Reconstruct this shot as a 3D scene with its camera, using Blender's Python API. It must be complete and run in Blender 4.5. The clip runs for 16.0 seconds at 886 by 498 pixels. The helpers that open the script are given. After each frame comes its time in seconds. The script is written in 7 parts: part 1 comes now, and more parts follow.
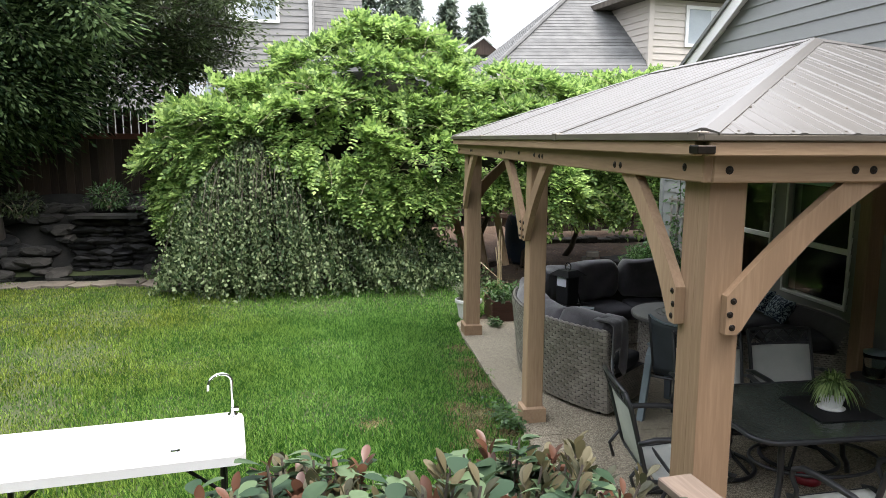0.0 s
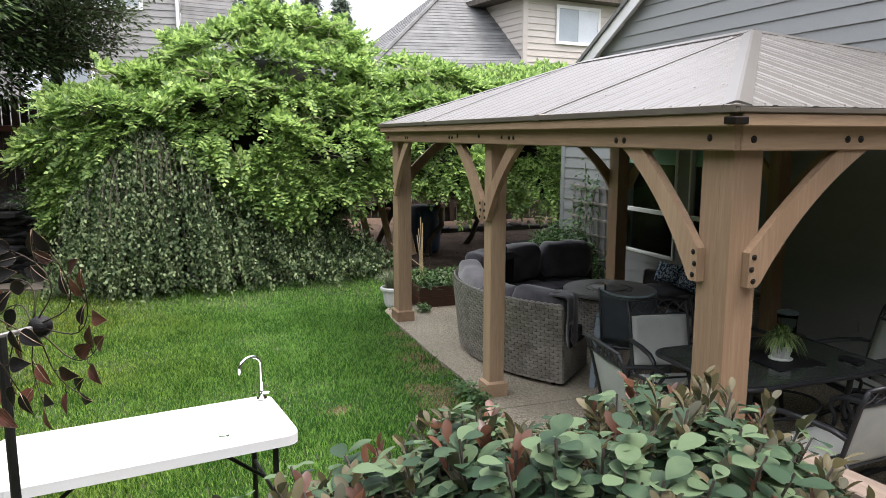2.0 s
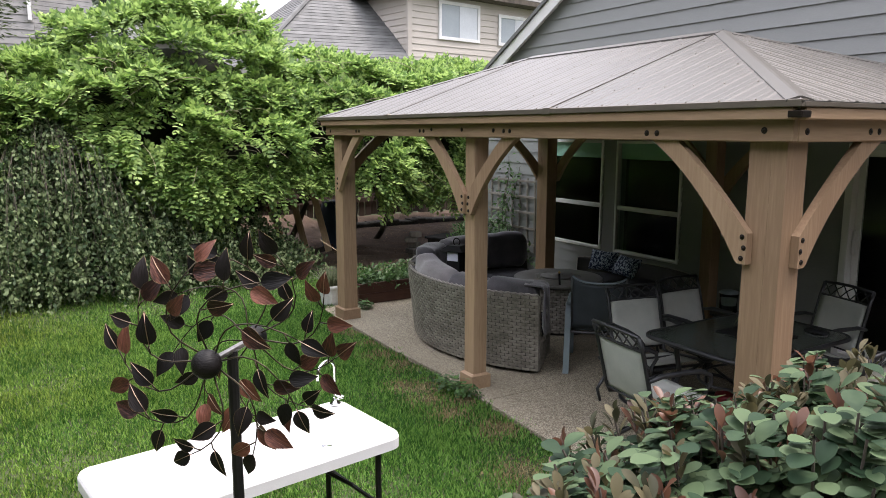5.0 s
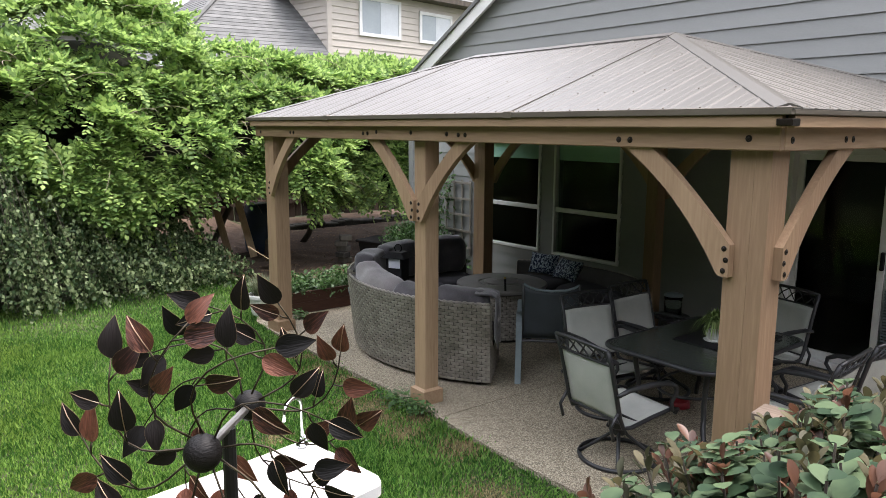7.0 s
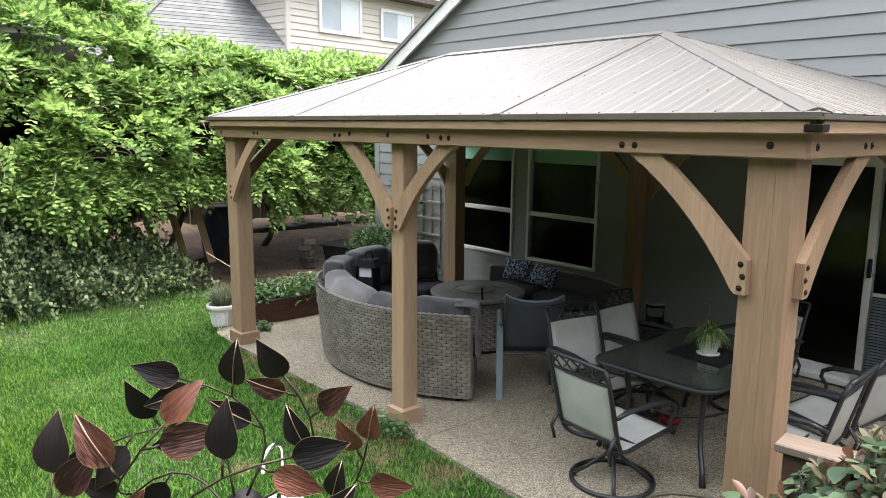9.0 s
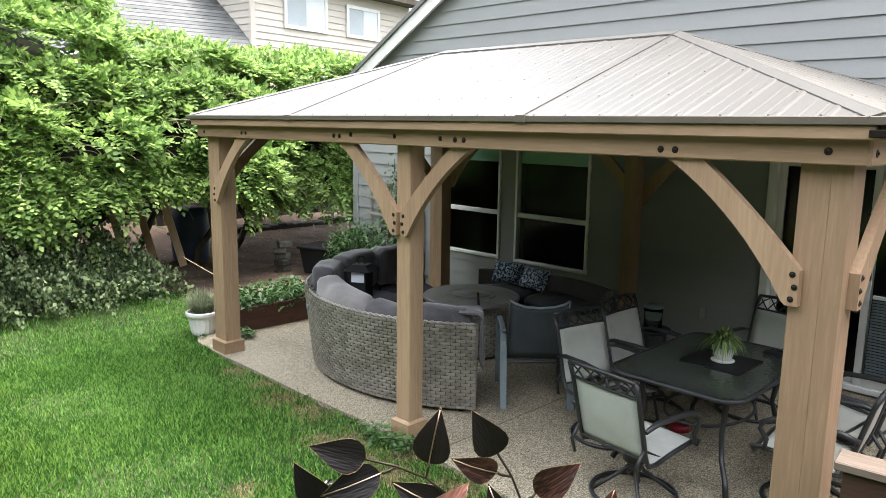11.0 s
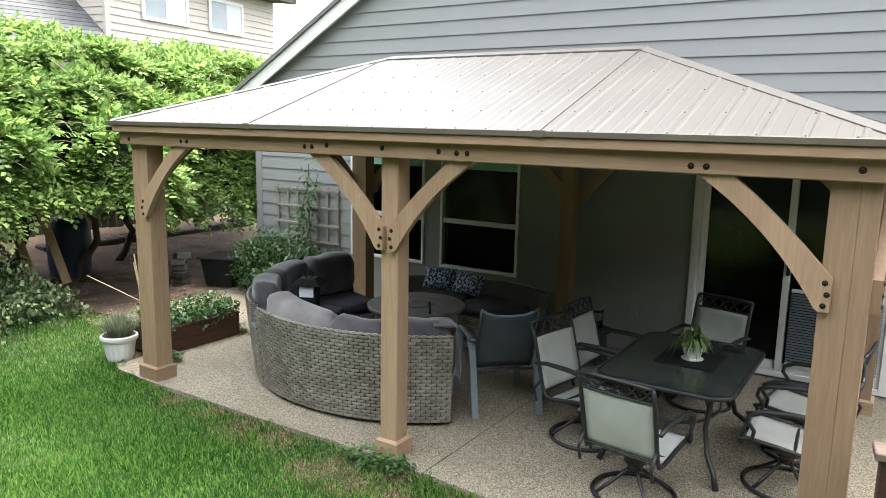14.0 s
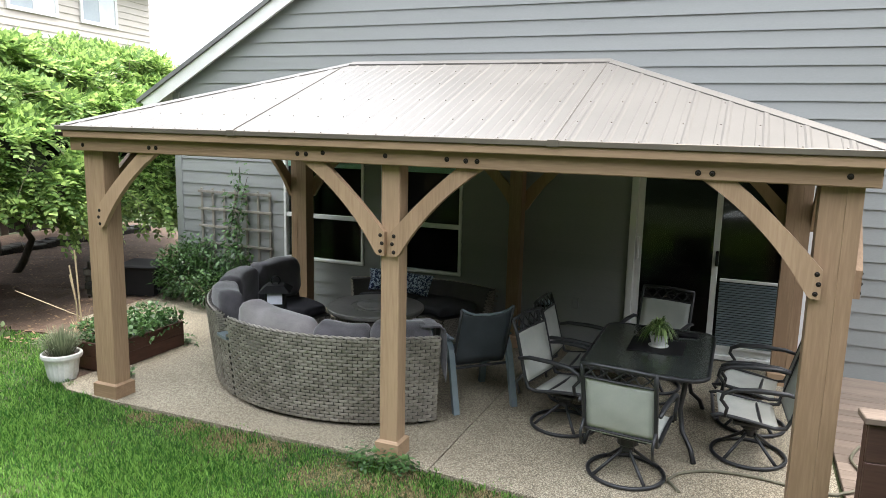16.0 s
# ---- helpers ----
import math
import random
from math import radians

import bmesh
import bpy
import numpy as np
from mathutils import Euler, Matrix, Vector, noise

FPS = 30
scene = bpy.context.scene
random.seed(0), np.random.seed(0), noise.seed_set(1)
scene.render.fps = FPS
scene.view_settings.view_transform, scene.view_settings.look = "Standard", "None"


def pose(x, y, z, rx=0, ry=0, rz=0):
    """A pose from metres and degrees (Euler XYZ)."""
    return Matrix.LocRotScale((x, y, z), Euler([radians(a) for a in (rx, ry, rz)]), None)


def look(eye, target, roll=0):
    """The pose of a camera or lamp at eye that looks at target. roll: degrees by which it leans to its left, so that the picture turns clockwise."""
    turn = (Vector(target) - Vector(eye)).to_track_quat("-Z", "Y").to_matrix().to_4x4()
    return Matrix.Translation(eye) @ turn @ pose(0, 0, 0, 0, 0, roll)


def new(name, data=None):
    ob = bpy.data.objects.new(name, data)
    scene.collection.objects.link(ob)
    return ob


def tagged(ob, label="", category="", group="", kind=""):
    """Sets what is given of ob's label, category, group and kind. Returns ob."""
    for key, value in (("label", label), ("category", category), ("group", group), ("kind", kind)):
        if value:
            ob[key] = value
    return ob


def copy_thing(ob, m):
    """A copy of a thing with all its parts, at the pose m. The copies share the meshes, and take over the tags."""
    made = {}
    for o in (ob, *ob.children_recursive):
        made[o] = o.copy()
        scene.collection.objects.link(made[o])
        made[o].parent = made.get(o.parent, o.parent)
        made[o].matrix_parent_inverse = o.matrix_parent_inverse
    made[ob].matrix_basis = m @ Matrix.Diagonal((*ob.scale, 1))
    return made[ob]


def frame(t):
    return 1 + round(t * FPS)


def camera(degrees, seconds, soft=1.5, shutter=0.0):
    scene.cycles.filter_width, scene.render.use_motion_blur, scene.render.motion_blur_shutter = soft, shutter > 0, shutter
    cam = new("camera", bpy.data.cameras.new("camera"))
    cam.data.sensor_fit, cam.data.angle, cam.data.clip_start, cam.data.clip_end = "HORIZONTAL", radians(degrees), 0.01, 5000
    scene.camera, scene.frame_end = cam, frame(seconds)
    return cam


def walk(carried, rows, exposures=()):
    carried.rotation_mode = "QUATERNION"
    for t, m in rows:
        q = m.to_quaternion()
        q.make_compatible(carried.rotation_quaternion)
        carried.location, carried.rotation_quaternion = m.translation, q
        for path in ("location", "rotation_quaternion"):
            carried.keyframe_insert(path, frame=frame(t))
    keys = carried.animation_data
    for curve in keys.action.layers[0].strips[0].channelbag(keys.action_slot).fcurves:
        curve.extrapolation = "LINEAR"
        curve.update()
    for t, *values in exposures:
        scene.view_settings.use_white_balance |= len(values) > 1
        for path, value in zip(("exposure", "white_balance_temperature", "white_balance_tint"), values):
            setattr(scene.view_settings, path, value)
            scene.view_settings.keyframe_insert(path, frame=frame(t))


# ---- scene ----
cam = camera(63.0, 16.0, 0.8)
METRES, EYE, TILT, LEAN, TURN = 5.043, 2.265, -0.65, 0.52, 81.51
ROWS = [
    (0.0, 0.0, 0.0, 0.0, 0.11, -8.01, -0.79),
    (0.5, -0.037, -0.0059, 0.0005, -3.03, -8.04, -0.65),
    (1.0, -0.0768, -0.0082, -0.0009, -6.14, -8.07, -0.55),
    (1.5, -0.1209, -0.0082, -0.0072, -8.7, -8.09, -0.51),
    (2.0, -0.1652, -0.006, -0.0216, -11.17, -8.16, -0.44),
    (2.5, -0.208, 0.0004, -0.0259, -13.51, -8.23, -0.38),
    (3.0, -0.2468, 0.0085, -0.0293, -15.5, -8.27, -0.37),
    (5.5, -0.3733, 0.0763, -0.022, -24.43, -8.59, -0.28),
    (6.0, -0.3808, 0.0962, -0.0195, -26.59, -8.64, -0.28),
    (6.5, -0.3825, 0.1172, -0.0171, -29.01, -8.69, -0.27),
    (7.0, -0.3803, 0.1383, -0.0145, -29.32, -8.73, -0.37),
    (7.5, -0.3762, 0.1595, -0.0123, -29.32, -8.76, -0.46),
    (8.0, -0.3719, 0.1799, -0.0106, -29.34, -8.78, -0.56),
    (8.5, -0.3702, 0.1993, -0.0096, -30.22, -8.78, -0.64),
    (9.0, -0.3717, 0.2168, -0.0092, -32.67, -8.8, -0.61),
    (11.5, -0.421, 0.3165, -0.0042, -37.21, -8.92, -0.93),
    (12.0, -0.4372, 0.3418, -0.0034, -39.26, -8.91, -0.97),
    (12.5, -0.4568, 0.3657, -0.0019, -41.68, -8.92, -0.96),
    (13.0, -0.4782, 0.3891, 0.003, -44.15, -8.95, -0.96),
    (13.5, -0.5037, 0.4124, 0.0098, -46.13, -8.99, -0.96),
    (14.0, -0.5326, 0.4368, 0.0116, -48.28, -8.99, -0.97),
    (14.5, -0.5627, 0.4604, 0.0135, -51.1, -9.05, -0.92),
    (15.0, -0.5943, 0.4882, 0.0161, -54.35, -9.07, -0.91),
    (15.5, -0.6281, 0.5215, 0.021, -56.79, -9.08, -0.94),
    (16.0, -0.6636, 0.5608, 0.0232, -58.89, -9.07, -1.01),
]
walk(cam, [(t, pose(5.491, -1.553, EYE, TILT, LEAN, TURN) @ pose(METRES * x, METRES * y, METRES * z, 90 + pitch, roll, yaw)) for t, x, y, z, yaw, pitch, roll in ROWS],
     [(0.0, 1.89, 6500, 14), (3.0, 1.66, 6500, 18), (5.5, 1.59, 6550, 19), (9.0, 2.22, 6500, 13), (12.5, 2.37, 6500, 12), (16.0, 2.31, 6500, 12)])

# ---- light ----
world = bpy.data.worlds.new("overcast_sky")
scene.world = world
world.use_nodes = True
wn, wl = world.node_tree.nodes, world.node_tree.links
sky = wn.new("ShaderNodeTexSky")
sky.sky_type = "NISHITA"
sky.sun_disc = False
SUN_EL, SUN_AZ = radians(70), radians(30)
sky.sun_elevation, sky.sun_rotation = SUN_EL, SUN_AZ
sky.dust_density, sky.air_density, sky.ozone_density = 4.0, 1.0, 1.0
cloud = wn.new("ShaderNodeMix")
cloud.data_type = "RGBA"
cloud.inputs[0].default_value = 0.75
cloud.inputs[7].default_value = (8.6, 9.0, 9.4, 1)
wl.new(sky.outputs[0], cloud.inputs[6])
# an overcast sky is about three times as bright overhead as at the horizon
dirn, sep, rise_, shade_ = wn.new("ShaderNodeTexCoord"), wn.new("ShaderNodeSeparateXYZ"), wn.new("ShaderNodeMapRange"), wn.new("ShaderNodeVectorMath")
wl.new(dirn.outputs["Generated"], sep.inputs[0])
wl.new(sep.outputs["Z"], rise_.inputs["Value"])
rise_.inputs["To Min"].default_value, rise_.inputs["To Max"].default_value = 0.5, 1.7
shade_.operation = "SCALE"
wl.new(cloud.outputs[2], shade_.inputs[0])
wl.new(rise_.outputs[0], shade_.inputs["Scale"])
wl.new(shade_.outputs[0], wn["Background"].inputs[0])
wn["Background"].inputs[1].default_value = 0.1
sun = new("sun", bpy.data.lights.new("sun", "SUN"))
sun.data.energy, sun.data.angle, sun.data.color = 1.5, radians(30), (1.0, 0.95, 0.87)
sun.matrix_world = look((math.sin(SUN_AZ) * math.cos(SUN_EL) * 30, math.cos(SUN_AZ) * math.cos(SUN_EL) * 30, math.sin(SUN_EL) * 30), (0, 0, 0))

# ---- materials ----


def surf(name, dark, light, scale=4.0, fine=60.0, rough=0.7, metal=0.0, bump=0.2, stretch=(1, 1, 1), vary=0.0, island=0.0, coat=0.0, fine_mix=0.35, spec=0.5, trans=0.0):
    """A material with two scales of variation in colour and relief. vary: by object; island: by piece of a joined mesh."""
    m = bpy.data.materials.new(name)
    m.use_nodes = True
    n, l = m.node_tree.nodes, m.node_tree.links
    p = n["Principled BSDF"]
    co = n.new("ShaderNodeTexCoord")
    mp = n.new("ShaderNodeMapping")
    mp.inputs["Scale"].default_value = stretch
    l.new(co.outputs["Object"], mp.inputs[0])
    big, small = n.new("ShaderNodeTexNoise"), n.new("ShaderNodeTexNoise")
    big.inputs["Scale"].default_value, small.inputs["Scale"].default_value = scale, fine
    big.inputs["Detail"].default_value, small.inputs["Detail"].default_value = 4, 3
    for t in (big, small):
        l.new(mp.outputs[0], t.inputs["Vector"])
    mix = n.new("ShaderNodeMix")
    mix.data_type = "FLOAT"
    mix.inputs[0].default_value = fine_mix
    l.new(big.outputs["Fac"], mix.inputs[2])
    l.new(small.outputs["Fac"], mix.inputs[3])
    fac = mix.outputs[0]
    if vary or island:
        src = n.new("ShaderNodeObjectInfo").outputs["Random"] if vary else n.new("ShaderNodeNewGeometry").outputs["Random Per Island"]
        ma = n.new("ShaderNodeMath")
        ma.operation = "MULTIPLY_ADD"
        ma.inputs[1].default_value, ma.inputs[2].default_value = vary or island, -0.5 * (vary or island)
        l.new(src, ma.inputs[0])
        ad = n.new("ShaderNodeMath")
        ad.operation = "ADD"
        l.new(fac, ad.inputs[0])
        l.new(ma.outputs[0], ad.inputs[1])
        fac = ad.outputs[0]
    ramp = n.new("ShaderNodeValToRGB")
    ramp.color_ramp.elements[0].position, ramp.color_ramp.elements[1].position = 0.3, 0.7
    ramp.color_ramp.elements[0].color, ramp.color_ramp.elements[1].color = (*dark, 1), (*light, 1)
    l.new(fac, ramp.inputs[0])
    l.new(ramp.outputs[0], p.inputs["Base Color"])
    p.inputs["Roughness"].default_value, p.inputs["Metallic"].default_value = rough, metal
    p.inputs["Specular IOR Level"].default_value = spec
    p.inputs["Coat Weight"].default_value = coat
    p.inputs["Transmission Weight"].default_value = trans
    if bump:
        b = n.new("ShaderNodeBump")
        b.inputs["Strength"].default_value, b.inputs["Distance"].default_value = bump, 0.004
        l.new(small.outputs["Fac"], b.inputs["Height"])
        l.new(b.outputs[0], p.inputs["Normal"])
    return m


def leafy(name, dark, light, island=1.0, rough=0.5, through_light=0.35, scale=1.2, spec=0.5):
    """Foliage: colour by leaf and by patch, some light passing through."""
    m = surf(name, dark, light, scale, 9.0, rough, bump=0, island=island, fine_mix=0.3, spec=spec)
    n, l = m.node_tree.nodes, m.node_tree.links
    p, out = n["Principled BSDF"], n["Material Output"]
    ramp = p.inputs["Base Color"].links[0].from_socket
    tr = n.new("ShaderNodeBsdfTranslucent")
    hs = n.new("ShaderNodeHueSaturation")
    hs.inputs["Value"].default_value, hs.inputs["Saturation"].default_value = 1.45, 1.0
    l.new(ramp, hs.inputs["Color"])
    l.new(hs.outputs[0], tr.inputs["Color"])
    mx = n.new("ShaderNodeMixShader")
    mx.inputs[0].default_value = through_light
    l.new(p.outputs[0], mx.inputs[1])
    l.new(tr.outputs[0], mx.inputs[2])
    l.new(mx.outputs[0], out.inputs[0])
    return m


def wood(name, dark, light, axis="z", rough=0.65, vary=0.35):
    s = {"x": (0.08, 1, 1), "y": (1, 0.08, 1), "z": (1, 1, 0.08)}[axis]
    return surf(name, dark, light, 9.0, 70.0, rough, bump=0.35, stretch=s, vary=vary, fine_mix=0.45)


def glass(name, tint=(0.85, 0.93, 0.9), rough=0.0):
    m = bpy.data.materials.new(name)
    m.use_nodes = True
    p = m.node_tree.nodes["Principled BSDF"]
    p.inputs["Base Color"].default_value = (*tint, 1)
    p.inputs["Roughness"].default_value = rough
    p.inputs["Transmission Weight"].default_value = 1.0
    p.inputs["IOR"].default_value = 1.26
    return m


CEDAR_Z = wood("cedar_upright", (0.232, 0.148, 0.086), (0.372, 0.252, 0.154), "z")
CEDAR_X = wood("cedar_lengthwise", (0.232, 0.148, 0.086), (0.372, 0.252, 0.154), "x")
CEDAR_Y = wood("cedar_crosswise", (0.232, 0.148, 0.086), (0.372, 0.252, 0.154), "y")
ROOF_METAL = surf("bronze_painted_steel", (0.098, 0.092, 0.083), (0.132, 0.123, 0.111), 1.4, 120, 0.36, 0.1, 0.03, spec=0.27)
DRIP = surf("bronze_drip_edge", (0.12, 0.1, 0.08), (0.16, 0.14, 0.11), 3, 90, 0.4, 0.3, 0.05)
BOLT = surf("dark_bolt", (0.012, 0.01, 0.009), (0.03, 0.022, 0.016), 8, 90, 0.4, 0.7, 0.1)
SIDING = surf("grey_painted_siding", (0.212, 0.22, 0.215), (0.258, 0.265, 0.259), 1.5, 140, 0.6, bump=0.12, stretch=(0.25, 1, 1), vary=0.12)
WHITE_TRIM = surf("white_painted_trim", (0.62, 0.62, 0.6), (0.76, 0.76, 0.74), 3, 80, 0.5, bump=0.08)
# lack of light indoors is put into this wall colour
ROOM = surf("room_darkness", (0.03, 0.03, 0.03), (0.05, 0.048, 0.045), 1, 20, 0.9, bump=0)
PANE = glass("window_pane")
VALANCE = surf("pale_green_blind", (0.42, 0.66, 0.55), (0.48, 0.74, 0.62), 3, 60, 0.8, bump=0.1)


def pebbled(name, dark, light, scale):
    """Washed concrete: rounded pebbles of many shades in a dark matrix, with wide soft stains."""
    m = surf(name, (0.72, 0.7, 0.68), (1.0, 1.0, 1.0), 1.1, 14.0, 0.85, bump=0)
    n, l = m.node_tree.nodes, m.node_tree.links
    p = n["Principled BSDF"]
    stain = p.inputs["Base Color"].links[0].from_socket
    co = n.new("ShaderNodeTexCoord")
    cell = n.new("ShaderNodeTexVoronoi")
    cell.inputs["Scale"].default_value = scale
    l.new(co.outputs["Object"], cell.inputs["Vector"])
    hue, edge_ = n.new("ShaderNodeValToRGB"), n.new("ShaderNodeValToRGB")
    hue.color_ramp.elements[0].color, hue.color_ramp.elements[1].color = (*dark, 1), (*light, 1)
    mid = hue.color_ramp.elements.new(0.55)
    mid.color = (light[0] * 0.66, light[1] * 0.65, light[2] * 0.63, 1)
    edge_.color_ramp.elements[0].position, edge_.color_ramp.elements[1].position = 0.35, 0.75
    edge_.color_ramp.elements[0].color, edge_.color_ramp.elements[1].color = (1, 1, 1, 1), (0.45, 0.42, 0.39, 1)
    l.new(cell.outputs["Color"], hue.inputs[0])
    l.new(cell.outputs["Distance"], edge_.inputs[0])
    m1, m2 = n.new("ShaderNodeMix"), n.new("ShaderNodeMix")
    for q in (m1, m2):
        q.data_type, q.blend_type = "RGBA", "MULTIPLY"
        q.inputs[0].default_value = 1.0
    l.new(hue.outputs[0], m1.inputs[6])
    l.new(edge_.outputs[0], m1.inputs[7])
    l.new(m1.outputs[2], m2.inputs[6])
    l.new(stain, m2.inputs[7])
    l.new(m2.outputs[2], p.inputs["Base Color"])
    b = n.new("ShaderNodeBump")
    b.invert = True
    b.inputs["Strength"].default_value, b.inputs["Distance"].default_value = 0.6, 0.004
    l.new(cell.outputs["Distance"], b.inputs["Height"])
    l.new(b.outputs[0], p.inputs["Normal"])
    return m


AGGREGATE = pebbled("exposed_aggregate", (0.15, 0.13, 0.093), (0.58, 0.525, 0.4), 118.0)
SOIL = surf("lawn_soil", (0.02, 0.03, 0.008), (0.055, 0.07, 0.02), 1.4, 60, 0.95, bump=0.8)
MULCH = surf("bark_mulch", (0.045, 0.03, 0.021), (0.17, 0.113, 0.078), 2.5, 45, 0.95, bump=1.0, fine_mix=0.6)
WICKER = surf("grey_brown_wicker", (0.122, 0.11, 0.092), (0.3, 0.278, 0.238), 5, 60, 0.45, bump=0.1, island=0.2)
WICKER_DARK = surf("wicker_backing", (0.035, 0.032, 0.029), (0.06, 0.055, 0.05), 5, 60, 0.8, bump=0.1)
CUSHION = surf("charcoal_cushion_fabric", (0.022, 0.022, 0.027), (0.05, 0.049, 0.058), 3, 220, 0.9, bump=0.4)
THROW = surf("grey_velvet_cover", (0.12, 0.11, 0.112), (0.25, 0.232, 0.232), 5, 150, 0.8, bump=0.4)
VELVET = surf("charcoal_velvet_cover", (0.032, 0.03, 0.035), (0.1, 0.093, 0.105), 6, 150, 0.8, bump=0.4)
for mt_ in (THROW, VELVET):
    mt_.node_tree.nodes["Principled BSDF"].inputs["Sheen Weight"].default_value = 0.4
PATTERN = surf("blue_patterned_fabric", (0.01, 0.022, 0.075), (0.42, 0.5, 0.62), 30, 48, 0.85, bump=0.2, fine_mix=0.5)
PATTERN.node_tree.nodes["Color Ramp"].color_ramp.elements[0].position, PATTERN.node_tree.nodes["Color Ramp"].color_ramp.elements[1].position = 0.47, 0.56
SLING = surf("grey_green_sling_mesh", (0.33, 0.345, 0.315), (0.46, 0.47, 0.43), 5, 260, 0.75, bump=0.3, vary=0.15)
SLING_BLUE = surf("slate_blue_sling_mesh", (0.03, 0.038, 0.047), (0.055, 0.067, 0.08), 5, 260, 0.7, bump=0.3)
FRAME = surf("charcoal_powder_coat", (0.018, 0.019, 0.021), (0.032, 0.033, 0.036), 5, 150, 0.4, 0.2, 0.1)
FRAME_BLUE = surf("grey_blue_frame_paint", (0.12, 0.16, 0.18), (0.19, 0.235, 0.255), 5, 150, 0.45, 0.1, 0.1)
# pale blotches in the glass colour stand in for cloudy reflections
TABLE_GLASS = surf("dark_textured_glass_reflections", (0.01, 0.014, 0.012), (0.07, 0.08, 0.072), 6, 30, 0.14, 0.0, 0.5, spec=1.0)
STONE_TOP = surf("grey_stone_table_top", (0.13, 0.128, 0.12), (0.23, 0.222, 0.21), 5, 120, 0.45, bump=0.15)
WHITE_PLASTIC = surf("white_moulded_plastic", (0.62, 0.625, 0.63), (0.7, 0.7, 0.7), 2, 160, 0.42, bump=0.08)
CHROME = surf("chrome", (0.75, 0.76, 0.78), (0.85, 0.86, 0.87), 3, 50, 0.08, 1.0, 0)
STEEL_DARK = surf("black_steel", (0.012, 0.012, 0.013), (0.03, 0.028, 0.028), 6, 90, 0.45, 0.6, 0.15)
COPPER = surf("brushed_copper_paint", (0.018, 0.006, 0.005), (0.24, 0.088, 0.055), 60, 420, 0.42, 0.3, 0.5, stretch=(1, 0.07, 1), vary=0.35, fine_mix=0.6)
LEAF_BLACK = surf("blackened_copper", (0.005, 0.0045, 0.0045), (0.014, 0.01, 0.009), 40, 300, 0.5, 0.1, 0.4, stretch=(1, 0.1, 1), vary=0.4, spec=0.25)
CERAMIC = surf("white_glazed_pot", (0.55, 0.55, 0.52), (0.74, 0.74, 0.71), 6, 50, 0.45, bump=0.1)
PLANTER = wood("red_brown_stained_wood", (0.05, 0.018, 0.011), (0.105, 0.042, 0.026), "y", 0.6, 0.2)
PLANTER_X = wood("dark_brown_stained_wood", (0.035, 0.016, 0.011), (0.075, 0.036, 0.025), "x", 0.6, 0.2)
DECK = wood("weathered_deck_board", (0.14, 0.105, 0.08), (0.26, 0.2, 0.155), "x", 0.75, 0.5)
PALE_WOOD = wood("bare_lumber", (0.34, 0.235, 0.14), (0.58, 0.42, 0.27), "z", 0.75, 0.3)
FENCE = wood("weathered_fence_board", (0.032, 0.021, 0.016), (0.085, 0.057, 0.042), "z", 0.85, 0.6)
FENCE_RAIL = wood("red_brown_rail", (0.1, 0.032, 0.025), (0.17, 0.06, 0.045), "y", 0.8, 0.2)
TAN = surf("tan_painted_siding", (0.44, 0.4, 0.35), (0.52, 0.475, 0.42), 1.0, 60, 0.7, bump=0.1, vary=0.1)
GREIGE = surf("grey_beige_siding", (0.24, 0.235, 0.225), (0.3, 0.292, 0.28), 1.0, 60, 0.7, bump=0.1, vary=0.1)
SHINGLE = surf("grey_asphalt_shingle", (0.088, 0.09, 0.088), (0.16, 0.162, 0.158), 3, 40, 0.9, bump=0.4, vary=0.25)
BARK = surf("grey_brown_bark", (0.035, 0.028, 0.022), (0.12, 0.1, 0.08), 8, 60, 0.9, bump=0.8, stretch=(1, 1, 0.3))
TWIG = surf("pale_vine_twig", (0.16, 0.14, 0.09), (0.33, 0.29, 0.2), 8, 60, 0.8, bump=0.3)
# near-black colour of the balls that put shade inside the crowns
SHADE_CORE = surf("crown_shade_dark", (0.006, 0.009, 0.004), (0.022, 0.024, 0.012), 3, 30, 1.0, bump=0.6)
STONE = surf("mossy_garden_stone", (0.022, 0.021, 0.017), (0.12, 0.112, 0.096), 3, 40, 0.9, bump=0.7, vary=0.6)
# darker copy of STONE with the conifers' shade put into the colour
ROCK = surf("tree_shaded_bank_stone", (0.006, 0.006, 0.005), (0.04, 0.037, 0.031), 3, 40, 0.9, bump=0.7, vary=0.6)
LITTER = surf("brown_fallen_leaf", (0.09, 0.055, 0.03), (0.26, 0.175, 0.1), 5, 50, 0.9, bump=0, island=0.6)
FLAGSTONE = surf("brown_flagstone", (0.075, 0.064, 0.05), (0.19, 0.165, 0.13), 3, 40, 0.9, bump=0.6, vary=0.4)
BLACK_PLASTIC = surf("black_plastic", (0.008, 0.008, 0.009), (0.017, 0.017, 0.018), 3, 60, 0.7, bump=0.1, spec=0.2)
BLUE_PLASTIC = surf("dark_blue_plastic", (0.012, 0.03, 0.06), (0.022, 0.05, 0.095), 3, 60, 0.5, bump=0.1)
RED_PLASTIC = surf("red_plastic", (0.2, 0.01, 0.02), (0.3, 0.02, 0.03), 3, 60, 0.4, bump=0.05)
HOSE = surf("olive_rubber_hose", (0.09, 0.085, 0.055), (0.15, 0.14, 0.095), 6, 60, 0.6, bump=0.1)
SCREEN_WHITE = surf("white_lantern_panel", (0.72, 0.74, 0.82), (0.82, 0.84, 0.9), 6, 60, 0.3, bump=0)
DRY_BLADE = surf("dry_lawn_blade", (0.17, 0.135, 0.06), (0.38, 0.31, 0.16), 5, 50, 0.9, bump=0, island=0.6)
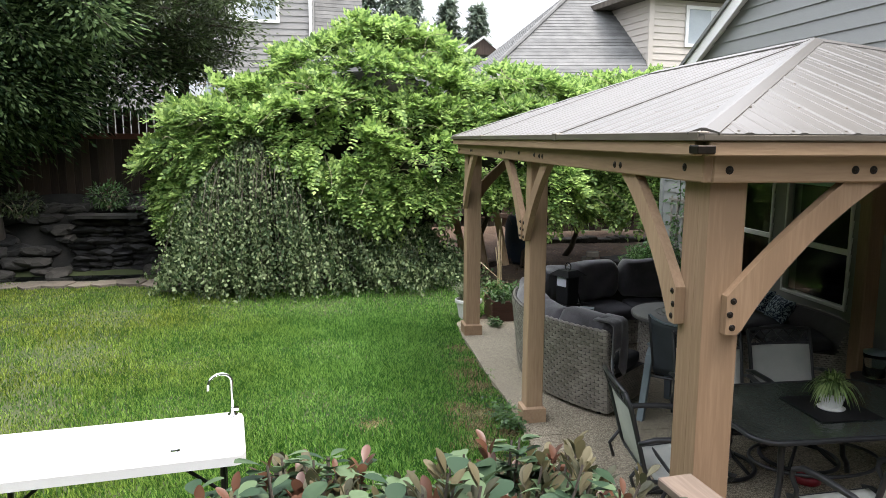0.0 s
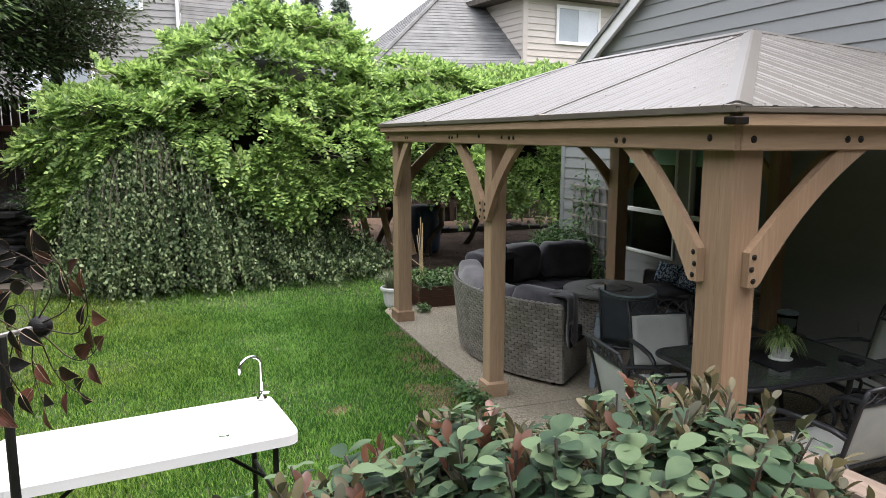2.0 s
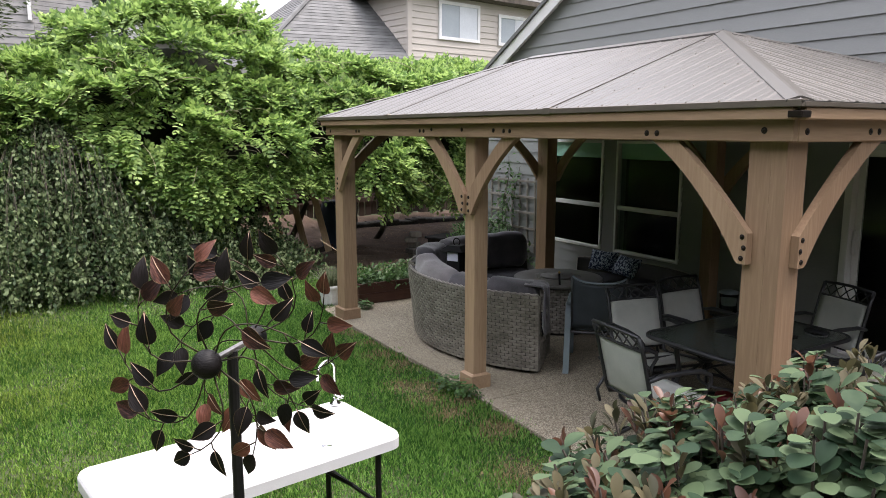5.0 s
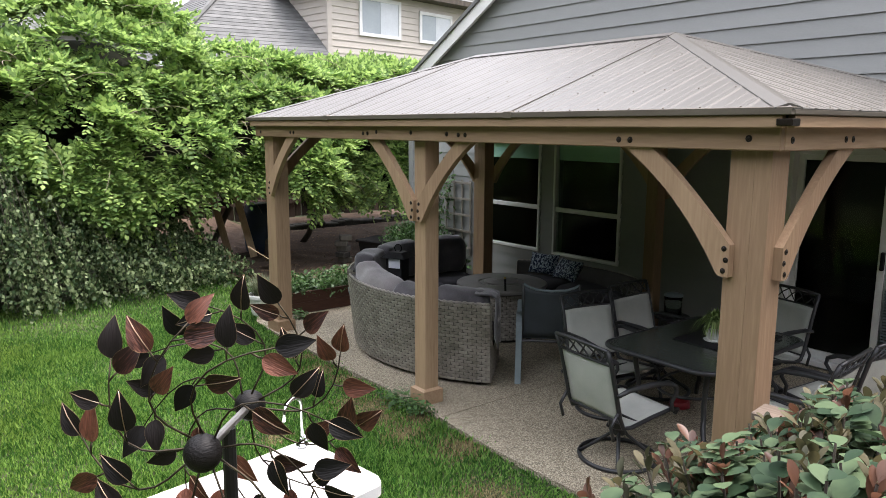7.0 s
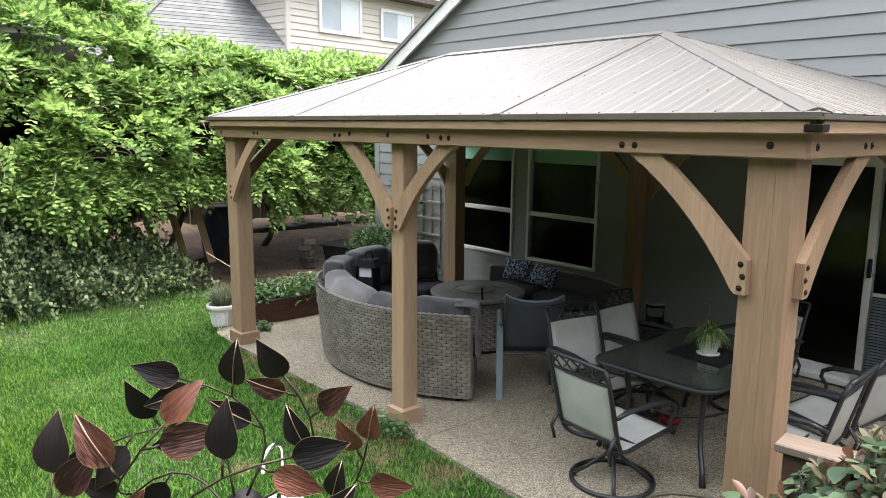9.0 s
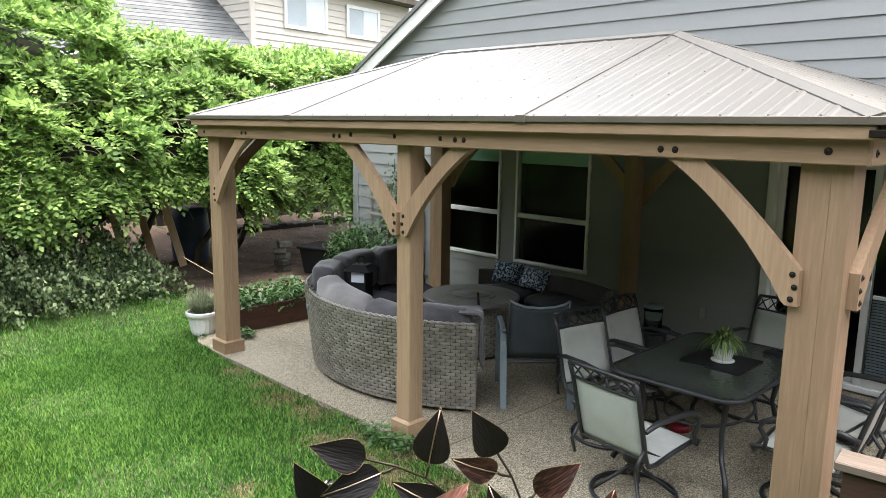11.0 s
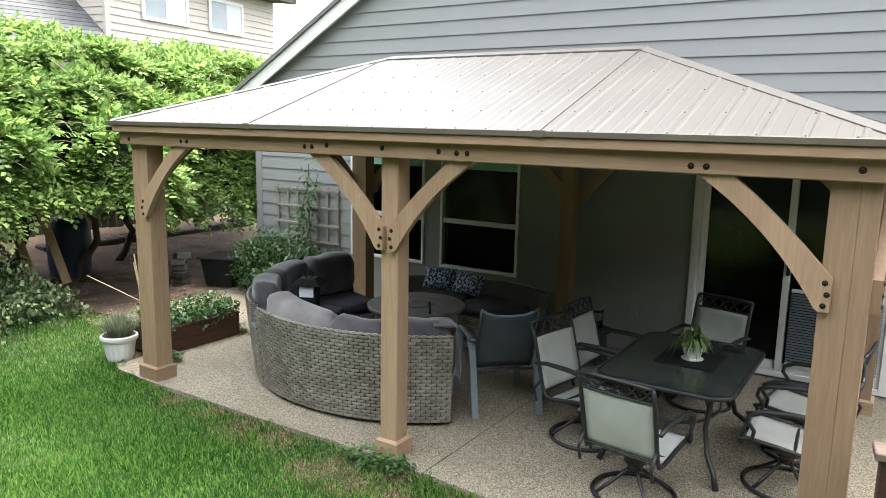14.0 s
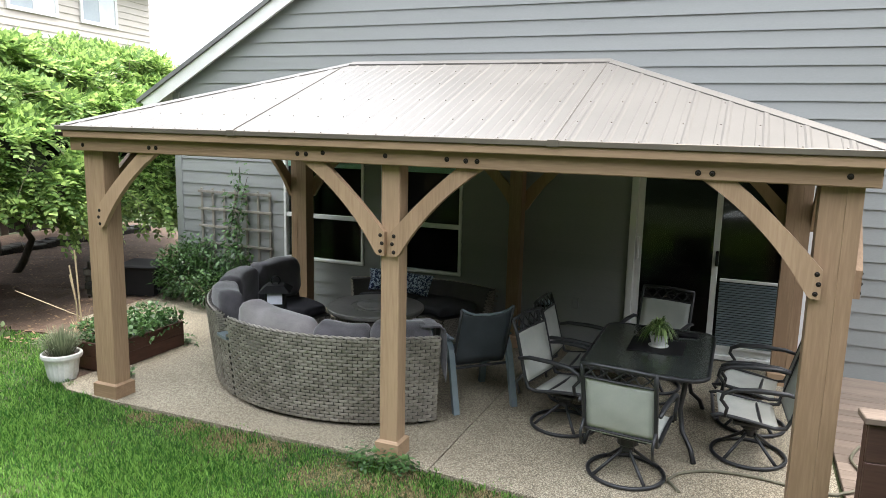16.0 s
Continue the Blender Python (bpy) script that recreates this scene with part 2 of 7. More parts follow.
STRAW = surf("dry_grass_straw", (0.28, 0.21, 0.12), (0.5, 0.4, 0.26), 5, 50, 0.9, bump=0, island=0.6)

G_GRASS = leafy("lawn_grass_blade", (0.034, 0.12, 0.017), (0.175, 0.335, 0.07), 0.75, 0.6, 0.3, 1.7, 0.3)
G_GRASS.node_tree.nodes["Color Ramp"].color_ramp.elements[0].position, G_GRASS.node_tree.nodes["Color Ramp"].color_ramp.elements[1].position = 0.34, 0.66
gn, gl = G_GRASS.node_tree.nodes, G_GRASS.node_tree.links
drift, dco, dsep, dry_n, dsum = gn.new("ShaderNodeMix"), gn.new("ShaderNodeTexCoord"), gn.new("ShaderNodeSeparateXYZ"), gn.new("ShaderNodeTexNoise"), gn.new("ShaderNodeMath")
drift.data_type, drift.blend_type = "RGBA", "MULTIPLY"
drift.inputs[7].default_value = (1.3, 0.86, 0.6, 1)
dry_n.inputs["Scale"].default_value = 0.7
dfar = gn.new("ShaderNodeMapRange")
dfar.inputs["From Min"].default_value, dfar.inputs["From Max"].default_value = -1.4, -4.6
dwide = gn.new("ShaderNodeMath")
dwide.operation, dwide.inputs[1].default_value, dwide.inputs[2].default_value = "MULTIPLY_ADD", 2.4, -0.3
dsum.operation, dsum.use_clamp = "MULTIPLY_ADD", True
gl.new(dco.outputs["Object"], dsep.inputs[0])
gl.new(dco.outputs["Object"], dry_n.inputs["Vector"])
gl.new(dsep.outputs["Y"], dfar.inputs["Value"])
gl.new(dfar.outputs[0], dsum.inputs[0])
gl.new(dry_n.outputs["Fac"], dwide.inputs[0])
gl.new(dwide.outputs[0], dsum.inputs[1])
gl.new(dsum.outputs[0], drift.inputs[0])
dsum.inputs[2].default_value = 0.0
gr = gn["Color Ramp"].outputs[0]
old_to = [q.to_socket for q in gr.links]
gl.new(gr, drift.inputs[6])
for q in old_to:
    gl.new(drift.outputs[2], q)
G_WISTERIA = leafy("wisteria_leaf", (0.096, 0.176, 0.046), (0.325, 0.455, 0.138), 0.95, 0.6, 0.37, 0.9, 0.35)
G_WEEPING = leafy("weeping_birch_leaf", (0.035, 0.068, 0.024), (0.2, 0.26, 0.125), 1.2, 0.6, 0.25, 1.0, 0.35)
G_CONIFER = leafy("dark_conifer_spray", (0.01, 0.026, 0.009), (0.11, 0.17, 0.068), 1.0, 0.8, 0.3, 0.5, 0.2)
# far paler than G_CONIFER: distance haze is put into the colour
G_FIR = leafy("hazy_fir_spray", (0.1, 0.135, 0.105), (0.24, 0.29, 0.22), 1.0, 0.8, 0.25, 0.3, 0.2)
G_OLIVE = leafy("olive_green_leaf", (0.03, 0.05, 0.018), (0.09, 0.125, 0.05), 0.8, 0.5, 0.3, 0.8)
G_SHRUB = leafy("blue_green_shrub_leaf", (0.021, 0.047, 0.022), (0.085, 0.13, 0.063), 1.0, 0.65, 0.2, 9.0, 0.25)
G_SHRUB_YOUNG = leafy("bronze_young_leaf", (0.04, 0.042, 0.02), (0.112, 0.096, 0.047), 0.9, 0.65, 0.3, 6.0)
G_SHRUB_RED = leafy("red_young_leaf", (0.07, 0.032, 0.02), (0.145, 0.066, 0.04), 0.9, 0.4, 0.35, 6.0)
G_POTTED = leafy("potted_spider_plant", (0.08, 0.14, 0.035), (0.3, 0.4, 0.15), 1.0, 0.45, 0.3, 6.0)
G_GREY = leafy("grey_green_lavender", (0.1, 0.125, 0.07), (0.2, 0.23, 0.14), 1.0, 0.7, 0.2, 5.0)
G_VINE = leafy("jasmine_leaf", (0.03, 0.075, 0.02), (0.085, 0.17, 0.05), 1.0, 0.45, 0.25, 3.0)

# ---- building helpers ----


class Shape:
    """Collects vertices and faces of one mesh."""

    def __init__(self):
        self.v, self.f = [], []

    def add(self, verts, faces):
        k = len(self.v)
        self.v += [tuple(p) for p in verts]
        self.f += [tuple(i + k for i in q) for q in faces]
        return self

    def box(self, a, b, m=None, cut=0.0):
        """A box between two corners; cut: the width of its chamfered edges."""
        (x0, y0, z0), (x1, y1, z1) = a, b
        if cut <= 0:
            pts = [(x, y, z) for z in (z0, z1) for y in (y0, y1) for x in (x0, x1)]
            fs = [(0, 2, 3, 1), (4, 5, 7, 6), (0, 1, 5, 4), (2, 6, 7, 3), (0, 4, 6, 2), (1, 3, 7, 5)]
        else:
            pts, fs = [], []
            lo, hi = (x0, y0, z0), (x1, y1, z1)
            idx = {}
            for sx in (0, 1):
                for sy in (0, 1):
                    for sz in (0, 1):
                        s = (sx, sy, sz)
                        for k in range(3):
                            p = [lo[i] + cut if s[i] == 0 else hi[i] - cut for i in range(3)]
                            p[k] = lo[k] if s[k] == 0 else hi[k]
                            idx[s, k] = len(pts)
                            pts.append(tuple(p))
            for k in range(3):
                i, j = [q for q in range(3) if q != k]
                for s in (0, 1):
                    ring = []
                    for a_, b_ in ((0, 0), (1, 0), (1, 1), (0, 1)):
                        c = [0, 0, 0]
                        c[k], c[i], c[j] = s, a_, b_
                        ring.append(idx[tuple(c), k])
                    fs.append(tuple(ring))
                for a_ in (0, 1):
                    for b_ in (0, 1):
                        c0, c1 = [0, 0, 0], [0, 0, 0]
                        c0[i] = c1[i] = a_
                        c0[j] = c1[j] = b_
                        c0[k], c1[k] = 0, 1
                        fs.append((idx[tuple(c0), i], idx[tuple(c1), i], idx[tuple(c1), j], idx[tuple(c0), j]))
            for s in [(x, y, z) for x in (0, 1) for y in (0, 1) for z in (0, 1)]:
                fs.append((idx[s, 0], idx[s, 1], idx[s, 2]))
        if m is not None:
            pts = [m @ Vector(p) for p in pts]
        return self.add(pts, fs)

    def tube(self, pts, r, n=8, caps=True):
        """A round bar along points; r: one radius or one for each point."""
        pts = [Vector(p) for p in pts]
        rs = r if isinstance(r, (list, tuple)) else [r] * len(pts)
        ring, up = [], None
        for i, p in enumerate(pts):
            d = (pts[min(i + 1, len(pts) - 1)] - pts[max(i - 1, 0)]).normalized()
            if up is None:
                up = d.orthogonal().normalized()
            up = (up - d * up.dot(d)).normalized()
            side = d.cross(up)
            ring.append([p + (up * math.cos(2 * math.pi * k / n) + side * math.sin(2 * math.pi * k / n)) * rs[i] for k in range(n)])
        fs = [(i * n + k, i * n + (k + 1) % n, (i + 1) * n + (k + 1) % n, (i + 1) * n + k) for i in range(len(pts) - 1) for k in range(n)]
        if caps:
            fs += [tuple(reversed(range(n))), tuple(range((len(pts) - 1) * n, len(pts) * n))]
        return self.add([p for q in ring for p in q], fs)

    def lathe(self, prof, n=24, at=(0, 0, 0)):
        """A turned body from (radius, height) pairs."""
        vs = [(at[0] + r * math.cos(2 * math.pi * k / n), at[1] + r * math.sin(2 * math.pi * k / n), at[2] + z) for r, z in prof for k in range(n)]
        fs = [(i * n + k, i * n + (k + 1) % n, (i + 1) * n + (k + 1) % n, (i + 1) * n + k) for i in range(len(prof) - 1) for k in range(n)]
        fs += [tuple(reversed(range(n))), tuple(range((len(prof) - 1) * n, len(prof) * n))]
        return self.add(vs, fs)

    def prism(self, poly, k, a, b):
        """A polygon of 2D points, drawn out along axis k from a to b."""
        i, j = [q for q in range(3) if q != k]
        n, vs = len(poly), []
        for d in (a, b):
            for u, w in poly:
                p = [0, 0, 0]
                p[i], p[j], p[k] = u, w, d
                vs.append(tuple(p))
        fs = [tuple(range(n)), tuple(range(2 * n - 1, n - 1, -1))] + [(q, q + n, (q + 1) % n + n, (q + 1) % n) for q in range(n)]
        return self.add(vs, fs)

    def ball(self, c, r, n=12, m=8):
        rx, ry, rz = r if isinstance(r, (list, tuple)) else (r, r, r)
        vs = [(c[0] + rx * math.sin(math.pi * i / m) * math.cos(2 * math.pi * k / n), c[1] + ry * math.sin(math.pi * i / m) * math.sin(2 * math.pi * k / n), c[2] + rz * math.cos(math.pi * i / m)) for i in range(m + 1) for k in range(n)]
        fs = [(i * n + k, (i + 1) * n + k, (i + 1) * n + (k + 1) % n, i * n + (k + 1) % n) for i in range(m) for k in range(n)]
        return self.add(vs, fs)

    def mesh(self, name, mat, smooth=False):
        me = bpy.data.meshes.new(name)
        me.from_pydata(self.v, [], self.f)
        me.materials.append(mat)
        bm = bmesh.new()
        bm.from_mesh(me)
        bmesh.ops.recalc_face_normals(bm, faces=bm.faces)
        bm.to_mesh(me)
        bm.free()
        if smooth:
            me.shade_smooth()
        return me


def soup(name, verts, size, mat, smooth=False):
    """A mesh of many separate faces of `size` corners, from an array (count, size, 3)."""
    verts = np.asarray(verts, np.float32).reshape(-1, size, 3)
    n = len(verts)
    me = bpy.data.meshes.new(name)
    me.vertices.add(n * size)
    me.vertices.foreach_set("co", verts.reshape(-1))
    me.loops.add(n * size)
    me.loops.foreach_set("vertex_index", np.arange(n * size, dtype=np.int32))
    me.polygons.add(n)
    me.polygons.foreach_set("loop_start", np.arange(n, dtype=np.int32) * size)
    me.update(calc_edges=True)
    me.materials.append(mat)
    return me


def grid_soup(name, verts, faces, mat):
    """A mesh of many copies of one small piece: verts (count, k, 3), faces of the piece, all quads or all triangles."""
    verts = np.asarray(verts, np.float32)
    n, k, _ = verts.shape
    fa = np.asarray(faces, np.int32)
    s = fa.shape[1]
    idx = (fa[None] + (np.arange(n, dtype=np.int32) * k)[:, None, None]).reshape(-1)
    me = bpy.data.meshes.new(name)
    me.vertices.add(n * k)
    me.vertices.foreach_set("co", verts.reshape(-1))
    me.loops.add(len(idx))
    me.loops.foreach_set("vertex_index", idx)
    me.polygons.add(len(idx) // s)
    me.polygons.foreach_set("loop_start", np.arange(len(idx) // s, dtype=np.int32) * s)
    me.update(calc_edges=True)
    me.materials.append(mat)
    return me


def thing(name, label, category, at=(0, 0, 0), turn=0.0, group="", kind=""):
    ob = new(name)
    ob.empty_display_size = 0.1
    ob.matrix_basis = pose(*at, 0, 0, turn)
    return tagged(ob, label, category, group, kind)


def part(name, shape, material, parent, label="", smooth=False):
    me = shape if isinstance(shape, bpy.types.Mesh) else shape.mesh(name, material, smooth)
    ob = new(name, me)
    ob.parent = parent
    return tagged(ob, label)


def whole(name, shape, material, label, category="", kind="", smooth=False, group=""):
    me = shape if isinstance(shape, bpy.types.Mesh) else shape.mesh(name, material, smooth)
    return tagged(new(name, me), label, category, group, kind)


def arc(c, r, a0, a1, n, z=0.0):
    return [(c[0] + r * math.cos(radians(a0 + (a1 - a0) * i / n)), c[1] + r * math.sin(radians(a0 + (a1 - a0) * i / n)), z) for i in range(n + 1)]


def unit(a):
    return a / np.maximum(np.linalg.norm(a, axis=-1, keepdims=True), 1e-9)


rng = np.random.default_rng(7)

# ---- ground ----
g = Shape()
ext = [-400, -150, -60, -30, -18] + [-12 + 24 * i / 40 for i in range(41)] + [18, 30, 60, 150, 400]


def ground_z(x, y):
    """The lawn is level with the patio; behind it the bed rises to a low bank."""
    rise = max(0.0, min(1.0, (-6.6 - x) / 3.0)) * 0.45 if y < 2 else max(0.0, min(1.0, (-6.2 - x) / 3.0)) * 0.3
    return -0.035 + rise


K = len(ext)
g.add([(x, y, ground_z(x, y)) for y in ext for x in ext], [(j * K + i, j * K + i + 1, (j + 1) * K + i + 1, (j + 1) * K + i) for j in range(K - 1) for i in range(K - 1)])
whole("ground", g, SOIL, "green lawn ground with dark soil reaching the horizon", kind="structure", smooth=True)

# patio slab with a slightly wavering lawn edge
edge = [(-3.3, 0.0), (-3.15, -0.1), (-2.6, -0.13), (-2.0, -0.12), (-1.2, -0.13), (-0.5, -0.1), (0.25, -0.13), (0.95, -0.17), (1.6, -0.17), (3.0, -0.2), (7.5, -0.2)]
patio = thing("patio", "exposed-aggregate concrete patio slab under the gazebo", "patio", kind="structure")
for x0, x1 in ((-3.3, 0.35), (0.35, 2.98)):
    pts = [p for p in edge if x0 < p[0] < x1]
    poly = [(x0, -0.02 if x0 < -3 else -0.13)] + pts + [(x1 - 0.008, -0.15), (x1 - 0.008, 3.39), (x0, 3.39)]
    part("slab", Shape().prism(poly, 2, -0.12, 0.0), AGGREGATE, patio)
side = Shape().prism([(-5.0, 1.6), (-3.31, 1.35), (-3.31, 3.39), (-5.0, 3.39)], 2, -0.12, -0.012)
part("slab", side, AGGREGATE, patio)
bed = Shape()
bw = [(-9.5, 0.2), (-6.6, 0.25), (-5.2, 1.0), (-4.3, 1.15), (-3.75, 0.5), (-3.34, 0.0), (-3.34, 1.5), (-5.0, 1.7), (-5.03, 6.5), (-9.5, 6.5)]
bed.prism(bw, 2, -0.1, -0.02)
gx, gy = 16, 24
bed.add([(-9.5 + 3.4 * i / gx, 0.4 + 6.1 * j / gy, ground_z(-9.5 + 3.4 * i / gx, 0.4 + 6.1 * j / gy) + 0.035 + 0.02 * noise.noise(Vector((i * 0.9, j * 0.9, 0)))) for j in range(gy + 1) for i in range(gx + 1)],
        [(j * (gx + 1) + i, j * (gx + 1) + i + 1, (j + 1) * (gx + 1) + i + 1, (j + 1) * (gx + 1) + i) for j in range(gy) for i in range(gx)])
whole("mulch_bed", bed, MULCH, "dark brown bark mulch bed beside the house", kind="structure")
bank = Shape()
for i in range(26):
    y0 = 2.0 + i * 0.16
    bank.box((-8.6 + rng.uniform(-0.04, 0.04), y0, -0.05), (-8.3, y0 + 0.2, 0.3 + rng.uniform(-0.02, 0.03)), None, 0.02)
whole("low_bank", bank, STONE, "low grey garden kerb behind the mulch bed", kind="structure")

# ---- own house ----
WALL_Y, X0 = 3.4, -5.02


def rake(x):
    return 3.74 + 0.57 * (x + 3.31)


OPEN = [(-3.27, -2.1, 0.6, 2.03), (-1.86, -0.8, 0.6, 2.03), (1.12, 2.9, 0.02, 2.04)]
house = thing("house", "grey lap-sided house with white trim behind the gazebo", "house")
TOP, XR, LAP = 7.6, 9.0, 0.1665


def wall_pieces(z0, z1):
    """The stretches of wall between the openings, from z0 to z1."""
    cuts = [(a, b) for a, b, c, d in OPEN if c < (z0 + z1) / 2 < d]
    xs, out = X0, []
    for a, b in cuts:
        out.append((xs, a))
        xs = b
    return out + [(xs, XR)]


levels = sorted({-0.03, 0.02, 0.6, 2.03, 2.04, 2.45, TOP})
back = Shape()
for z0, z1 in zip(levels, levels[1:]):
    for a, b in wall_pieces(z0, z1):
        if z0 < 2.4:
            back.box((a, WALL_Y + 0.012, z0), (b, WALL_Y + 0.16, z1))
back.prism([(X0, 2.45), (XR, 2.45), (XR, TOP), (3.45, TOP), (X0, rake(X0))], 1, WALL_Y + 0.012, WALL_Y + 0.16)
part("wall", back, SIDING, house)
side_wall = Shape().box((X0, WALL_Y + 0.16, -0.03), (X0 + 0.16, 12, 2.55))
part("wall", side_wall, SIDING, house)
rows = int((TOP + 0.1615) / LAP)
for r in range(rows):
    zb = -0.1615 + r * LAP
    zs = sorted({max(zb, -0.03), min(zb + LAP, TOP)} | {q for o in OPEN for q in o[2:] if zb + 0.002 < q < zb + LAP - 0.002})
    for z0, z1 in zip(zs, zs[1:]):
        for a, b in wall_pieces(z0, z1):
            def front(z):
                return WALL_Y - 0.016 + 0.015 * (z - zb) / LAP
            la = lambda z: max(a, -3.31 + (z - 3.74) / 0.57) if a == X0 else a
            s = Shape()
            p = [(la(z0), front(z0), z0), (b, front(z0), z0), (b, front(z1), z1), (la(z1), front(z1), z1)]
            q = [(x, WALL_Y + 0.012, z) for x, _, z in p]
            if p[0][0] < b:
                s.add(p + q, [(0, 1, 2, 3), (0, 4, 5, 1), (3, 2, 6, 7), (0, 3, 7, 4), (1, 5, 6, 2)])
                part("siding_board", s, SIDING, house)
part("corner_board", Shape().box((X0 - 0.02, WALL_Y - 0.03, -0.03), (X0 + 0.09, WALL_Y + 0.17, 2.72), None, 0.004), SIDING, house)
# rake fascia and roof edge
fx0, fx1 = -5.5, 3.6
part("rake_fascia", Shape().prism([(fx0, rake(fx0) - 0.09), (fx1, rake(fx1) - 0.09), (fx1, rake(fx1) + 0.09), (fx0, rake(fx0) + 0.09)], 1, WALL_Y - 0.13, WALL_Y - 0.095), WHITE_TRIM, house, "white rake board")
part("soffit", Shape().prism([(fx0, rake(fx0) - 0.02), (fx1, rake(fx1) - 0.02), (fx1, rake(fx1) + 0.03), (fx0, rake(fx0) + 0.03)], 1, WALL_Y - 0.095, WALL_Y + 0.2), WHITE_TRIM, house)
part("roof", Shape().prism([(fx0 - 0.05, rake(fx0 - 0.05) + 0.092), (fx1, rake(fx1) + 0.092), (fx1, rake(fx1) + 0.15), (fx0 - 0.05, rake(fx0 - 0.05) + 0.15)], 1, WALL_Y - 0.16, 12), SHINGLE, house, "grey shingled roof")
part("gutter", Shape().box((fx0 - 0.12, WALL_Y - 0.1, rake(fx0) - 0.1), (fx0 + 0.02, 12, rake(fx0) + 0.03), None, 0.02), WHITE_TRIM, house)
# near-black box behind the openings, its colour standing in for unlit rooms
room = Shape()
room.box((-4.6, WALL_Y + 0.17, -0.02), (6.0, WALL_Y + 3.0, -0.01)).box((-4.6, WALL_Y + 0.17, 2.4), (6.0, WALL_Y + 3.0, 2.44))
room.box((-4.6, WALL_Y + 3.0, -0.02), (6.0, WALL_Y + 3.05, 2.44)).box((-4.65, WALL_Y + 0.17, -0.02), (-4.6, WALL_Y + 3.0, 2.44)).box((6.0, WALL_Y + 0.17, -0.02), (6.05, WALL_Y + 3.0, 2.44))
whole("wall_inside", room, ROOM, "near-black box standing in for unlit rooms behind the windows", kind="structure")


def pane(name, a, b, parent):
    ob = part(name, Shape().box(a, b), PANE, parent)
    ob.visible_shadow = False
    return ob


def sash_window(n, x0, x1, z0, z1):
    w = thing("window_%d" % n, "white-framed single-hung window with dark glass", "window", kind="structure")
    y0, y1, t = WALL_Y - 0.03, WALL_Y + 0.05, 0.035
    f = Shape().box((x0, y0, z0), (x0 + t, y1, z1), None, 0.004).box((x1 - t, y0, z0), (x1, y1, z1), None, 0.004)
    f.box((x0 + t, y0, z0), (x1 - t, y1, z0 + t), None, 0.004).box((x0 + t, y0, z1 - t), (x1 - t, y1, z1), None, 0.004)
    part("window_frame", f, WHITE_TRIM, w, "white vinyl frame")
    zm = 1.18
    part("meeting_rail", Shape().box((x0 + t, y0 + 0.015, zm - 0.028), (x1 - t, y0 + 0.05, zm + 0.028), None, 0.004), WHITE_TRIM, w)
    pane("pane", (x0 + t, y0 + 0.045, z0 + t), (x1 - t, y0 + 0.051, zm - 0.03), w)
    pane("pane", (x0 + t, y0 + 0.055, zm + 0.03), (x1 - t, y0 + 0.061, z1 - t), w)
    part("blind", Shape().box((x0 + t, y0 + 0.066, 1.8), (x1 - t, y0 + 0.078, z1 - t), None, 0.003), VALANCE, w, "pale green rolled blind")


sash_window(1, *OPEN[0])
sash_window(2, *OPEN[1])
door = thing("door_1", "white-framed sliding glass patio door with dark glass", "patio door", kind="structure")
x0, x1, z0, z1 = OPEN[2]
f = Shape().box((x0, 3.35, z0), (x0 + 0.07, 3.5, z1), None, 0.005).box((x1 - 0.07, 3.35, z0), (x1, 3.5, z1), None, 0.005)
f.box((x0 + 0.07, 3.35, z1 - 0.06), (x1 - 0.07, 3.5, z1), None, 0.005).box((x0 + 0.07, 3.35, z0), (x1 - 0.07, 3.5, z0 + 0.05), None, 0.005)
part("door_frame", f, WHITE_TRIM, door, "white vinyl frame")
for a, b, y in ((x0 + 0.07, 2.03, 3.44), (1.97, x1 - 0.07, 3.39)):
    p = Shape().box((a, y, z0 + 0.05), (a + 0.06, y + 0.035, z1 - 0.06), None, 0.004).box((b - 0.06, y, z0 + 0.05), (b, y + 0.035, z1 - 0.06), None, 0.004)
    p.box((a + 0.06, y, z0 + 0.05), (b - 0.06, y + 0.035, z0 + 0.13), None, 0.004).box((a + 0.06, y, z1 - 0.12), (b - 0.06, y + 0.035, z1 - 0.06), None, 0.004)
    ob = part("door_panel", p, WHITE_TRIM, door)
    pane("pane", (a + 0.06, y + 0.014, z0 + 0.13), (b - 0.06, y + 0.02, z1 - 0.12), ob)
part("door_handle", Shape().box((2.0, 3.35, 1.0), (2.03, 3.388, 1.16), None, 0.006), BLACK_PLASTIC, door, "black pull handle")
part("door_handle", Shape().box((1.2, 3.4, 1.0), (1.225, 3.438, 1.24), None, 0.006), WHITE_TRIM, door)
louvre = part("pet_screen", Shape().box((2.06, 3.36, 0.85), (2.8, 3.385, 0.88), None, 0.003).box((2.06, 3.36, 0.14), (2.8, 3.385, 0.17), None, 0.003), WHITE_TRIM, door)
for i in range(26):
    z = 0.175 + i * 0.0258
    part("slat", Shape().box((2.06, 3.362, z), (2.8, 3.382, z + 0.016), None, 0.003), FRAME_BLUE, louvre)
part("outlet", Shape().box((0.55, 3.37, 0.38), (0.62, 3.392, 0.5), None, 0.005), SIDING, house)

# wooden deck beside the patio
deck = thing("deck", "weathered brown wooden deck boards beside the patio", "deck", kind="structure")
for i in range(20):
    y = -0.05 + i * 0.145
    part("plank", Shape().box((3.0, y, -0.03), (7.2, y + 0.139, 0.012), None, 0.004), DECK, deck)
part("skirt", Shape().box((3.0, 2.85, -0.03), (7.2, 3.37, 0.012), None, 0.004), DECK, deck)

# ---- gazebo ----
gazebo = thing("gazebo", "cedar gazebo with a bronze metal hip roof on six posts", "gazebo")
YB = 2.93
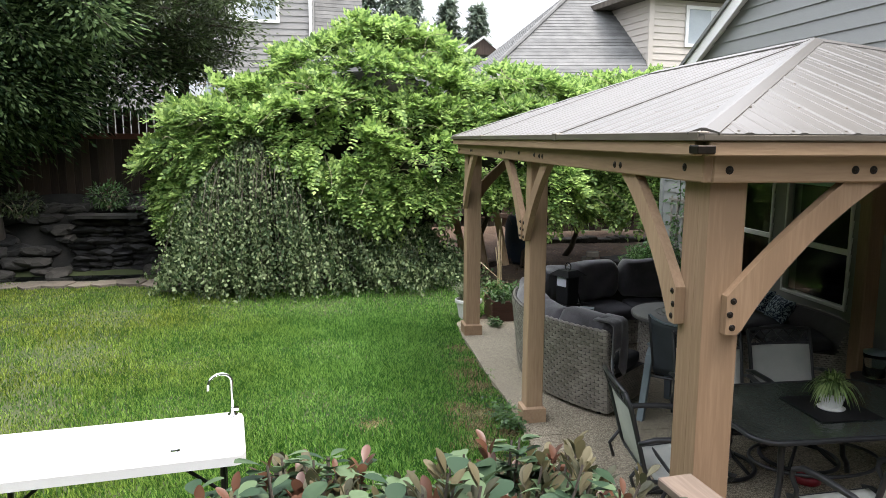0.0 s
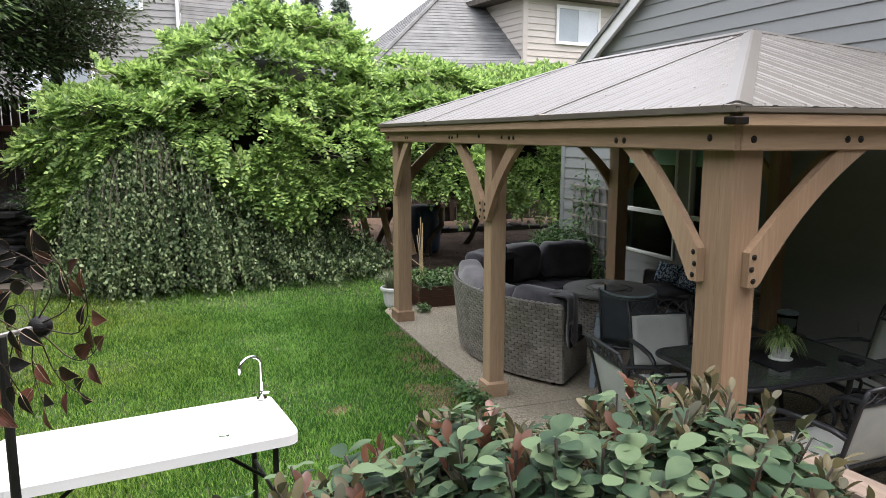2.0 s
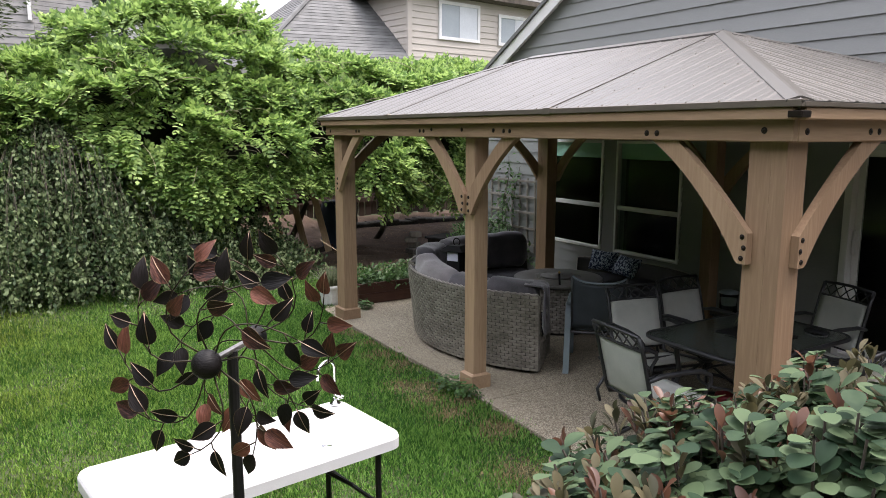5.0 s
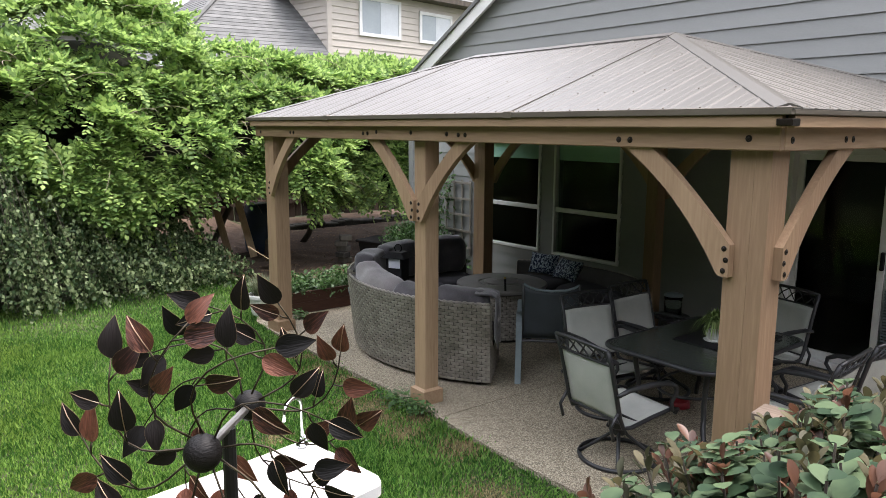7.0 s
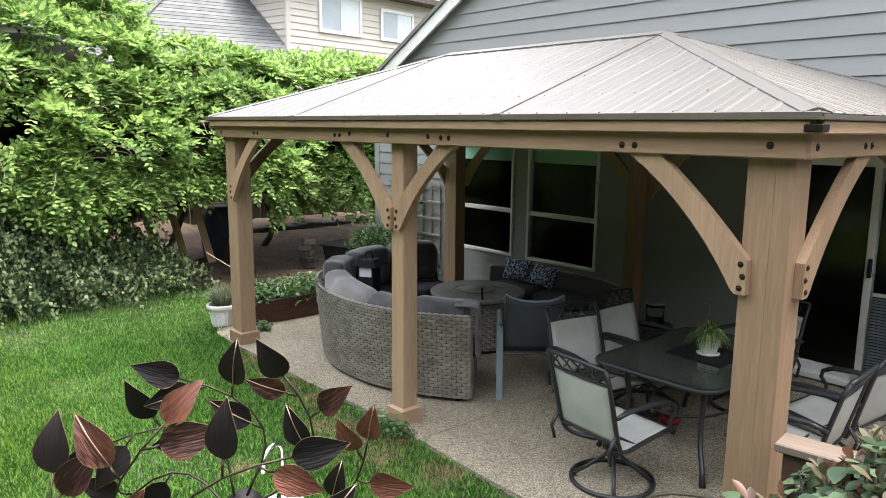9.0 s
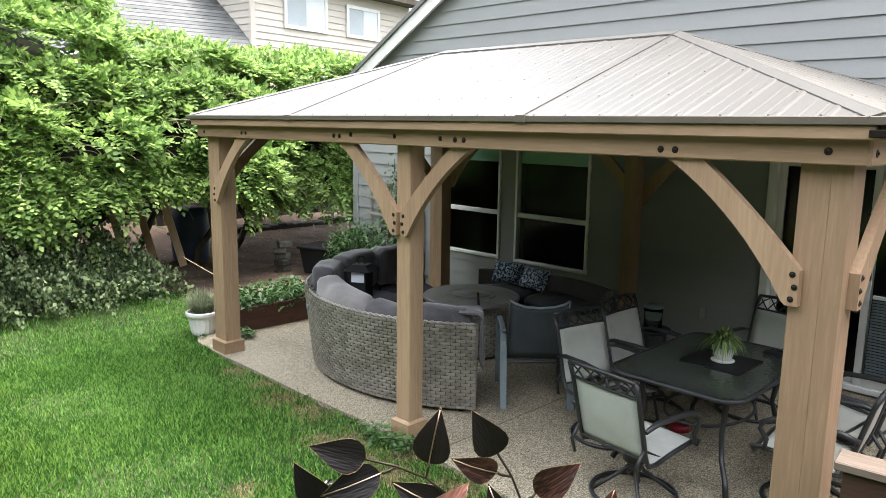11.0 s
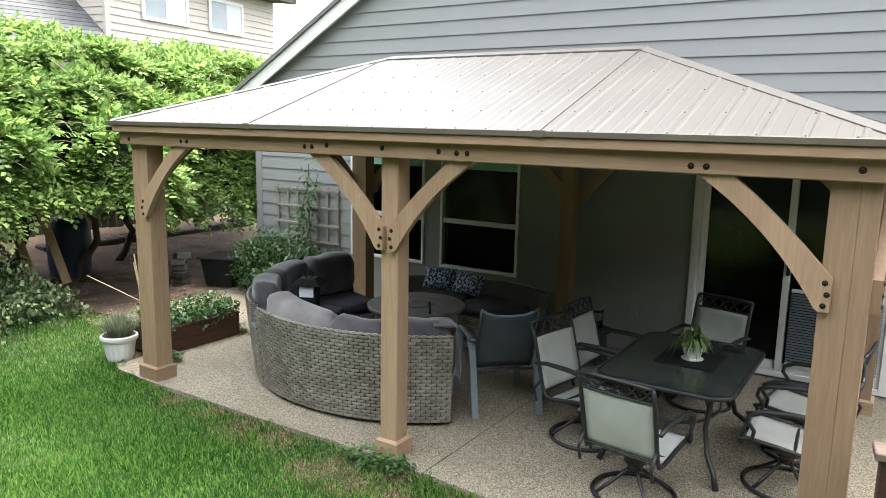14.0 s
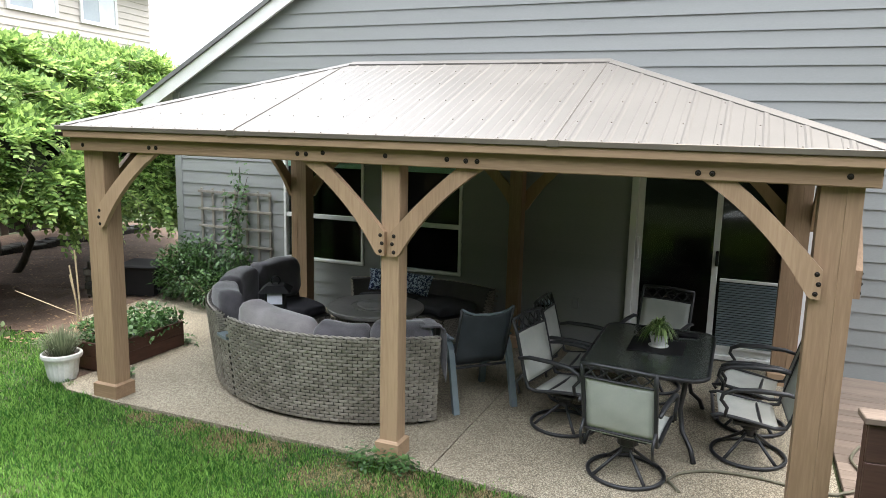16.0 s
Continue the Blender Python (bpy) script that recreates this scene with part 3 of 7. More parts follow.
# unseen back eave EY1 is drawn out to the wall to block light
EX, EY0, EY1, EZ = 2.94, -0.216, 3.36, 2.29
RX, RY, RZ = 1.15, 1.465, 2.9


def bolt(at, axis, parent, r=0.02):
    """A dark washer with a domed head, facing out along the axis."""
    s = Shape().lathe([(r, 0), (r, 0.002), (r * 0.85, 0.004), (r * 0.5, 0.0045), (r * 0.46, 0.007), (r * 0.2, 0.009)], 12)
    ob = part("bolt", s, BOLT, parent, smooth=False)
    ob.matrix_basis = Matrix.Translation(at) @ Vector((0, 0, 1)).rotation_difference(Vector(axis)).to_matrix().to_4x4()
    return ob


for xi, x in enumerate((-2.69, 0.0, 2.69)):
    for y, out in ((0.0, -1), (YB, 1)):
        hw, hd = (0.07, 0.07) if x == 0 else (0.105, 0.08)
        s = Shape()
        if x == 0:
            s.box((x - hw, y - hd, 0.0), (x + hw, y + hd, 2.1), None, 0.008)
        else:
            xa, xb = x - hw, x + hw
            xm = x + (0.022 if x > 0 else -0.022)
            s.box((xa, y - hd, 0.0), (xm - 0.0006, y + hd - 0.001, 2.1), None, 0.002)
            s.box((xm, y - hd - 0.001, 0.0), (xb, y + hd, 2.1), None, 0.002)
        post = part("post", s, CEDAR_Z, gazebo)
        b = Shape()
        w2, d2 = hw + 0.024, hd + 0.024
        b.add([(x - w2, y - d2, 0), (x + w2, y - d2, 0), (x + w2, y + d2, 0), (x - w2, y + d2, 0), (x - w2, y - d2, 0.112), (x + w2, y - d2, 0.112), (x + w2, y + d2, 0.112), (x - w2, y + d2, 0.112), (x - hw, y - hd, 0.128), (x + hw, y - hd, 0.128), (x + hw, y + hd, 0.128), (x - hw, y + hd, 0.128)],
              [(0, 1, 5, 4), (1, 2, 6, 5), (2, 3, 7, 6), (3, 0, 4, 7), (4, 5, 9, 8), (5, 6, 10, 9), (6, 7, 11, 10), (7, 4, 8, 11), (3, 2, 1, 0), (8, 9, 10, 11)])
        part("base_trim", b, CEDAR_X, post)


def brace(x, y, dx, dy, face):
    """A curved knee brace from a post at (x, y), running along (dx, dy) up to the beam, lying on `face` of the post."""
    n = 14

    def bow(p, q, h):
        """A slightly arched edge from p to q, bulging by h towards the corner of post and beam."""
        c = ((p[0] + q[0]) / 2 - h * 1.4, (p[1] + q[1]) / 2 + h * 1.4)
        return [((1 - t) ** 2 * p[0] + 2 * t * (1 - t) * c[0] + t * t * q[0], (1 - t) ** 2 * p[1] + 2 * t * (1 - t) * c[1] + t * t * q[1]) for t in [i / n for i in range(n + 1)]]

    outer = [(-0.012, 1.482)] + bow((0.008, 1.5), (0.592, 2.1), 0.05)
    inner = [(-0.062, 1.482)] + bow((-0.062, 1.642), (0.412, 2.1), 0.014)
    n += 1
    th = 0.045
    vs, fs = [], []
    for o, q in zip(outer, inner):
        for (u, z) in (o, q):
            for k in (0, 1):
                off = face * (k * th)
                vs.append((x + dx * u + (dy != 0) * off, y + dy * u + (dx != 0) * off, z))
    for i in range(n):
        a, b2 = i * 4, (i + 1) * 4
        for q in ((0, 1), (1, 3), (3, 2), (2, 0)):
            fs.append((a + q[0], a + q[1], b2 + q[1], b2 + q[0]))
    fs += [(0, 2, 3, 1), (n * 4, n * 4 + 1, n * 4 + 3, n * 4 + 2)]
    ob = part("brace", Shape().add(vs, fs), CEDAR_Z, gazebo)
    off = face * th
    for k, (u, z) in enumerate(((-0.034, 1.622), (-0.046, 1.567), (-0.034, 1.512))):
        at = (x + dx * u + (dy != 0) * off, y + dy * u + (dx != 0) * off, z)
        bolt(at, (face * (dy != 0), face * (dx != 0), 0), ob, 0.014)


for y, face in ((-0.07, -1), (YB + 0.07, 1)):
    brace(0.085, y, 1, 0, face)
    brace(-0.085, y, -1, 0, face)
    y2 = y + face * 0.01
    brace(2.575, y2, -1, 0, face)
    brace(-2.575, y2, 1, 0, face)
for x, face in ((2.69 + 0.105, 1), (-2.69 - 0.105, -1)):
    brace(x, 0.0 + 0.06, 0, 1, face)
    brace(x, YB - 0.06, 0, -1, face)
# beams round the top, with bolts on the long front and back
for y, out in ((-0.15, -1), (YB + 0.15, 1)):
    yi = y - out * 0.042
    bm_ = part("beam", Shape().box((-2.86, min(y, yi), 2.1), (2.86, max(y, yi), 2.235), None, 0.006), CEDAR_X, gazebo)
    for bx, bz in ((-2.72, 2.146), (-2.03, 2.146), (-1.96, 2.146), (-0.685, 2.15), (-0.615, 2.15), (-0.48, 2.163), (0.0, 2.161), (0.44, 2.155), (0.57, 2.15), (0.645, 2.15), (1.96, 2.14), (2.035, 2.14), (2.71, 2.156)):
        bolt((bx, y, bz), (0, out, 0), bm_, 0.017)
for x, out in ((2.86, 1), (-2.86, -1)):
    xi = x - out * 0.042
    bm_ = part("beam", Shape().box((min(x, xi), -0.107, 2.1), (max(x, xi), YB + 0.107, 2.235), None, 0.006), CEDAR_Y, gazebo)
    for by in (-0.04, 0.5, 0.58, YB - 0.58, YB - 0.5, YB + 0.04):
        bolt((x, by, 2.15), (out, 0, 0), bm_, 0.017)
# fascia under the roof edge and the metal drip edge
for y, out in ((EY0 + 0.012, -1), (EY1 - 0.012, 1)):
    yi = y - out * 0.035
    part("fascia", Shape().box((-EX + 0.05, min(y, yi), 2.205), (EX - 0.05, max(y, yi), 2.262), None, 0.005), CEDAR_X, gazebo)
    ya, yb = sorted((y - out * 0.03, y + out * 0.017))
    for xa, xb in ((-EX, -1.2), (-1.2, 1.14), (1.14, EX)):
        part("drip_edge", Shape().box((xa, ya, 2.262), (xb - 0.003, yb, 2.297), None, 0.003), DRIP, gazebo)
    for xl in (-1.2, 1.14):
        part("lap_joint", Shape().box((xl - 0.035, min(ya, yb) - 0.004, 2.258), (xl + 0.035, max(ya, yb) + 0.004, 2.302), None, 0.003), DRIP, gazebo)
for x, out in ((EX - 0.012, 1), (-EX + 0.012, -1)):
    xi = x - out * 0.035
    part("fascia", Shape().box((min(x, xi), EY0 + 0.05, 2.205), (max(x, xi), EY1 - 0.05, 2.262), None, 0.005), CEDAR_Y, gazebo)
    xa, xb = sorted((x - out * 0.03, x + out * 0.012))
    part("drip_edge", Shape().box((xa, EY0 + 0.02, 2.2625), (xb, EY1 - 0.02, 2.2875), None, 0.004), DRIP, gazebo)
for sx in (-1, 1):
    for y, out in ((EY0, -1), (EY1, 1)):
        cx, cy = sx * (EX - 0.035), y - out * 0.035
        part("corner_bracket", Shape().box((cx - 0.037, cy - 0.037, 2.214), (cx + 0.037, cy + 0.037, 2.246), None, 0.004), BOLT, gazebo, "dark corner bracket")


def roof_face(p0, p1, q1, q0, n, splits):
    """A ribbed metal slope with eave p0-p1 and ridge q0-q1, n bays of ribs, and rows of screws."""
    p0, p1, q1, q0 = map(Vector, (p0, p1, q1, q0))
    ex = (p1 - p0).normalized()
    nrm = ex.cross((q0 + q1) / 2 - (p0 + p1) / 2).normalized()
    if nrm.z < 0:
        nrm = -nrm
    up = nrm.cross(ex)
    if up.z < 0:
        up = -up
    W, H = (p1 - p0).length, (q0 - p0).dot(up)
    a, b = (q0 - p0).dot(ex), (q1 - p0).dot(ex)

    def top(u):
        return H * min(1.0, u / a if a > 1e-6 else 1.0, (W - u) / (W - b) if W - b > 1e-6 else 1.0)

    def at(u, w, h):
        return p0 + ex * u + up * w + nrm * h

    prof, step = [], W / n
    for i in range(n):
        u = i * step
        prof += [(u, 0.0), (u + step * 0.33, 0.0), (u + step * 0.35, 0.002), (u + step * 0.38, 0.0), (u + step * 0.64, 0.0), (u + step * 0.66, 0.002), (u + step * 0.69, 0.0), (u + step - 0.04, 0.0), (u + step - 0.028, 0.0045), (u + step - 0.012, 0.0045)]
    prof = sorted(set([(0, 0)] + [q for q in prof if 0 <= q[0] <= W] + [(W, 0.0), (a, 0.0), (b, 0.0)] + [(q, 0.0) for q in splits]))
    return prof, top, at, W, H, step


def roof_slope(p0, p1, q1, q0, n, splits):
    prof, top, at, W, H, step = roof_face(p0, p1, q1, q0, n, splits)
    bounds = [0.0] + splits + [W]
    for lo, hi in zip(bounds, bounds[1:]):
        sel = [q for q in prof if lo - 1e-6 <= q[0] <= hi + 1e-6]
        s = Shape()
        vs = []
        for u, h in sel:
            t = max(top(u), 0.0)
            vs += [at(u, 0, h), at(u, t, h), at(u, 0, h - 0.012 - h), at(u, t, -0.012)]
        fs = []
        for i in range(len(sel) - 1):
            k, m2 = i * 4, (i + 1) * 4
            fs += [(k, m2, m2 + 1, k + 1), (k + 2, k + 3, m2 + 3, m2 + 2), (k, k + 2, m2 + 2, m2)]
        me = bpy.data.meshes.new("roof_panel")
        me.from_pydata(vs, [], fs)
        me.materials.append(ROOF_METAL)
        if hi < W:
            seam = Shape().tube([at(hi, 0.0, 0.003), at(hi, top(hi), 0.003)], 0.0045, 6)
            part("panel_seam", seam, ROOF_METAL, gazebo)
        panel = part("roof_panel", me, ROOF_METAL, gazebo, "ribbed bronze steel sheet")
        scr = Shape()
        u = step
        while u < W - 0.02:
            if lo < u <= hi:
                for w in (0.03, 0.35, 0.75, 1.15, 1.5):
                    if w < top(u) - 0.05:
                        c = at(u - 0.05, w, 0.0)
                        scr.ball(c, 0.006, 6, 4)
            u += step
        if scr.v:
            tagged(part("screw", scr, DRIP, panel), kind="stuff")


A, Bc, C, D = (-EX, EY0, EZ), (EX, EY0, EZ), (EX, EY1, EZ), (-EX, EY1, EZ)
R0, R1 = (-RX, RY, RZ), (RX, RY, RZ)
roof_slope(A, Bc, R1, R0, 28, [1.74, 4.08])
roof_slope(C, D, R0, R1, 28, [1.8, 4.14])
roof_slope(Bc, C, R1, R1, 16, [])
roof_slope(D, A, R0, R0, 16, [])
for e, r in ((A, R0), (Bc, R1), (C, R1), (D, R0)):
    e, r = Vector(e), Vector(r)
    d = (r - e).normalized()
    e = e + d * 0.05
    side_v = d.cross(Vector((0, 0, 1))).normalized()
    up_v = side_v.cross(d)
    s = Shape()
    prof = [(-0.06, -0.016), (-0.06, -0.008), (-0.008, 0.01), (0.008, 0.01), (0.06, -0.008), (0.06, -0.016)]
    vs = [p + side_v * u + up_v * h for p in (e, r) for u, h in prof]
    k = len(prof)
    s.add(vs, [(i, i + 1, i + 1 + k, i + k) for i in range(k - 1)] + [tuple(range(k)), tuple(range(2 * k - 1, k - 1, -1)), (0, k, 2 * k - 1, k - 1)])
    part("hip_cap", s, ROOF_METAL, gazebo)
    # dark tubes draw the shadow line along both edges of the cap
    for sg in (-1, 1):
        part("cap_shadow_line", Shape().tube([e + d * 0.06 + side_v * (0.056 * sg) - up_v * 0.022, r + side_v * (0.05 * sg) - up_v * 0.02], 0.0085, 6), BOLT, gazebo, "dark tube drawn as the shadow line beside the cap")
part("ridge_cap", Shape().prism([(RY - 0.08, RZ - 0.026), (RY - 0.08, RZ - 0.016), (RY, RZ + 0.014), (RY + 0.08, RZ - 0.016), (RY + 0.08, RZ - 0.026)], 0, -RX - 0.01, RX + 0.01), ROOF_METAL, gazebo)
# rafters below the metal
for x in (-2.2, -1.6, -1.15, -0.55, 0.0, 0.55, 1.15, 1.6, 2.2):
    t = min(1.0, (EX - abs(x)) / (EX - RX))
    for y0, sgn in ((EY0 + 0.06, 1), (EY1 - 0.06, -1)):
        s = Shape()
        y1 = y0 + sgn * (RY - EY0 - 0.06) * t
        z1r = EZ - 0.03 + (RZ - EZ) * t
        s.add([(x - 0.02, y0, 2.2), (x + 0.02, y0, 2.2), (x + 0.02, y1, z1r - 0.11), (x - 0.02, y1, z1r - 0.11), (x - 0.02, y0, 2.255), (x + 0.02, y0, 2.255), (x + 0.02, y1, z1r - 0.02), (x - 0.02, y1, z1r - 0.02)],
              [(0, 3, 2, 1), (4, 5, 6, 7), (0, 1, 5, 4), (1, 2, 6, 5), (2, 3, 7, 6), (3, 0, 4, 7)])
        part("rafter", s, CEDAR_Y, gazebo)

SKY_BLOCK = surf("dark_sky_blocker", (0.01, 0.018, 0.008), (0.035, 0.055, 0.02), 2, 30, 0.9, bump=0.8)
# plain unseen walls added to close the yard and block low sky light
for nm, a, b in (("wall_south", (-13, -12.7, -0.1), (15, -12.5, 8.5)), ("wall_east", (14.8, -12.49, -0.1), (15, 6, 7.5)), ("wall_west", (-13.2, -13, -0.1), (-13, -8.5, 3.0))):
    whole(nm, Shape().box(a, b), SKY_BLOCK, "unseen dark green wall added to close the yard and block low sky", kind="structure")

# ---- round wicker sofa ----
SC, SR = (-1.0, 1.8), 1.6


def woven(a0, a1, r_low, r_high, z0, z1, outward=1, c=SC):
    """Over-and-under wicker strands on a curved wall, each strand a small bulged piece."""
    length = abs(radians(a1 - a0)) * (r_low + r_high) / 2
    cols, rows = max(2, int(length / 0.078)), int((z1 - z0) / 0.027)
    quads = []
    da, dz = (a1 - a0) / cols, (z1 - z0) / rows
    for j in range(rows):
        zb = z0 + j * dz
        for i in range(-1, cols + 1):
            lo = a0 + (i + 0.5 * (j % 2)) * da
            hi = lo + da * 0.95
            lo, hi = (max(lo, a0), min(hi, a1)) if a1 > a0 else (min(lo, a0), max(hi, a1))
            if abs(hi - lo) < abs(da) * 0.2:
                continue
            grid = []
            for u in range(5):
                b = 0.012 * math.sin(math.pi * u / 4) ** 0.7 - 0.002
                an = radians(lo + (hi - lo) * u / 4)
                for w in range(3):
                    z = zb + dz * (0.03 + 0.94 * w / 2)
                    r = r_low + (r_high - r_low) * (z - z0) / (z1 - z0) + outward * (b + (0.005 if w == 1 else 0))
                    grid.append((c[0] + r * math.cos(an), c[1] + r * math.sin(an), z))
            quads.append(grid)
    faces = [(u * 3 + w, (u + 1) * 3 + w, (u + 1) * 3 + w + 1, u * 3 + w + 1) for u in range(4) for w in range(2)]
    me = grid_soup("woven_panel", np.array(quads), faces, WICKER)
    me.shade_smooth()
    return me


def curved(a0, a1, prof, n=24, c=SC, caps=True):
    """A body of revolution round the fire table: prof lists (radius, z), closed."""
    s, k = Shape(), len(prof)
    vs = [(c[0] + r * math.cos(radians(a0 + (a1 - a0) * i / n)), c[1] + r * math.sin(radians(a0 + (a1 - a0) * i / n)), z) for i in range(n + 1) for r, z in prof]
    fs = [(i * k + j, i * k + (j + 1) % k, (i + 1) * k + (j + 1) % k, (i + 1) * k + j) for i in range(n) for j in range(k)]
    return s.add(vs, fs + [tuple(range(k)), tuple(range((n + 1) * k - 1, n * k - 1, -1))])


def pad(r0, r1, z0, z1, bulge=0.03):
    """A rounded cushion section."""
    rm, zm = (r0 + r1) / 2, (z0 + z1) / 2
    out = []
    for i in range(16):
        a = 2 * math.pi * i / 16
        ca, sa = math.cos(a), math.sin(a)
        out.append((rm + (r1 - r0) / 2 * math.copysign(abs(ca) ** 0.55, ca), zm + (z1 - z0) / 2 * math.copysign(abs(sa) ** 0.55, sa)))
    return out


def soft_pad(a0, a1, prof, material, name, parent, label="", seed=0, puff=0.012, fall=0.0):
    """A cushion with crumpled, tapering ends."""
    n, k, s = 28, len(prof), Shape()
    rm, zm = sum(p[0] for p in prof) / k, sum(p[1] for p in prof) / k
    vs = []
    for i in range(n + 1):
        t = i / n
        sh = 1 - 0.45 * max(0, abs(2 * t - 1) - 0.7) ** 2 / 0.09
        an = radians(a0 + (a1 - a0) * t)
        for r, z in prof:
            d = noise.noise(Vector((an * 7 + seed, r * 6, z * 9))) * puff
            rr, zz = rm + (r - rm) * sh + d, zm + (z - zm) * sh + d - (fall * t if z > zm else 0)
            vs.append((SC[0] + rr * math.cos(an), SC[1] + rr * math.sin(an), zz))
    fs = [(i * k + j, i * k + (j + 1) % k, (i + 1) * k + (j + 1) % k, (i + 1) * k + j) for i in range(n) for j in range(k)]
    return part(name, s.add(vs, fs + [tuple(range(k)), tuple(range((n + 1) * k - 1, n * k - 1, -1))]), material, parent, label, smooth=True)


def sofa(a0, a1, R, label, cushions, top=0.765):
    ob = thing("curved_sofa", label, "sofa", group="sections of the round wicker sofa")
    sgn = 1 if a1 > a0 else -1
    part("frame", curved(a0, a1, [(R - 0.012, 0.03), (R + 0.06, top - 0.02), (R + 0.01, top - 0.03), (R - 0.13, 0.3), (R - 0.7, 0.3), (R - 0.7, 0.03)]), WICKER_DARK, ob)
    tagged(part("woven_back", woven(a0, a1, R, R + 0.075, 0.035, top - 0.03), WICKER, ob), "flat grey-brown woven strands", kind="stuff")
    tagged(part("woven_front", woven(a0, a1, R - 0.705, R - 0.705, 0.035, 0.3, -1), WICKER, ob), kind="stuff")
    s = Shape()
    n = 90
    for k, ph in ((0, 0), (1, math.pi)):
        pts = []
        for i in range(n + 1):
            an = radians(a0 + (a1 - a0) * i / n)
            q = i * 1.1 + ph
            r = R + 0.058 + 0.008 * math.cos(q)
            pts.append((SC[0] + r * math.cos(an), SC[1] + r * math.sin(an), top - 0.024 + 0.007 * math.sin(q)))
        s.tube(pts, 0.0085, 6)
    part("braided_rim", s, WICKER, ob, smooth=True)
    # flat woven ends
    for an in (a0, a1):
        e = Shape()
        u = Vector((math.cos(radians(an)), math.sin(radians(an)), 0))
        w = Vector((-u.y, u.x, 0)) * (-sgn if an == a0 else sgn)
        o = Vector((SC[0], SC[1], 0))
        for j in range(36):
            z = 0.035 + j * 0.0195
            if z > top - 0.04:
                break
            hi = R + 0.075 * (z - 0.035) / 0.7
            lo = R - 0.7 if z < 0.3 else R - 0.13 + 0.14 * (z - 0.3) / 0.45
            r = lo + 0.02 * (j % 2)
            while r < hi - 0.008:
                r2 = min(r + 0.041, hi)
                vs = [o + u * (r + (r2 - r) * q / 2) + w * (0.002 + (0.008 if q == 1 else 0)) + Vector((0, 0, z + dz)) for q in range(3) for dz in (0.001, 0.018)]
                e.add(vs, [(0, 2, 3, 1), (2, 4, 5, 3)])
                r = r2 + 0.001
        tagged(part("woven_end", e, WICKER, ob), kind="stuff")
    for k in range(4):
        an = radians(a0 + (a1 - a0) * (0.06 + 0.88 * (k // 2)))
        r = R - 0.06 if k % 2 else R - 0.64
        part("foot", Shape().lathe([(0.02, 0), (0.022, 0.03)], 10, (SC[0] + r * math.cos(an), SC[1] + r * math.sin(an), 0)), BLACK_PLASTIC, ob)
    da = (a1 - a0) / cushions
    for i in range(cushions):
        b0, b1 = a0 + da * i + sgn * 0.4, a0 + da * (i + 1) - sgn * 0.4
        soft_pad(b0, b1, pad(R - 0.69, R - 0.12, 0.3, 0.43), CUSHION, "seat_cushion", ob, seed=i)
    return ob


s1 = sofa(-47.5, -114.5, SR, "grey-brown woven wicker curved sofa with charcoal cushions", 3)
soft_pad(-113.5, -83, pad(SR - 0.24, SR + 0.04, 0.45, 0.895), THROW, "back_cushion", s1, "light grey velvet back cushion", 3, 0.03, 0.075)
soft_pad(-84, -66, pad(SR - 0.21, SR + 0.03, 0.45, 0.82), VELVET, "back_cushion", s1, "charcoal velvet back cushion", 5, 0.03)
soft_pad(-67, -48.5, pad(SR - 0.21, SR + 0.04, 0.45, 0.84), VELVET, "back_cushion", s1, "charcoal velvet back cushion", 8, 0.02)
drape = Shape()
u0 = Vector((math.cos(radians(-47.5)), math.sin(radians(-47.5)), 0))
w0 = Vector((-u0.y, u0.x, 0))
vs, fs = [], []
for i in range(13):
    for j in range(9):
        r = SR - 0.22 + 0.27 * j / 8
        t = i / 12
        fall = max(0.0, t - 0.3)
        p = Vector((SC[0], SC[1], 0)) + u0 * (r + 0.015 * math.sin(j * 2.1 + i * 0.5)) + w0 * (-0.14 + 0.19 * min(t / 0.35, 1) ** 0.8 + 0.02 * math.sin(j * 1.7) * t)
        p.z = 0.825 - fall * 0.62 * (0.8 + 0.3 * math.sin(j * 0.9)) - 0.02 * t
        vs.append(p)
fs = [(i * 9 + j, i * 9 + j + 1, (i + 1) * 9 + j + 1, (i + 1) * 9 + j) for i in range(12) for j in range(8)]
th = drape.add(vs, fs).mesh("throw", VELVET, True)
ob = whole("throw_blanket", th, VELVET, "grey velvet throw draped over the sofa end", "blanket")
ob.modifiers.new("thick", "SOLIDIFY").thickness = 0.012
s2 = sofa(-122.5, -203, SR, "wicker curved sofa section with dark charcoal back cushions", 3)
for i, (b0, b1) in enumerate(((-123.5, -149), (-150, -176), (-177, -202))):
    soft_pad(b0, b1, pad(SR - 0.22, SR + 0.03, 0.42, 0.88), VELVET, "back_cushion", s2, seed=11 + i, puff=0.025)
s3 = sofa(132, 62, SR - 0.13, "wicker curved sofa section against the house wall", 2, 0.57)
wedge = thing("wedge_table", "small wicker wedge side table with a pale top", "side table")
part("body", curved(-116, -121.5, [(SR - 0.02, 0.02), (SR + 0.03, 0.53), (SR - 0.7, 0.53), (SR - 0.7, 0.02)], 6), WICKER_DARK, wedge)
tagged(part("woven_back", woven(-116, -121.5, SR, SR + 0.05, 0.03, 0.53), WICKER, wedge), kind="stuff")
part("tabletop", curved(-115.4, -122, [(SR + 0.07, 0.535), (SR + 0.07, 0.56), (SR - 0.72, 0.56), (SR - 0.72, 0.535)], 6), FRAME_BLUE, wedge, "pale grey slatted top")


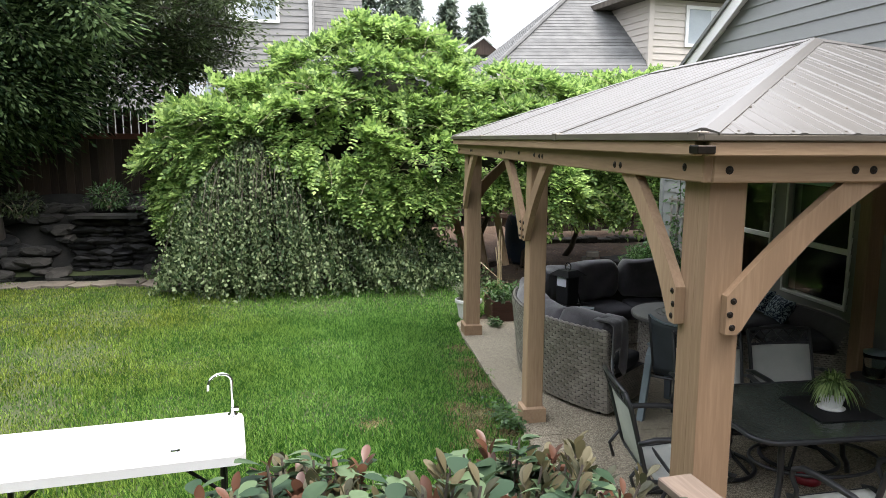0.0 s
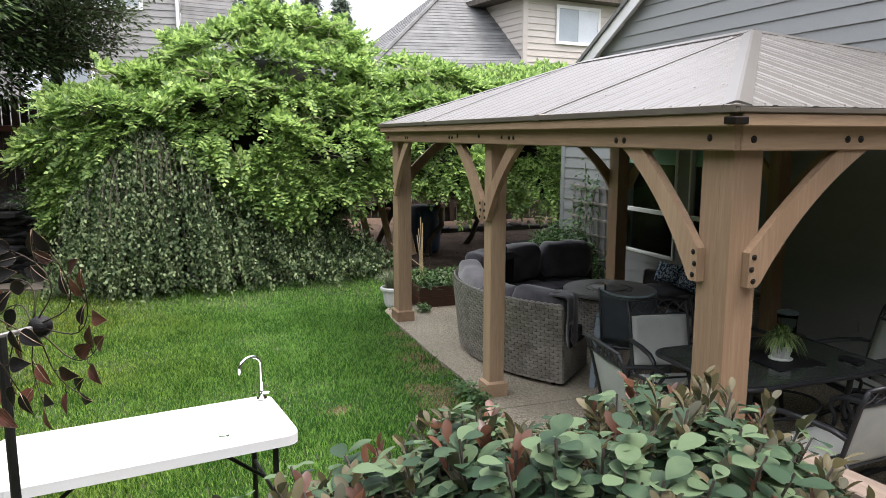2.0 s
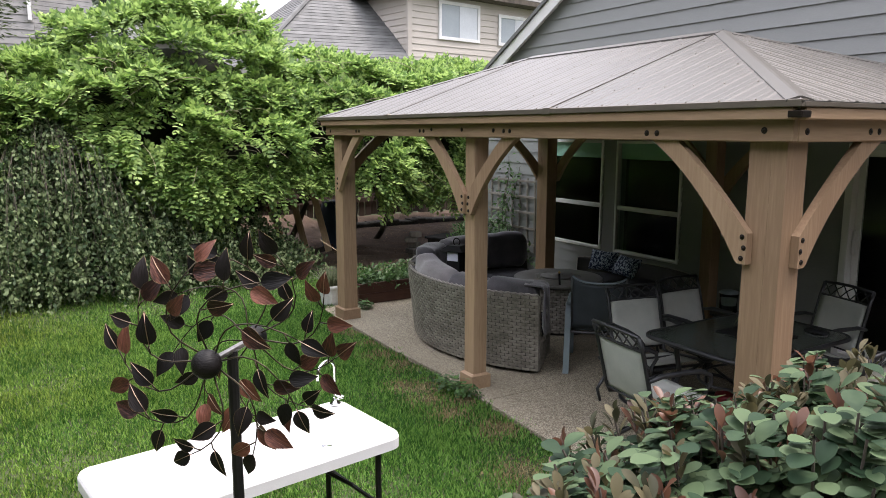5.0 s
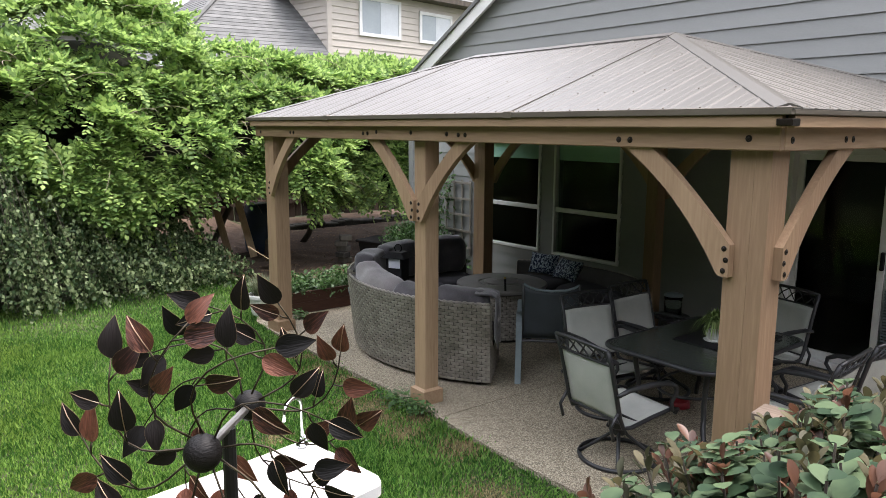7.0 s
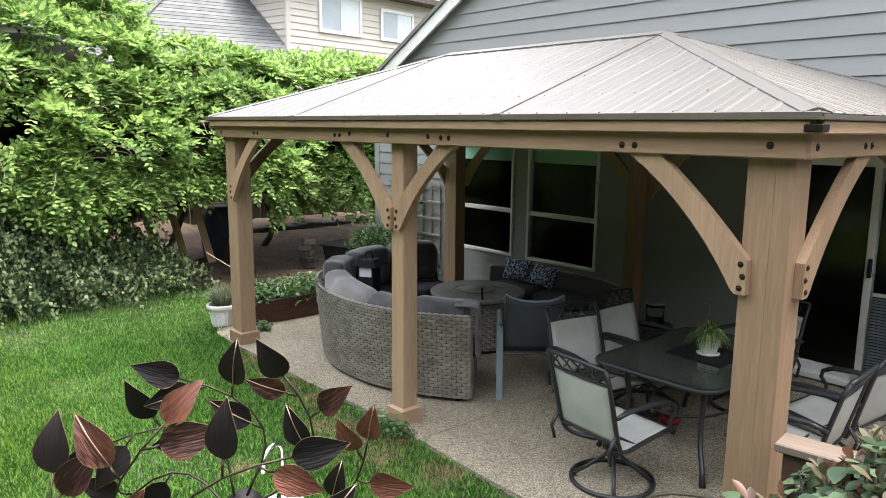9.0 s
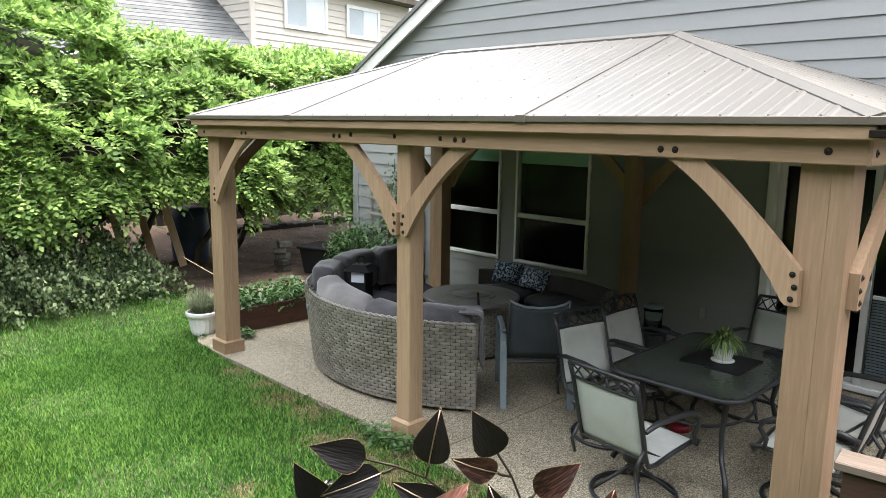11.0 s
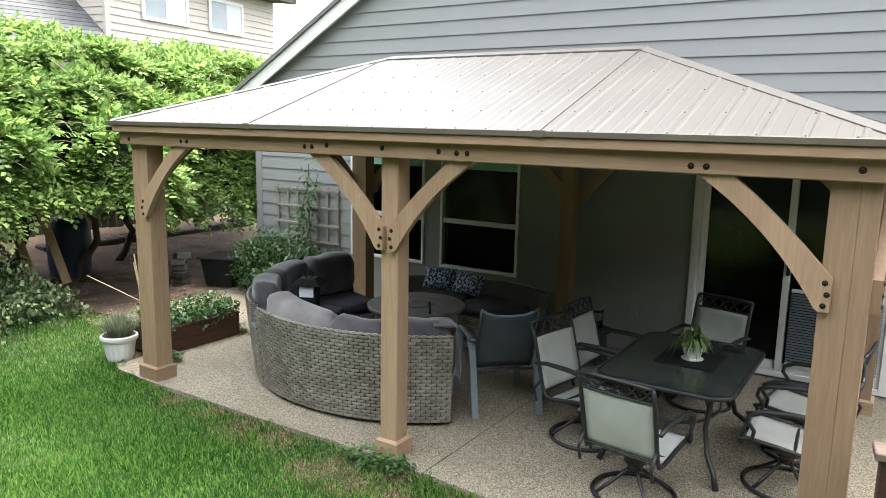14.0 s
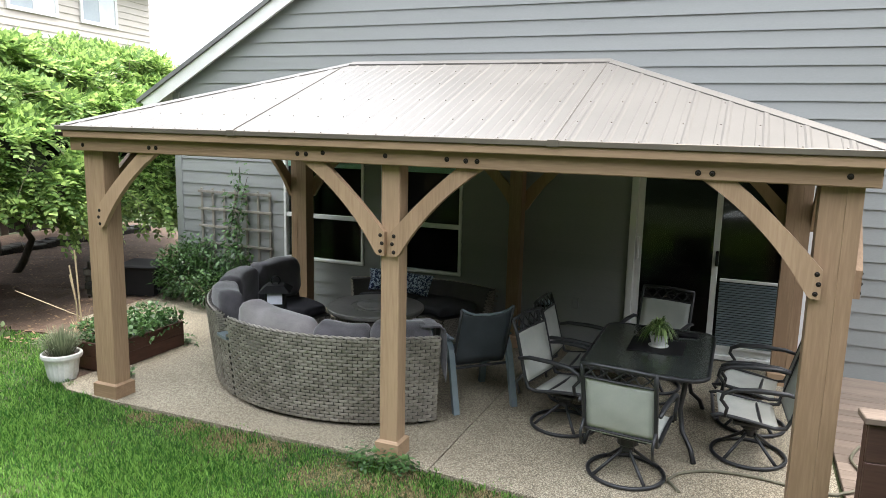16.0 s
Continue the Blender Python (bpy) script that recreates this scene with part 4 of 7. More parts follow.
def throw_pillow(at, turn, tilt):
    vs, n = [], 14
    for side in (1, -1):
        for i in range(n + 1):
            for j in range(n + 1):
                u, w = 2 * i / n - 1, 2 * j / n - 1
                pinch = 1 - 0.1 * (1 - abs(u)) * abs(w) ** 4 - 0.1 * (1 - abs(w)) * abs(u) ** 4
                h = 0.075 * ((1 - u ** 4) * (1 - w ** 4)) ** 0.5
                vs.append((0.23 * u * pinch, side * h, 0.15 * w * pinch))
    m = (n + 1) ** 2
    fs = [(s * m + i * (n + 1) + j, s * m + i * (n + 1) + j + 1, s * m + (i + 1) * (n + 1) + j + 1, s * m + (i + 1) * (n + 1) + j) for s in (0, 1) for i in range(n) for j in range(n)]
    me = Shape().add(vs, fs).mesh("throw_pillow", PATTERN, True)
    ob = whole("throw_pillow", me, PATTERN, "blue and white patterned square pillow on the sofa", "pillow", group="patterned pillows")
    ob.matrix_basis = pose(*at, tilt, 0, turn) @ Matrix.Scale(0.86, 4)


throw_pillow((-1.56, 2.93, 0.57), 12, -20)
throw_pillow((-1.16, 2.92, 0.56), -8, -32)

fire = thing("fire_table", "round grey stone-topped fire table with a wicker base", "fire table", (-1.1, 1.82, 0))
part("base", Shape().lathe([(0.37, 0.0), (0.39, 0.1), (0.39, 0.5), (0.4, 0.52)], 40), WICKER_DARK, fire, smooth=True)
bw_ = woven(0, 359.9, 0.395, 0.395, 0.03, 0.5, 1, (0, 0))
tagged(part("woven_skirt", bw_, WICKER, fire), kind="stuff")
part("tabletop", Shape().lathe([(0.4, 0.52), (0.475, 0.525), (0.485, 0.54), (0.485, 0.56), (0.475, 0.568), (0.25, 0.568), (0.25, 0.562), (0.238, 0.562), (0.238, 0.568), (0.01, 0.568)], 56), STONE_TOP, fire)
part("burner_lid", Shape().lathe([(0.19, 0.568), (0.19, 0.578), (0.17, 0.586), (0.06, 0.588), (0.05, 0.6), (0.01, 0.602)], 40), STONE_TOP, fire, "round burner cover", True)
lighter = thing("torch_lighter", "slim black lighter with a brass tip on the table", "lighter", (-0.75, 1.55, 0.568))
part("handle", Shape().tube([(0, 0, 0), (-0.01, 0, 0.12)], 0.011, 8), BLACK_PLASTIC, lighter)
part("tip", Shape().ball((-0.012, 0, 0.13), 0.013, 8, 6), surf("brass", (0.4, 0.28, 0.08), (0.55, 0.4, 0.14), 4, 40, 0.3, 0.9, 0), lighter)

lantern = thing("solar_lantern", "black metal lantern with a white panel on the side table", "lantern", (-1.56, 0.79, 0.56), 28)
part("base_plate", Shape().box((-0.07, -0.07, 0), (0.07, 0.07, 0.02), None, 0.005), BLACK_PLASTIC, lantern)
part("body", Shape().box((-0.058, -0.058, 0.02), (0.058, 0.058, 0.22), None, 0.008), BLACK_PLASTIC, lantern)
part("light_panel", Shape().box((-0.045, -0.064, 0.15), (0.045, -0.0585, 0.215), None, 0.002), SCREEN_WHITE, lantern, "white frosted panel")
part("lid", Shape().add([(-0.095, -0.095, 0.225), (0.095, -0.095, 0.225), (0.095, 0.095, 0.225), (-0.095, 0.095, 0.225), (-0.05, -0.05, 0.262), (0.05, -0.05, 0.262), (0.05, 0.05, 0.262), (-0.05, 0.05, 0.262)], [(0, 3, 2, 1), (4, 5, 6, 7), (0, 1, 5, 4), (1, 2, 6, 5), (2, 3, 7, 6), (3, 0, 4, 7)]), BLACK_PLASTIC, lantern)
part("ring", Shape().tube([(0.028 * math.cos(a * 0.5236), 0, 0.285 + 0.028 * math.sin(a * 0.5236)) for a in range(13)], 0.004, 6), BLACK_PLASTIC, lantern)
lantern.matrix_basis = lantern.matrix_basis @ Matrix.Scale(1.45, 4)
binoculars = thing("camera_case", "black strapped camera case lying on the sofa seat", "case", (-1.86, 0.98, 0.43), 20)
part("case", Shape().box((-0.1, -0.06, 0), (0.1, 0.06, 0.12), None, 0.025), BLACK_PLASTIC, binoculars)
part("strap", Shape().tube([(-0.1, 0, 0.09), (-0.13, -0.03, 0.2), (-0.05, -0.05, 0.27), (0.06, -0.03, 0.24), (0.1, 0, 0.1)], 0.008, 6), BLACK_PLASTIC, binoculars, smooth=True)

# ---- slate sling chair by the fire table ----
blue = thing("sling_chair", "slate blue sling patio chair with grey-blue frame legs", "chair", (0.11, 1.3, 0), 45)
for sx in (-1, 1):
    x = 0.27 * sx
    for line in ([(-0.34, 0.0), (-0.25, 0.32), (-0.19, 0.52), (-0.12, 0.6)], [(0.3, 0.0), (0.27, 0.35), (0.24, 0.56), (0.18, 0.61)]):
        poly = [(y - 0.02, z) for y, z in line] + [(y + 0.025, z) for y, z in reversed(line)]
        part("leg", Shape().prism(poly, 0, x - 0.026, x + 0.026), FRAME_BLUE, blue)
    part("armrest", Shape().box((x - 0.022, -0.22, 0.6), (x + 0.022, 0.22, 0.622), None, 0.008), FRAME_BLUE, blue)
    part("side_rail", Shape().tube([(0.235 * sx, 0.26, 0.4), (0.235 * sx, -0.14, 0.36), (0.235 * sx, -0.2, 0.45), (0.235 * sx, -0.33, 0.89)], 0.013, 8), FRAME, blue, smooth=True)
for nm, p0, p1 in (("seat", (0.26, 0.405), (-0.17, 0.37)), ("backrest", (-0.185, 0.38), (-0.33, 0.87))):
    s = Shape()
    n = 8
    vs = []
    for i in range(n + 1):
        for j in range(n + 1):
            t, u = i / n, j / n * 2 - 1
            sag = 0.02 * (1 - u * u) * math.sin(math.pi * t)
            dip = 0.045 * (1 - u ** 4) * t ** 6 if nm == "backrest" else 0
            vs.append((0.235 * u, p0[0] + (p1[0] - p0[0]) * t - (sag if nm == "backrest" else 0), p0[1] + (p1[1] - p0[1]) * t - (sag if nm == "seat" else 0) - dip))
    s.add(vs, [(i * (n + 1) + j, i * (n + 1) + j + 1, (i + 1) * (n + 1) + j + 1, (i + 1) * (n + 1) + j) for i in range(n) for j in range(n)])
    ob = part(nm, s, SLING_BLUE, blue, smooth=True)
    ob.modifiers.new("thick", "SOLIDIFY").thickness = 0.008
part("top_rail", Shape().tube([(-0.235, -0.33, 0.89), (-0.19, -0.332, 0.862), (-0.12, -0.334, 0.84), (0, -0.336, 0.832), (0.12, -0.334, 0.84), (0.19, -0.332, 0.862), (0.235, -0.33, 0.89)], 0.011, 8), FRAME_BLUE, blue, smooth=True)
part("cross_bar", Shape().tube([(-0.27, -0.2, 0.35), (0.27, -0.2, 0.35)], 0.012, 8), FRAME, blue)

# ---- dining set ----
TX0, TX1, TY0, TY1, TZ = 1.19, 2.09, 0.69, 1.99, 0.655
table = thing("dining_table", "dark textured glass patio dining table with curved metal legs", "table", ((TX0 + TX1) / 2, (TY0 + TY1) / 2, 0))
hx, hy, rc = (TX1 - TX0) / 2, (TY1 - TY0) / 2, 0.13


def rounded(hx, hy, rc, n=8):
    return [(sx * (hx - rc) + rc * math.cos(a), sy * (hy - rc) + rc * math.sin(a)) for sx, sy, a0 in ((1, 1, 0), (-1, 1, 90), (-1, -1, 180), (1, -1, 270)) for a in [radians(a0 + 90 * i / n) for i in range(n + 1)]]


part("glass_top", Shape().prism(rounded(hx - 0.012, hy - 0.012, rc), 2, TZ - 0.012, TZ - 0.002), TABLE_GLASS, table, "dark green-black pebbled glass")
ring = rounded(hx, hy, rc + 0.01)
part("rim", Shape().tube([(x, y, TZ - 0.012) for x, y in ring + ring[:2]], 0.016, 8, False), FRAME, table, smooth=True)
part("apron", Shape().tube([(x * 0.84, y * 0.86, TZ - 0.05) for x, y in ring + ring[:2]], 0.014, 8, False), FRAME, table, smooth=True)
for sx in (-1, 1):
    for sy in (-1, 1):
        pts = [(sx * 0.3, sy * 0.42, TZ - 0.03), (sx * 0.29, sy * 0.42, 0.5), (sx * 0.27, sy * 0.4, 0.34), (sx * 0.3, sy * 0.44, 0.18), (sx * 0.37, sy * 0.53, 0.09), (sx * 0.4, sy * 0.57, 0.0)]
        part("leg", Shape().tube(pts, [0.02, 0.02, 0.018, 0.018, 0.018, 0.02], 8), FRAME, table, smooth=True)
part("stretcher", Shape().tube([(0.27 * math.cos(a), 0.4 * math.sin(a), 0.33) for a in [i * math.pi / 16 for i in range(33)]], 0.011, 6, False), FRAME, table, smooth=True)

SW = 0.5


def swivel_chair():
    """A rocking swivel chair facing +y, on a ring base."""
    ob = thing("swivel_chair", "dark metal swivel patio chair with pale grey sling seat", "chair", group="chairs round the dining table")
    part("base_ring", Shape().tube(arc((0, 0), 0.27, 0, 360, 40, 0.018), 0.0155, 8, False), FRAME, ob, smooth=True)
    for k in range(4):
        a = radians(45 + 90 * k)
        c, s = math.cos(a), math.sin(a)
        part("spoke", Shape().tube([(0.262 * c, 0.262 * s, 0.022), (0.16 * c, 0.16 * s, 0.1), (0.06 * c, 0.06 * s, 0.18), (0.03 * c, 0.03 * s, 0.22)], 0.013, 8), FRAME, ob, smooth=True)
    part("swivel_hub", Shape().lathe([(0.05, 0.19), (0.05, 0.23), (0.075, 0.25), (0.075, 0.31), (0.03, 0.33)], 16), FRAME, ob)
    part("spring_plate", Shape().box((-0.16, -0.1, 0.31), (0.16, 0.14, 0.335), None, 0.006), FRAME, ob)
    side_y = [(0.27, 0.375), (0.3, 0.405), (0.24, 0.42), (0.05, 0.395), (-0.14, 0.36), (-0.215, 0.37), (-0.25, 0.45), (-0.3, 0.66), (-0.345, 0.84), (-0.385, 0.95)]
    for sx in (-1, 1):
        part("side_rail", Shape().tube([(sx * SW / 2, y, z) for y, z in side_y], 0.0155, 8), FRAME, ob, smooth=True)
        arm = [(-0.3, 0.63), (-0.2, 0.655), (0.0, 0.655), (0.16, 0.64), (0.235, 0.6), (0.245, 0.55), (0.2, 0.49), (0.21, 0.42)]
        part("armrest", Shape().tube([(sx * (SW / 2 + 0.03), y, z) for y, z in arm], [0.014, 0.019, 0.021, 0.02, 0.017, 0.015, 0.014, 0.014], 8), FRAME, ob, smooth=True)
        part("rear_brace", Shape().tube([(sx * SW / 2, -0.26, 0.5), (sx * SW / 2, -0.33, 0.4), (sx * SW / 2, -0.3, 0.3)], 0.012, 6), FRAME, ob, smooth=True)
    vs, n = [], 10
    for i in range(n + 1):
        t = i / n
        k = t * 3
        y = 0.25 - 0.42 * t
        z = 0.418 - 0.055 * t
        for j in range(9):
            u = j / 4 - 1
            vs.append((u * (SW / 2 - 0.012), y, z - 0.022 * (1 - u * u) * math.sin(math.pi * t)))
    ob2 = part("seat", Shape().add(vs, [(i * 9 + j, i * 9 + j + 1, (i + 1) * 9 + j + 1, (i + 1) * 9 + j) for i in range(n) for j in range(8)]), SLING, ob, smooth=True)
    ob2.modifiers.new("thick", "SOLIDIFY").thickness = 0.006
    vs = []
    for i in range(n + 1):
        t = i / n
        y, z = -0.235 - 0.108 * t, 0.41 + 0.425 * t
        for j in range(9):
            u = j / 4 - 1
            vs.append((u * (SW / 2 - 0.012), y - 0.018 * (1 - u * u) * math.sin(math.pi * t), z))
    ob2 = part("backrest", Shape().add(vs, [(i * 9 + j, i * 9 + j + 1, (i + 1) * 9 + j + 1, (i + 1) * 9 + j) for i in range(n) for j in range(8)]), SLING, ob, smooth=True)
    ob2.modifiers.new("thick", "SOLIDIFY").thickness = 0.006
    part("back_rail", Shape().tube([(-SW / 2, -0.343, 0.84), (0, -0.352, 0.84), (SW / 2, -0.343, 0.84)], 0.011, 8), FRAME, ob)
    part("back_rail", Shape().tube([(-SW / 2, -0.238, 0.41), (SW / 2, -0.238, 0.41)], 0.011, 8), FRAME, ob)
    top = [(-SW / 2, -0.385, 0.95), (-SW / 4, -0.395, 0.958), (0, -0.4, 0.96), (SW / 4, -0.395, 0.958), (SW / 2, -0.385, 0.95)]
    part("top_rail", Shape().tube(top, 0.014, 8), FRAME, ob, smooth=True)
    lat = Shape()
    for k in range(5):
        xa, xb = -SW / 2 + SW * k / 5, -SW / 2 + SW * (k + 1) / 5
        for p, q in (((xa, 0), (xb, 1)), ((xa, 1), (xb, 0))):
            lat.tube([(p[0], -0.348 - 0.04 * p[1], 0.845 + 0.105 * p[1]), ((p[0] + q[0]) / 2, -0.372, 0.9 + (0.012 if p[1] else -0.012)), (q[0], -0.348 - 0.04 * q[1], 0.845 + 0.105 * q[1])], 0.006, 6)
    part("lattice", lat, FRAME, ob, "scrolled metal lattice under the top rail")
    part("seat_bar", Shape().tube([(-SW / 2, 0.285, 0.39), (SW / 2, 0.285, 0.39)], 0.0125, 8), FRAME, ob)
    part("seat_bar", Shape().tube([(-SW / 2, -0.05, 0.365), (SW / 2, -0.05, 0.365)], 0.0125, 8), FRAME, ob)
    return ob


chair = swivel_chair()
spots = [(1.61, 0.42, -7), (1.02, 1.05, -102), (1.0, 1.7, -92), (2.4, 1.1, 94), (2.42, 1.72, 84), (1.55, 2.3, 168)]
CH = Matrix.Diagonal((0.96, 0.95, 0.91, 1))
chair.matrix_basis = pose(*spots[0][:2], 0, 0, 0, spots[0][2]) @ CH
for x, y, a in spots[1:]:
    copy_thing(chair, pose(x, y, 0, 0, 0, a))  # copies keep the chair's scale

whole("placemat", Shape().box((1.46, 1.2, TZ + 0.001), (1.88, 1.6, TZ + 0.005)), BLACK_PLASTIC, "dark woven placemat under the flower pot", "placemat")
pot = thing("flower_pot", "small white fluted pot with a spidery green plant", "potted plant", (1.68, 1.4, TZ + 0.005))
fl, n = [], 48
for r, z in ((0.075, 0.0), (0.08, 0.006), (0.05, 0.012), (0.055, 0.02), (0.066, 0.06), (0.074, 0.095), (0.078, 0.1), (0.07, 0.102), (0.066, 0.085)):
    for k in range(n):
        q = r * (1 + (0.03 * math.cos(k * 2 * math.pi / 3) if 0.018 < z < 0.097 and r > 0.052 else 0))
        fl.append((q * math.cos(2 * math.pi * k / n), q * math.sin(2 * math.pi * k / n), z))
m_ = 9
part("pot", Shape().add(fl, [(i * n + k, i * n + (k + 1) % n, (i + 1) * n + (k + 1) % n, (i + 1) * n + k) for i in range(m_ - 1) for k in range(n)] + [tuple(reversed(range(n)))]), CERAMIC, pot)
part("potting_soil", Shape().lathe([(0.066, 0.084), (0.03, 0.09)], 20), MULCH, pot)


def tuft(count, spread, height, width, rnd, droop=0.6, segs=4, base=0.02):
    """Arching strap leaves as (count, k, 3) vertices and their faces."""
    a = rnd.uniform(0, 2 * np.pi, count)
    ln = rnd.uniform(0.5, 1.0, count)
    lean = rnd.uniform(0.15, 1.0, count) * spread
    out = np.stack([np.cos(a), np.sin(a), np.zeros(count)], 1)
    sd = np.stack([-np.sin(a), np.cos(a), np.zeros(count)], 1)
    st = out * rnd.uniform(0, base, count)[:, None]
    rows_ = []
    for i in range(segs + 1):
        t = i / segs
        c = st + out * (lean * ln * t)[:, None] + np.array([0, 0, 1.0]) * (height * ln * (t * (1 + droop) - droop * 1.6 * t * t * (0.4 + lean / max(spread, 1e-6))))[:, None]
        w = width * (1 - t ** 2.5) * (0.5 + 0.5 * min(1, t * 4)) + 0.0006
        rows_ += [c - sd * w, c + sd * w]
    return np.stack(rows_, 1), [(2 * i, 2 * i + 1, 2 * i + 3, 2 * i + 2) for i in range(segs)]


v, f_ = tuft(340, 0.19, 0.16, 0.0075, rng, 1.15, 6)
v[..., 2] += 0.09
part("leaves", grid_soup("leaves", v, f_, G_POTTED), G_POTTED, pot, "arching striped green leaves")
whole("phone_case", Shape().box((1.8, 1.78, TZ), (1.96, 1.86, TZ + 0.02), None, 0.006), BLACK_PLASTIC, "flat black case lying on the table", "case")
jug = thing("drink_dispenser", "clear plastic drink jug on a dark stool by the wall", "jug", (0.4, 2.75, 0))
part("stool", Shape().lathe([(0.16, 0), (0.15, 0.02), (0.13, 0.32), (0.17, 0.34), (0.17, 0.36)], 20), FRAME, jug)
part("jug_body", Shape().lathe([(0.07, 0.362), (0.085, 0.38), (0.085, 0.52), (0.09, 0.56), (0.088, 0.562), (0.08, 0.52), (0.08, 0.38)], 24), PANE, jug, "clear plastic body", True)
part("lid", Shape().lathe([(0.09, 0.563), (0.092, 0.58), (0.03, 0.6)], 24), FRAME_BLUE, jug, smooth=True)
whole("pet_bowl", Shape().lathe([(0.06, 0.0), (0.085, 0.005), (0.075, 0.05), (0.07, 0.052), (0.05, 0.02), (0.01, 0.018)], 24, (1.33, 1.54, 0.0)), RED_PLASTIC, "small red plastic bowl under the table", "bowl", smooth=True)
hp = [(1.9, 0.42), (1.97, 0.56), (2.15, 0.68), (2.4, 0.72), (2.65, 0.69), (2.85, 0.66), (3.05, 0.75), (3.15, 1.0), (3.1, 1.3), (3.2, 1.6)]
hp = [(1.98, 0.28), (1.93, 0.36)] + hp
fine_pts = []
for i in range(len(hp) - 1):
    p0, p1, p2, p3 = [Vector(hp[min(max(i + k, 0), len(hp) - 1)]) for k in (-1, 0, 1, 2)]
    for k in range(6):
        t = k / 6
        q = 0.5 * ((2 * p1) + (p2 - p0) * t + (2 * p0 - 5 * p1 + 4 * p2 - p3) * t * t + (3 * p1 - p0 - 3 * p2 + p3) * t ** 3)
        fine_pts.append((q.x, q.y, 0.012 + (0.014 if q.x > 2.98 else 0)))
whole("garden_hose", Shape().tube(fine_pts, 0.011, 8), HOSE, "olive rubber garden hose lying on the patio", "hose", smooth=True)

# ---- raised planter by the corner post ----
box_ = thing("low_screen", "dark brown wooden low screen with a cedar cap board", "screen", (2.92, -0.24, 0), 7)
for z in range(4):
    part("plank", Shape().box((0, -0.015, 0.0 + z * 0.22), (1.3, 0.015, 0.216 + z * 0.22), None, 0.004), PLANTER_X, box_)
for x in (0.0, 1.22):
    part("post", Shape().box((x, 0.016, 0.0), (x + 0.08, 0.09, 0.876), None, 0.005), PLANTER_X, box_)
part("cap", Shape().box((-0.03, -0.045, 0.878), (1.33, 0.11, 0.916), None, 0.005), DECK, box_, "weathered cedar cap board")

# ---- folding table on the lawn ----
ft = thing("folding_table", "white plastic folding camp table with a tap on the lawn", "folding table", (2.235, -2.569, 0), 8.3)
TH = 0.905
tx, ty = 0.257, 0.575
outer = rounded(tx, ty, 0.06)
inner = rounded(tx - 0.035, ty - 0.04, 0.05)
k = len(outer)
sh = Shape()
lv = [(outer, TH - 0.055), (outer, TH - 0.012), (rounded(tx - 0.006, ty - 0.006, 0.055), TH), (inner, TH), (rounded(tx - 0.043, ty - 0.048, 0.045), TH - 0.008)]
vs = [(x, y, z) for ring_, z in lv for x, y in ring_]
fs = [(a * k + i, a * k + (i + 1) % k, (a + 1) * k + (i + 1) % k, (a + 1) * k + i) for a in range(len(lv) - 1) for i in range(k)]
fs += [tuple(range((len(lv) - 1) * k, len(lv) * k)), tuple(reversed(range(k)))]
part("tabletop", sh.add(vs, fs), WHITE_PLASTIC, ft, "white moulded top with a raised rim")
part("drain", Shape().lathe([(0.022, TH - 0.0075), (0.02, TH - 0.005), (0.008, TH - 0.0065)], 18, (0.133, 0.276, 0)), CHROME, ft, "chrome drain")
tapx, tapy = -0.215, 0.525
tap = part("tap", Shape().lathe([(0.026, TH), (0.026, TH + 0.006), (0.014, TH + 0.012), (0.012, TH + 0.03), (0.009, TH + 0.035)], 18, (tapx, tapy, 0)), CHROME, ft, "chrome gooseneck tap", True)
neck = [(tapx, tapy, TH + 0.02), (tapx, tapy, TH + 0.17)] + [(tapx + 0.02 * (1 - math.cos(radians(a))), tapy - 0.055 * (1 - math.cos(radians(a))), TH + 0.17 + 0.05 * math.sin(radians(a))) for a in range(15, 166, 15)]
neck.append((neck[-1][0], neck[-1][1] - 0.004, neck[-1][2] - 0.035))
part("spout", Shape().tube(neck, 0.0075, 10), CHROME, tap, smooth=True)
part("lever", Shape().box((tapx - 0.006, tapy - 0.006, TH + 0.03), (tapx + 0.035, tapy + 0.03, TH + 0.042), None, 0.003), CHROME, tap)
for sy in (-1, 1):
    y = sy * (ty - 0.1)
    for sx in (-1, 1):
        part("leg", Shape().tube([(sx * (tx - 0.05), y, TH - 0.05), (sx * (tx - 0.05), y, -0.03)], 0.013, 8), STEEL_DARK, ft)
    part("leg_bar", Shape().tube([(-tx + 0.05, y, 0.18), (tx - 0.05, y, 0.18)], 0.011, 8), STEEL_DARK, ft)
    part("leg_bar", Shape().tube([(-tx + 0.05, y, TH - 0.06), (tx - 0.05, y, TH - 0.06)], 0.011, 8), STEEL_DARK, ft)
    part("fold_strut", Shape().tube([(0, y, TH - 0.3), (0, y - sy * 0.3, TH - 0.055)], 0.009, 8), STEEL_DARK, ft)
    part("fold_strut", Shape().tube([(-tx + 0.05, y, TH - 0.3), (tx - 0.05, y, TH - 0.3)], 0.009, 8), STEEL_DARK, ft)
whole("black_cup", Shape().lathe([(0.04, -0.03), (0.045, 0.0), (0.048, 0.06), (0.042, 0.06), (0.038, 0.0)], 18, (2.32, -2.0, 0)), BLACK_PLASTIC, "black plastic pot standing in the grass", "pot", smooth=True)

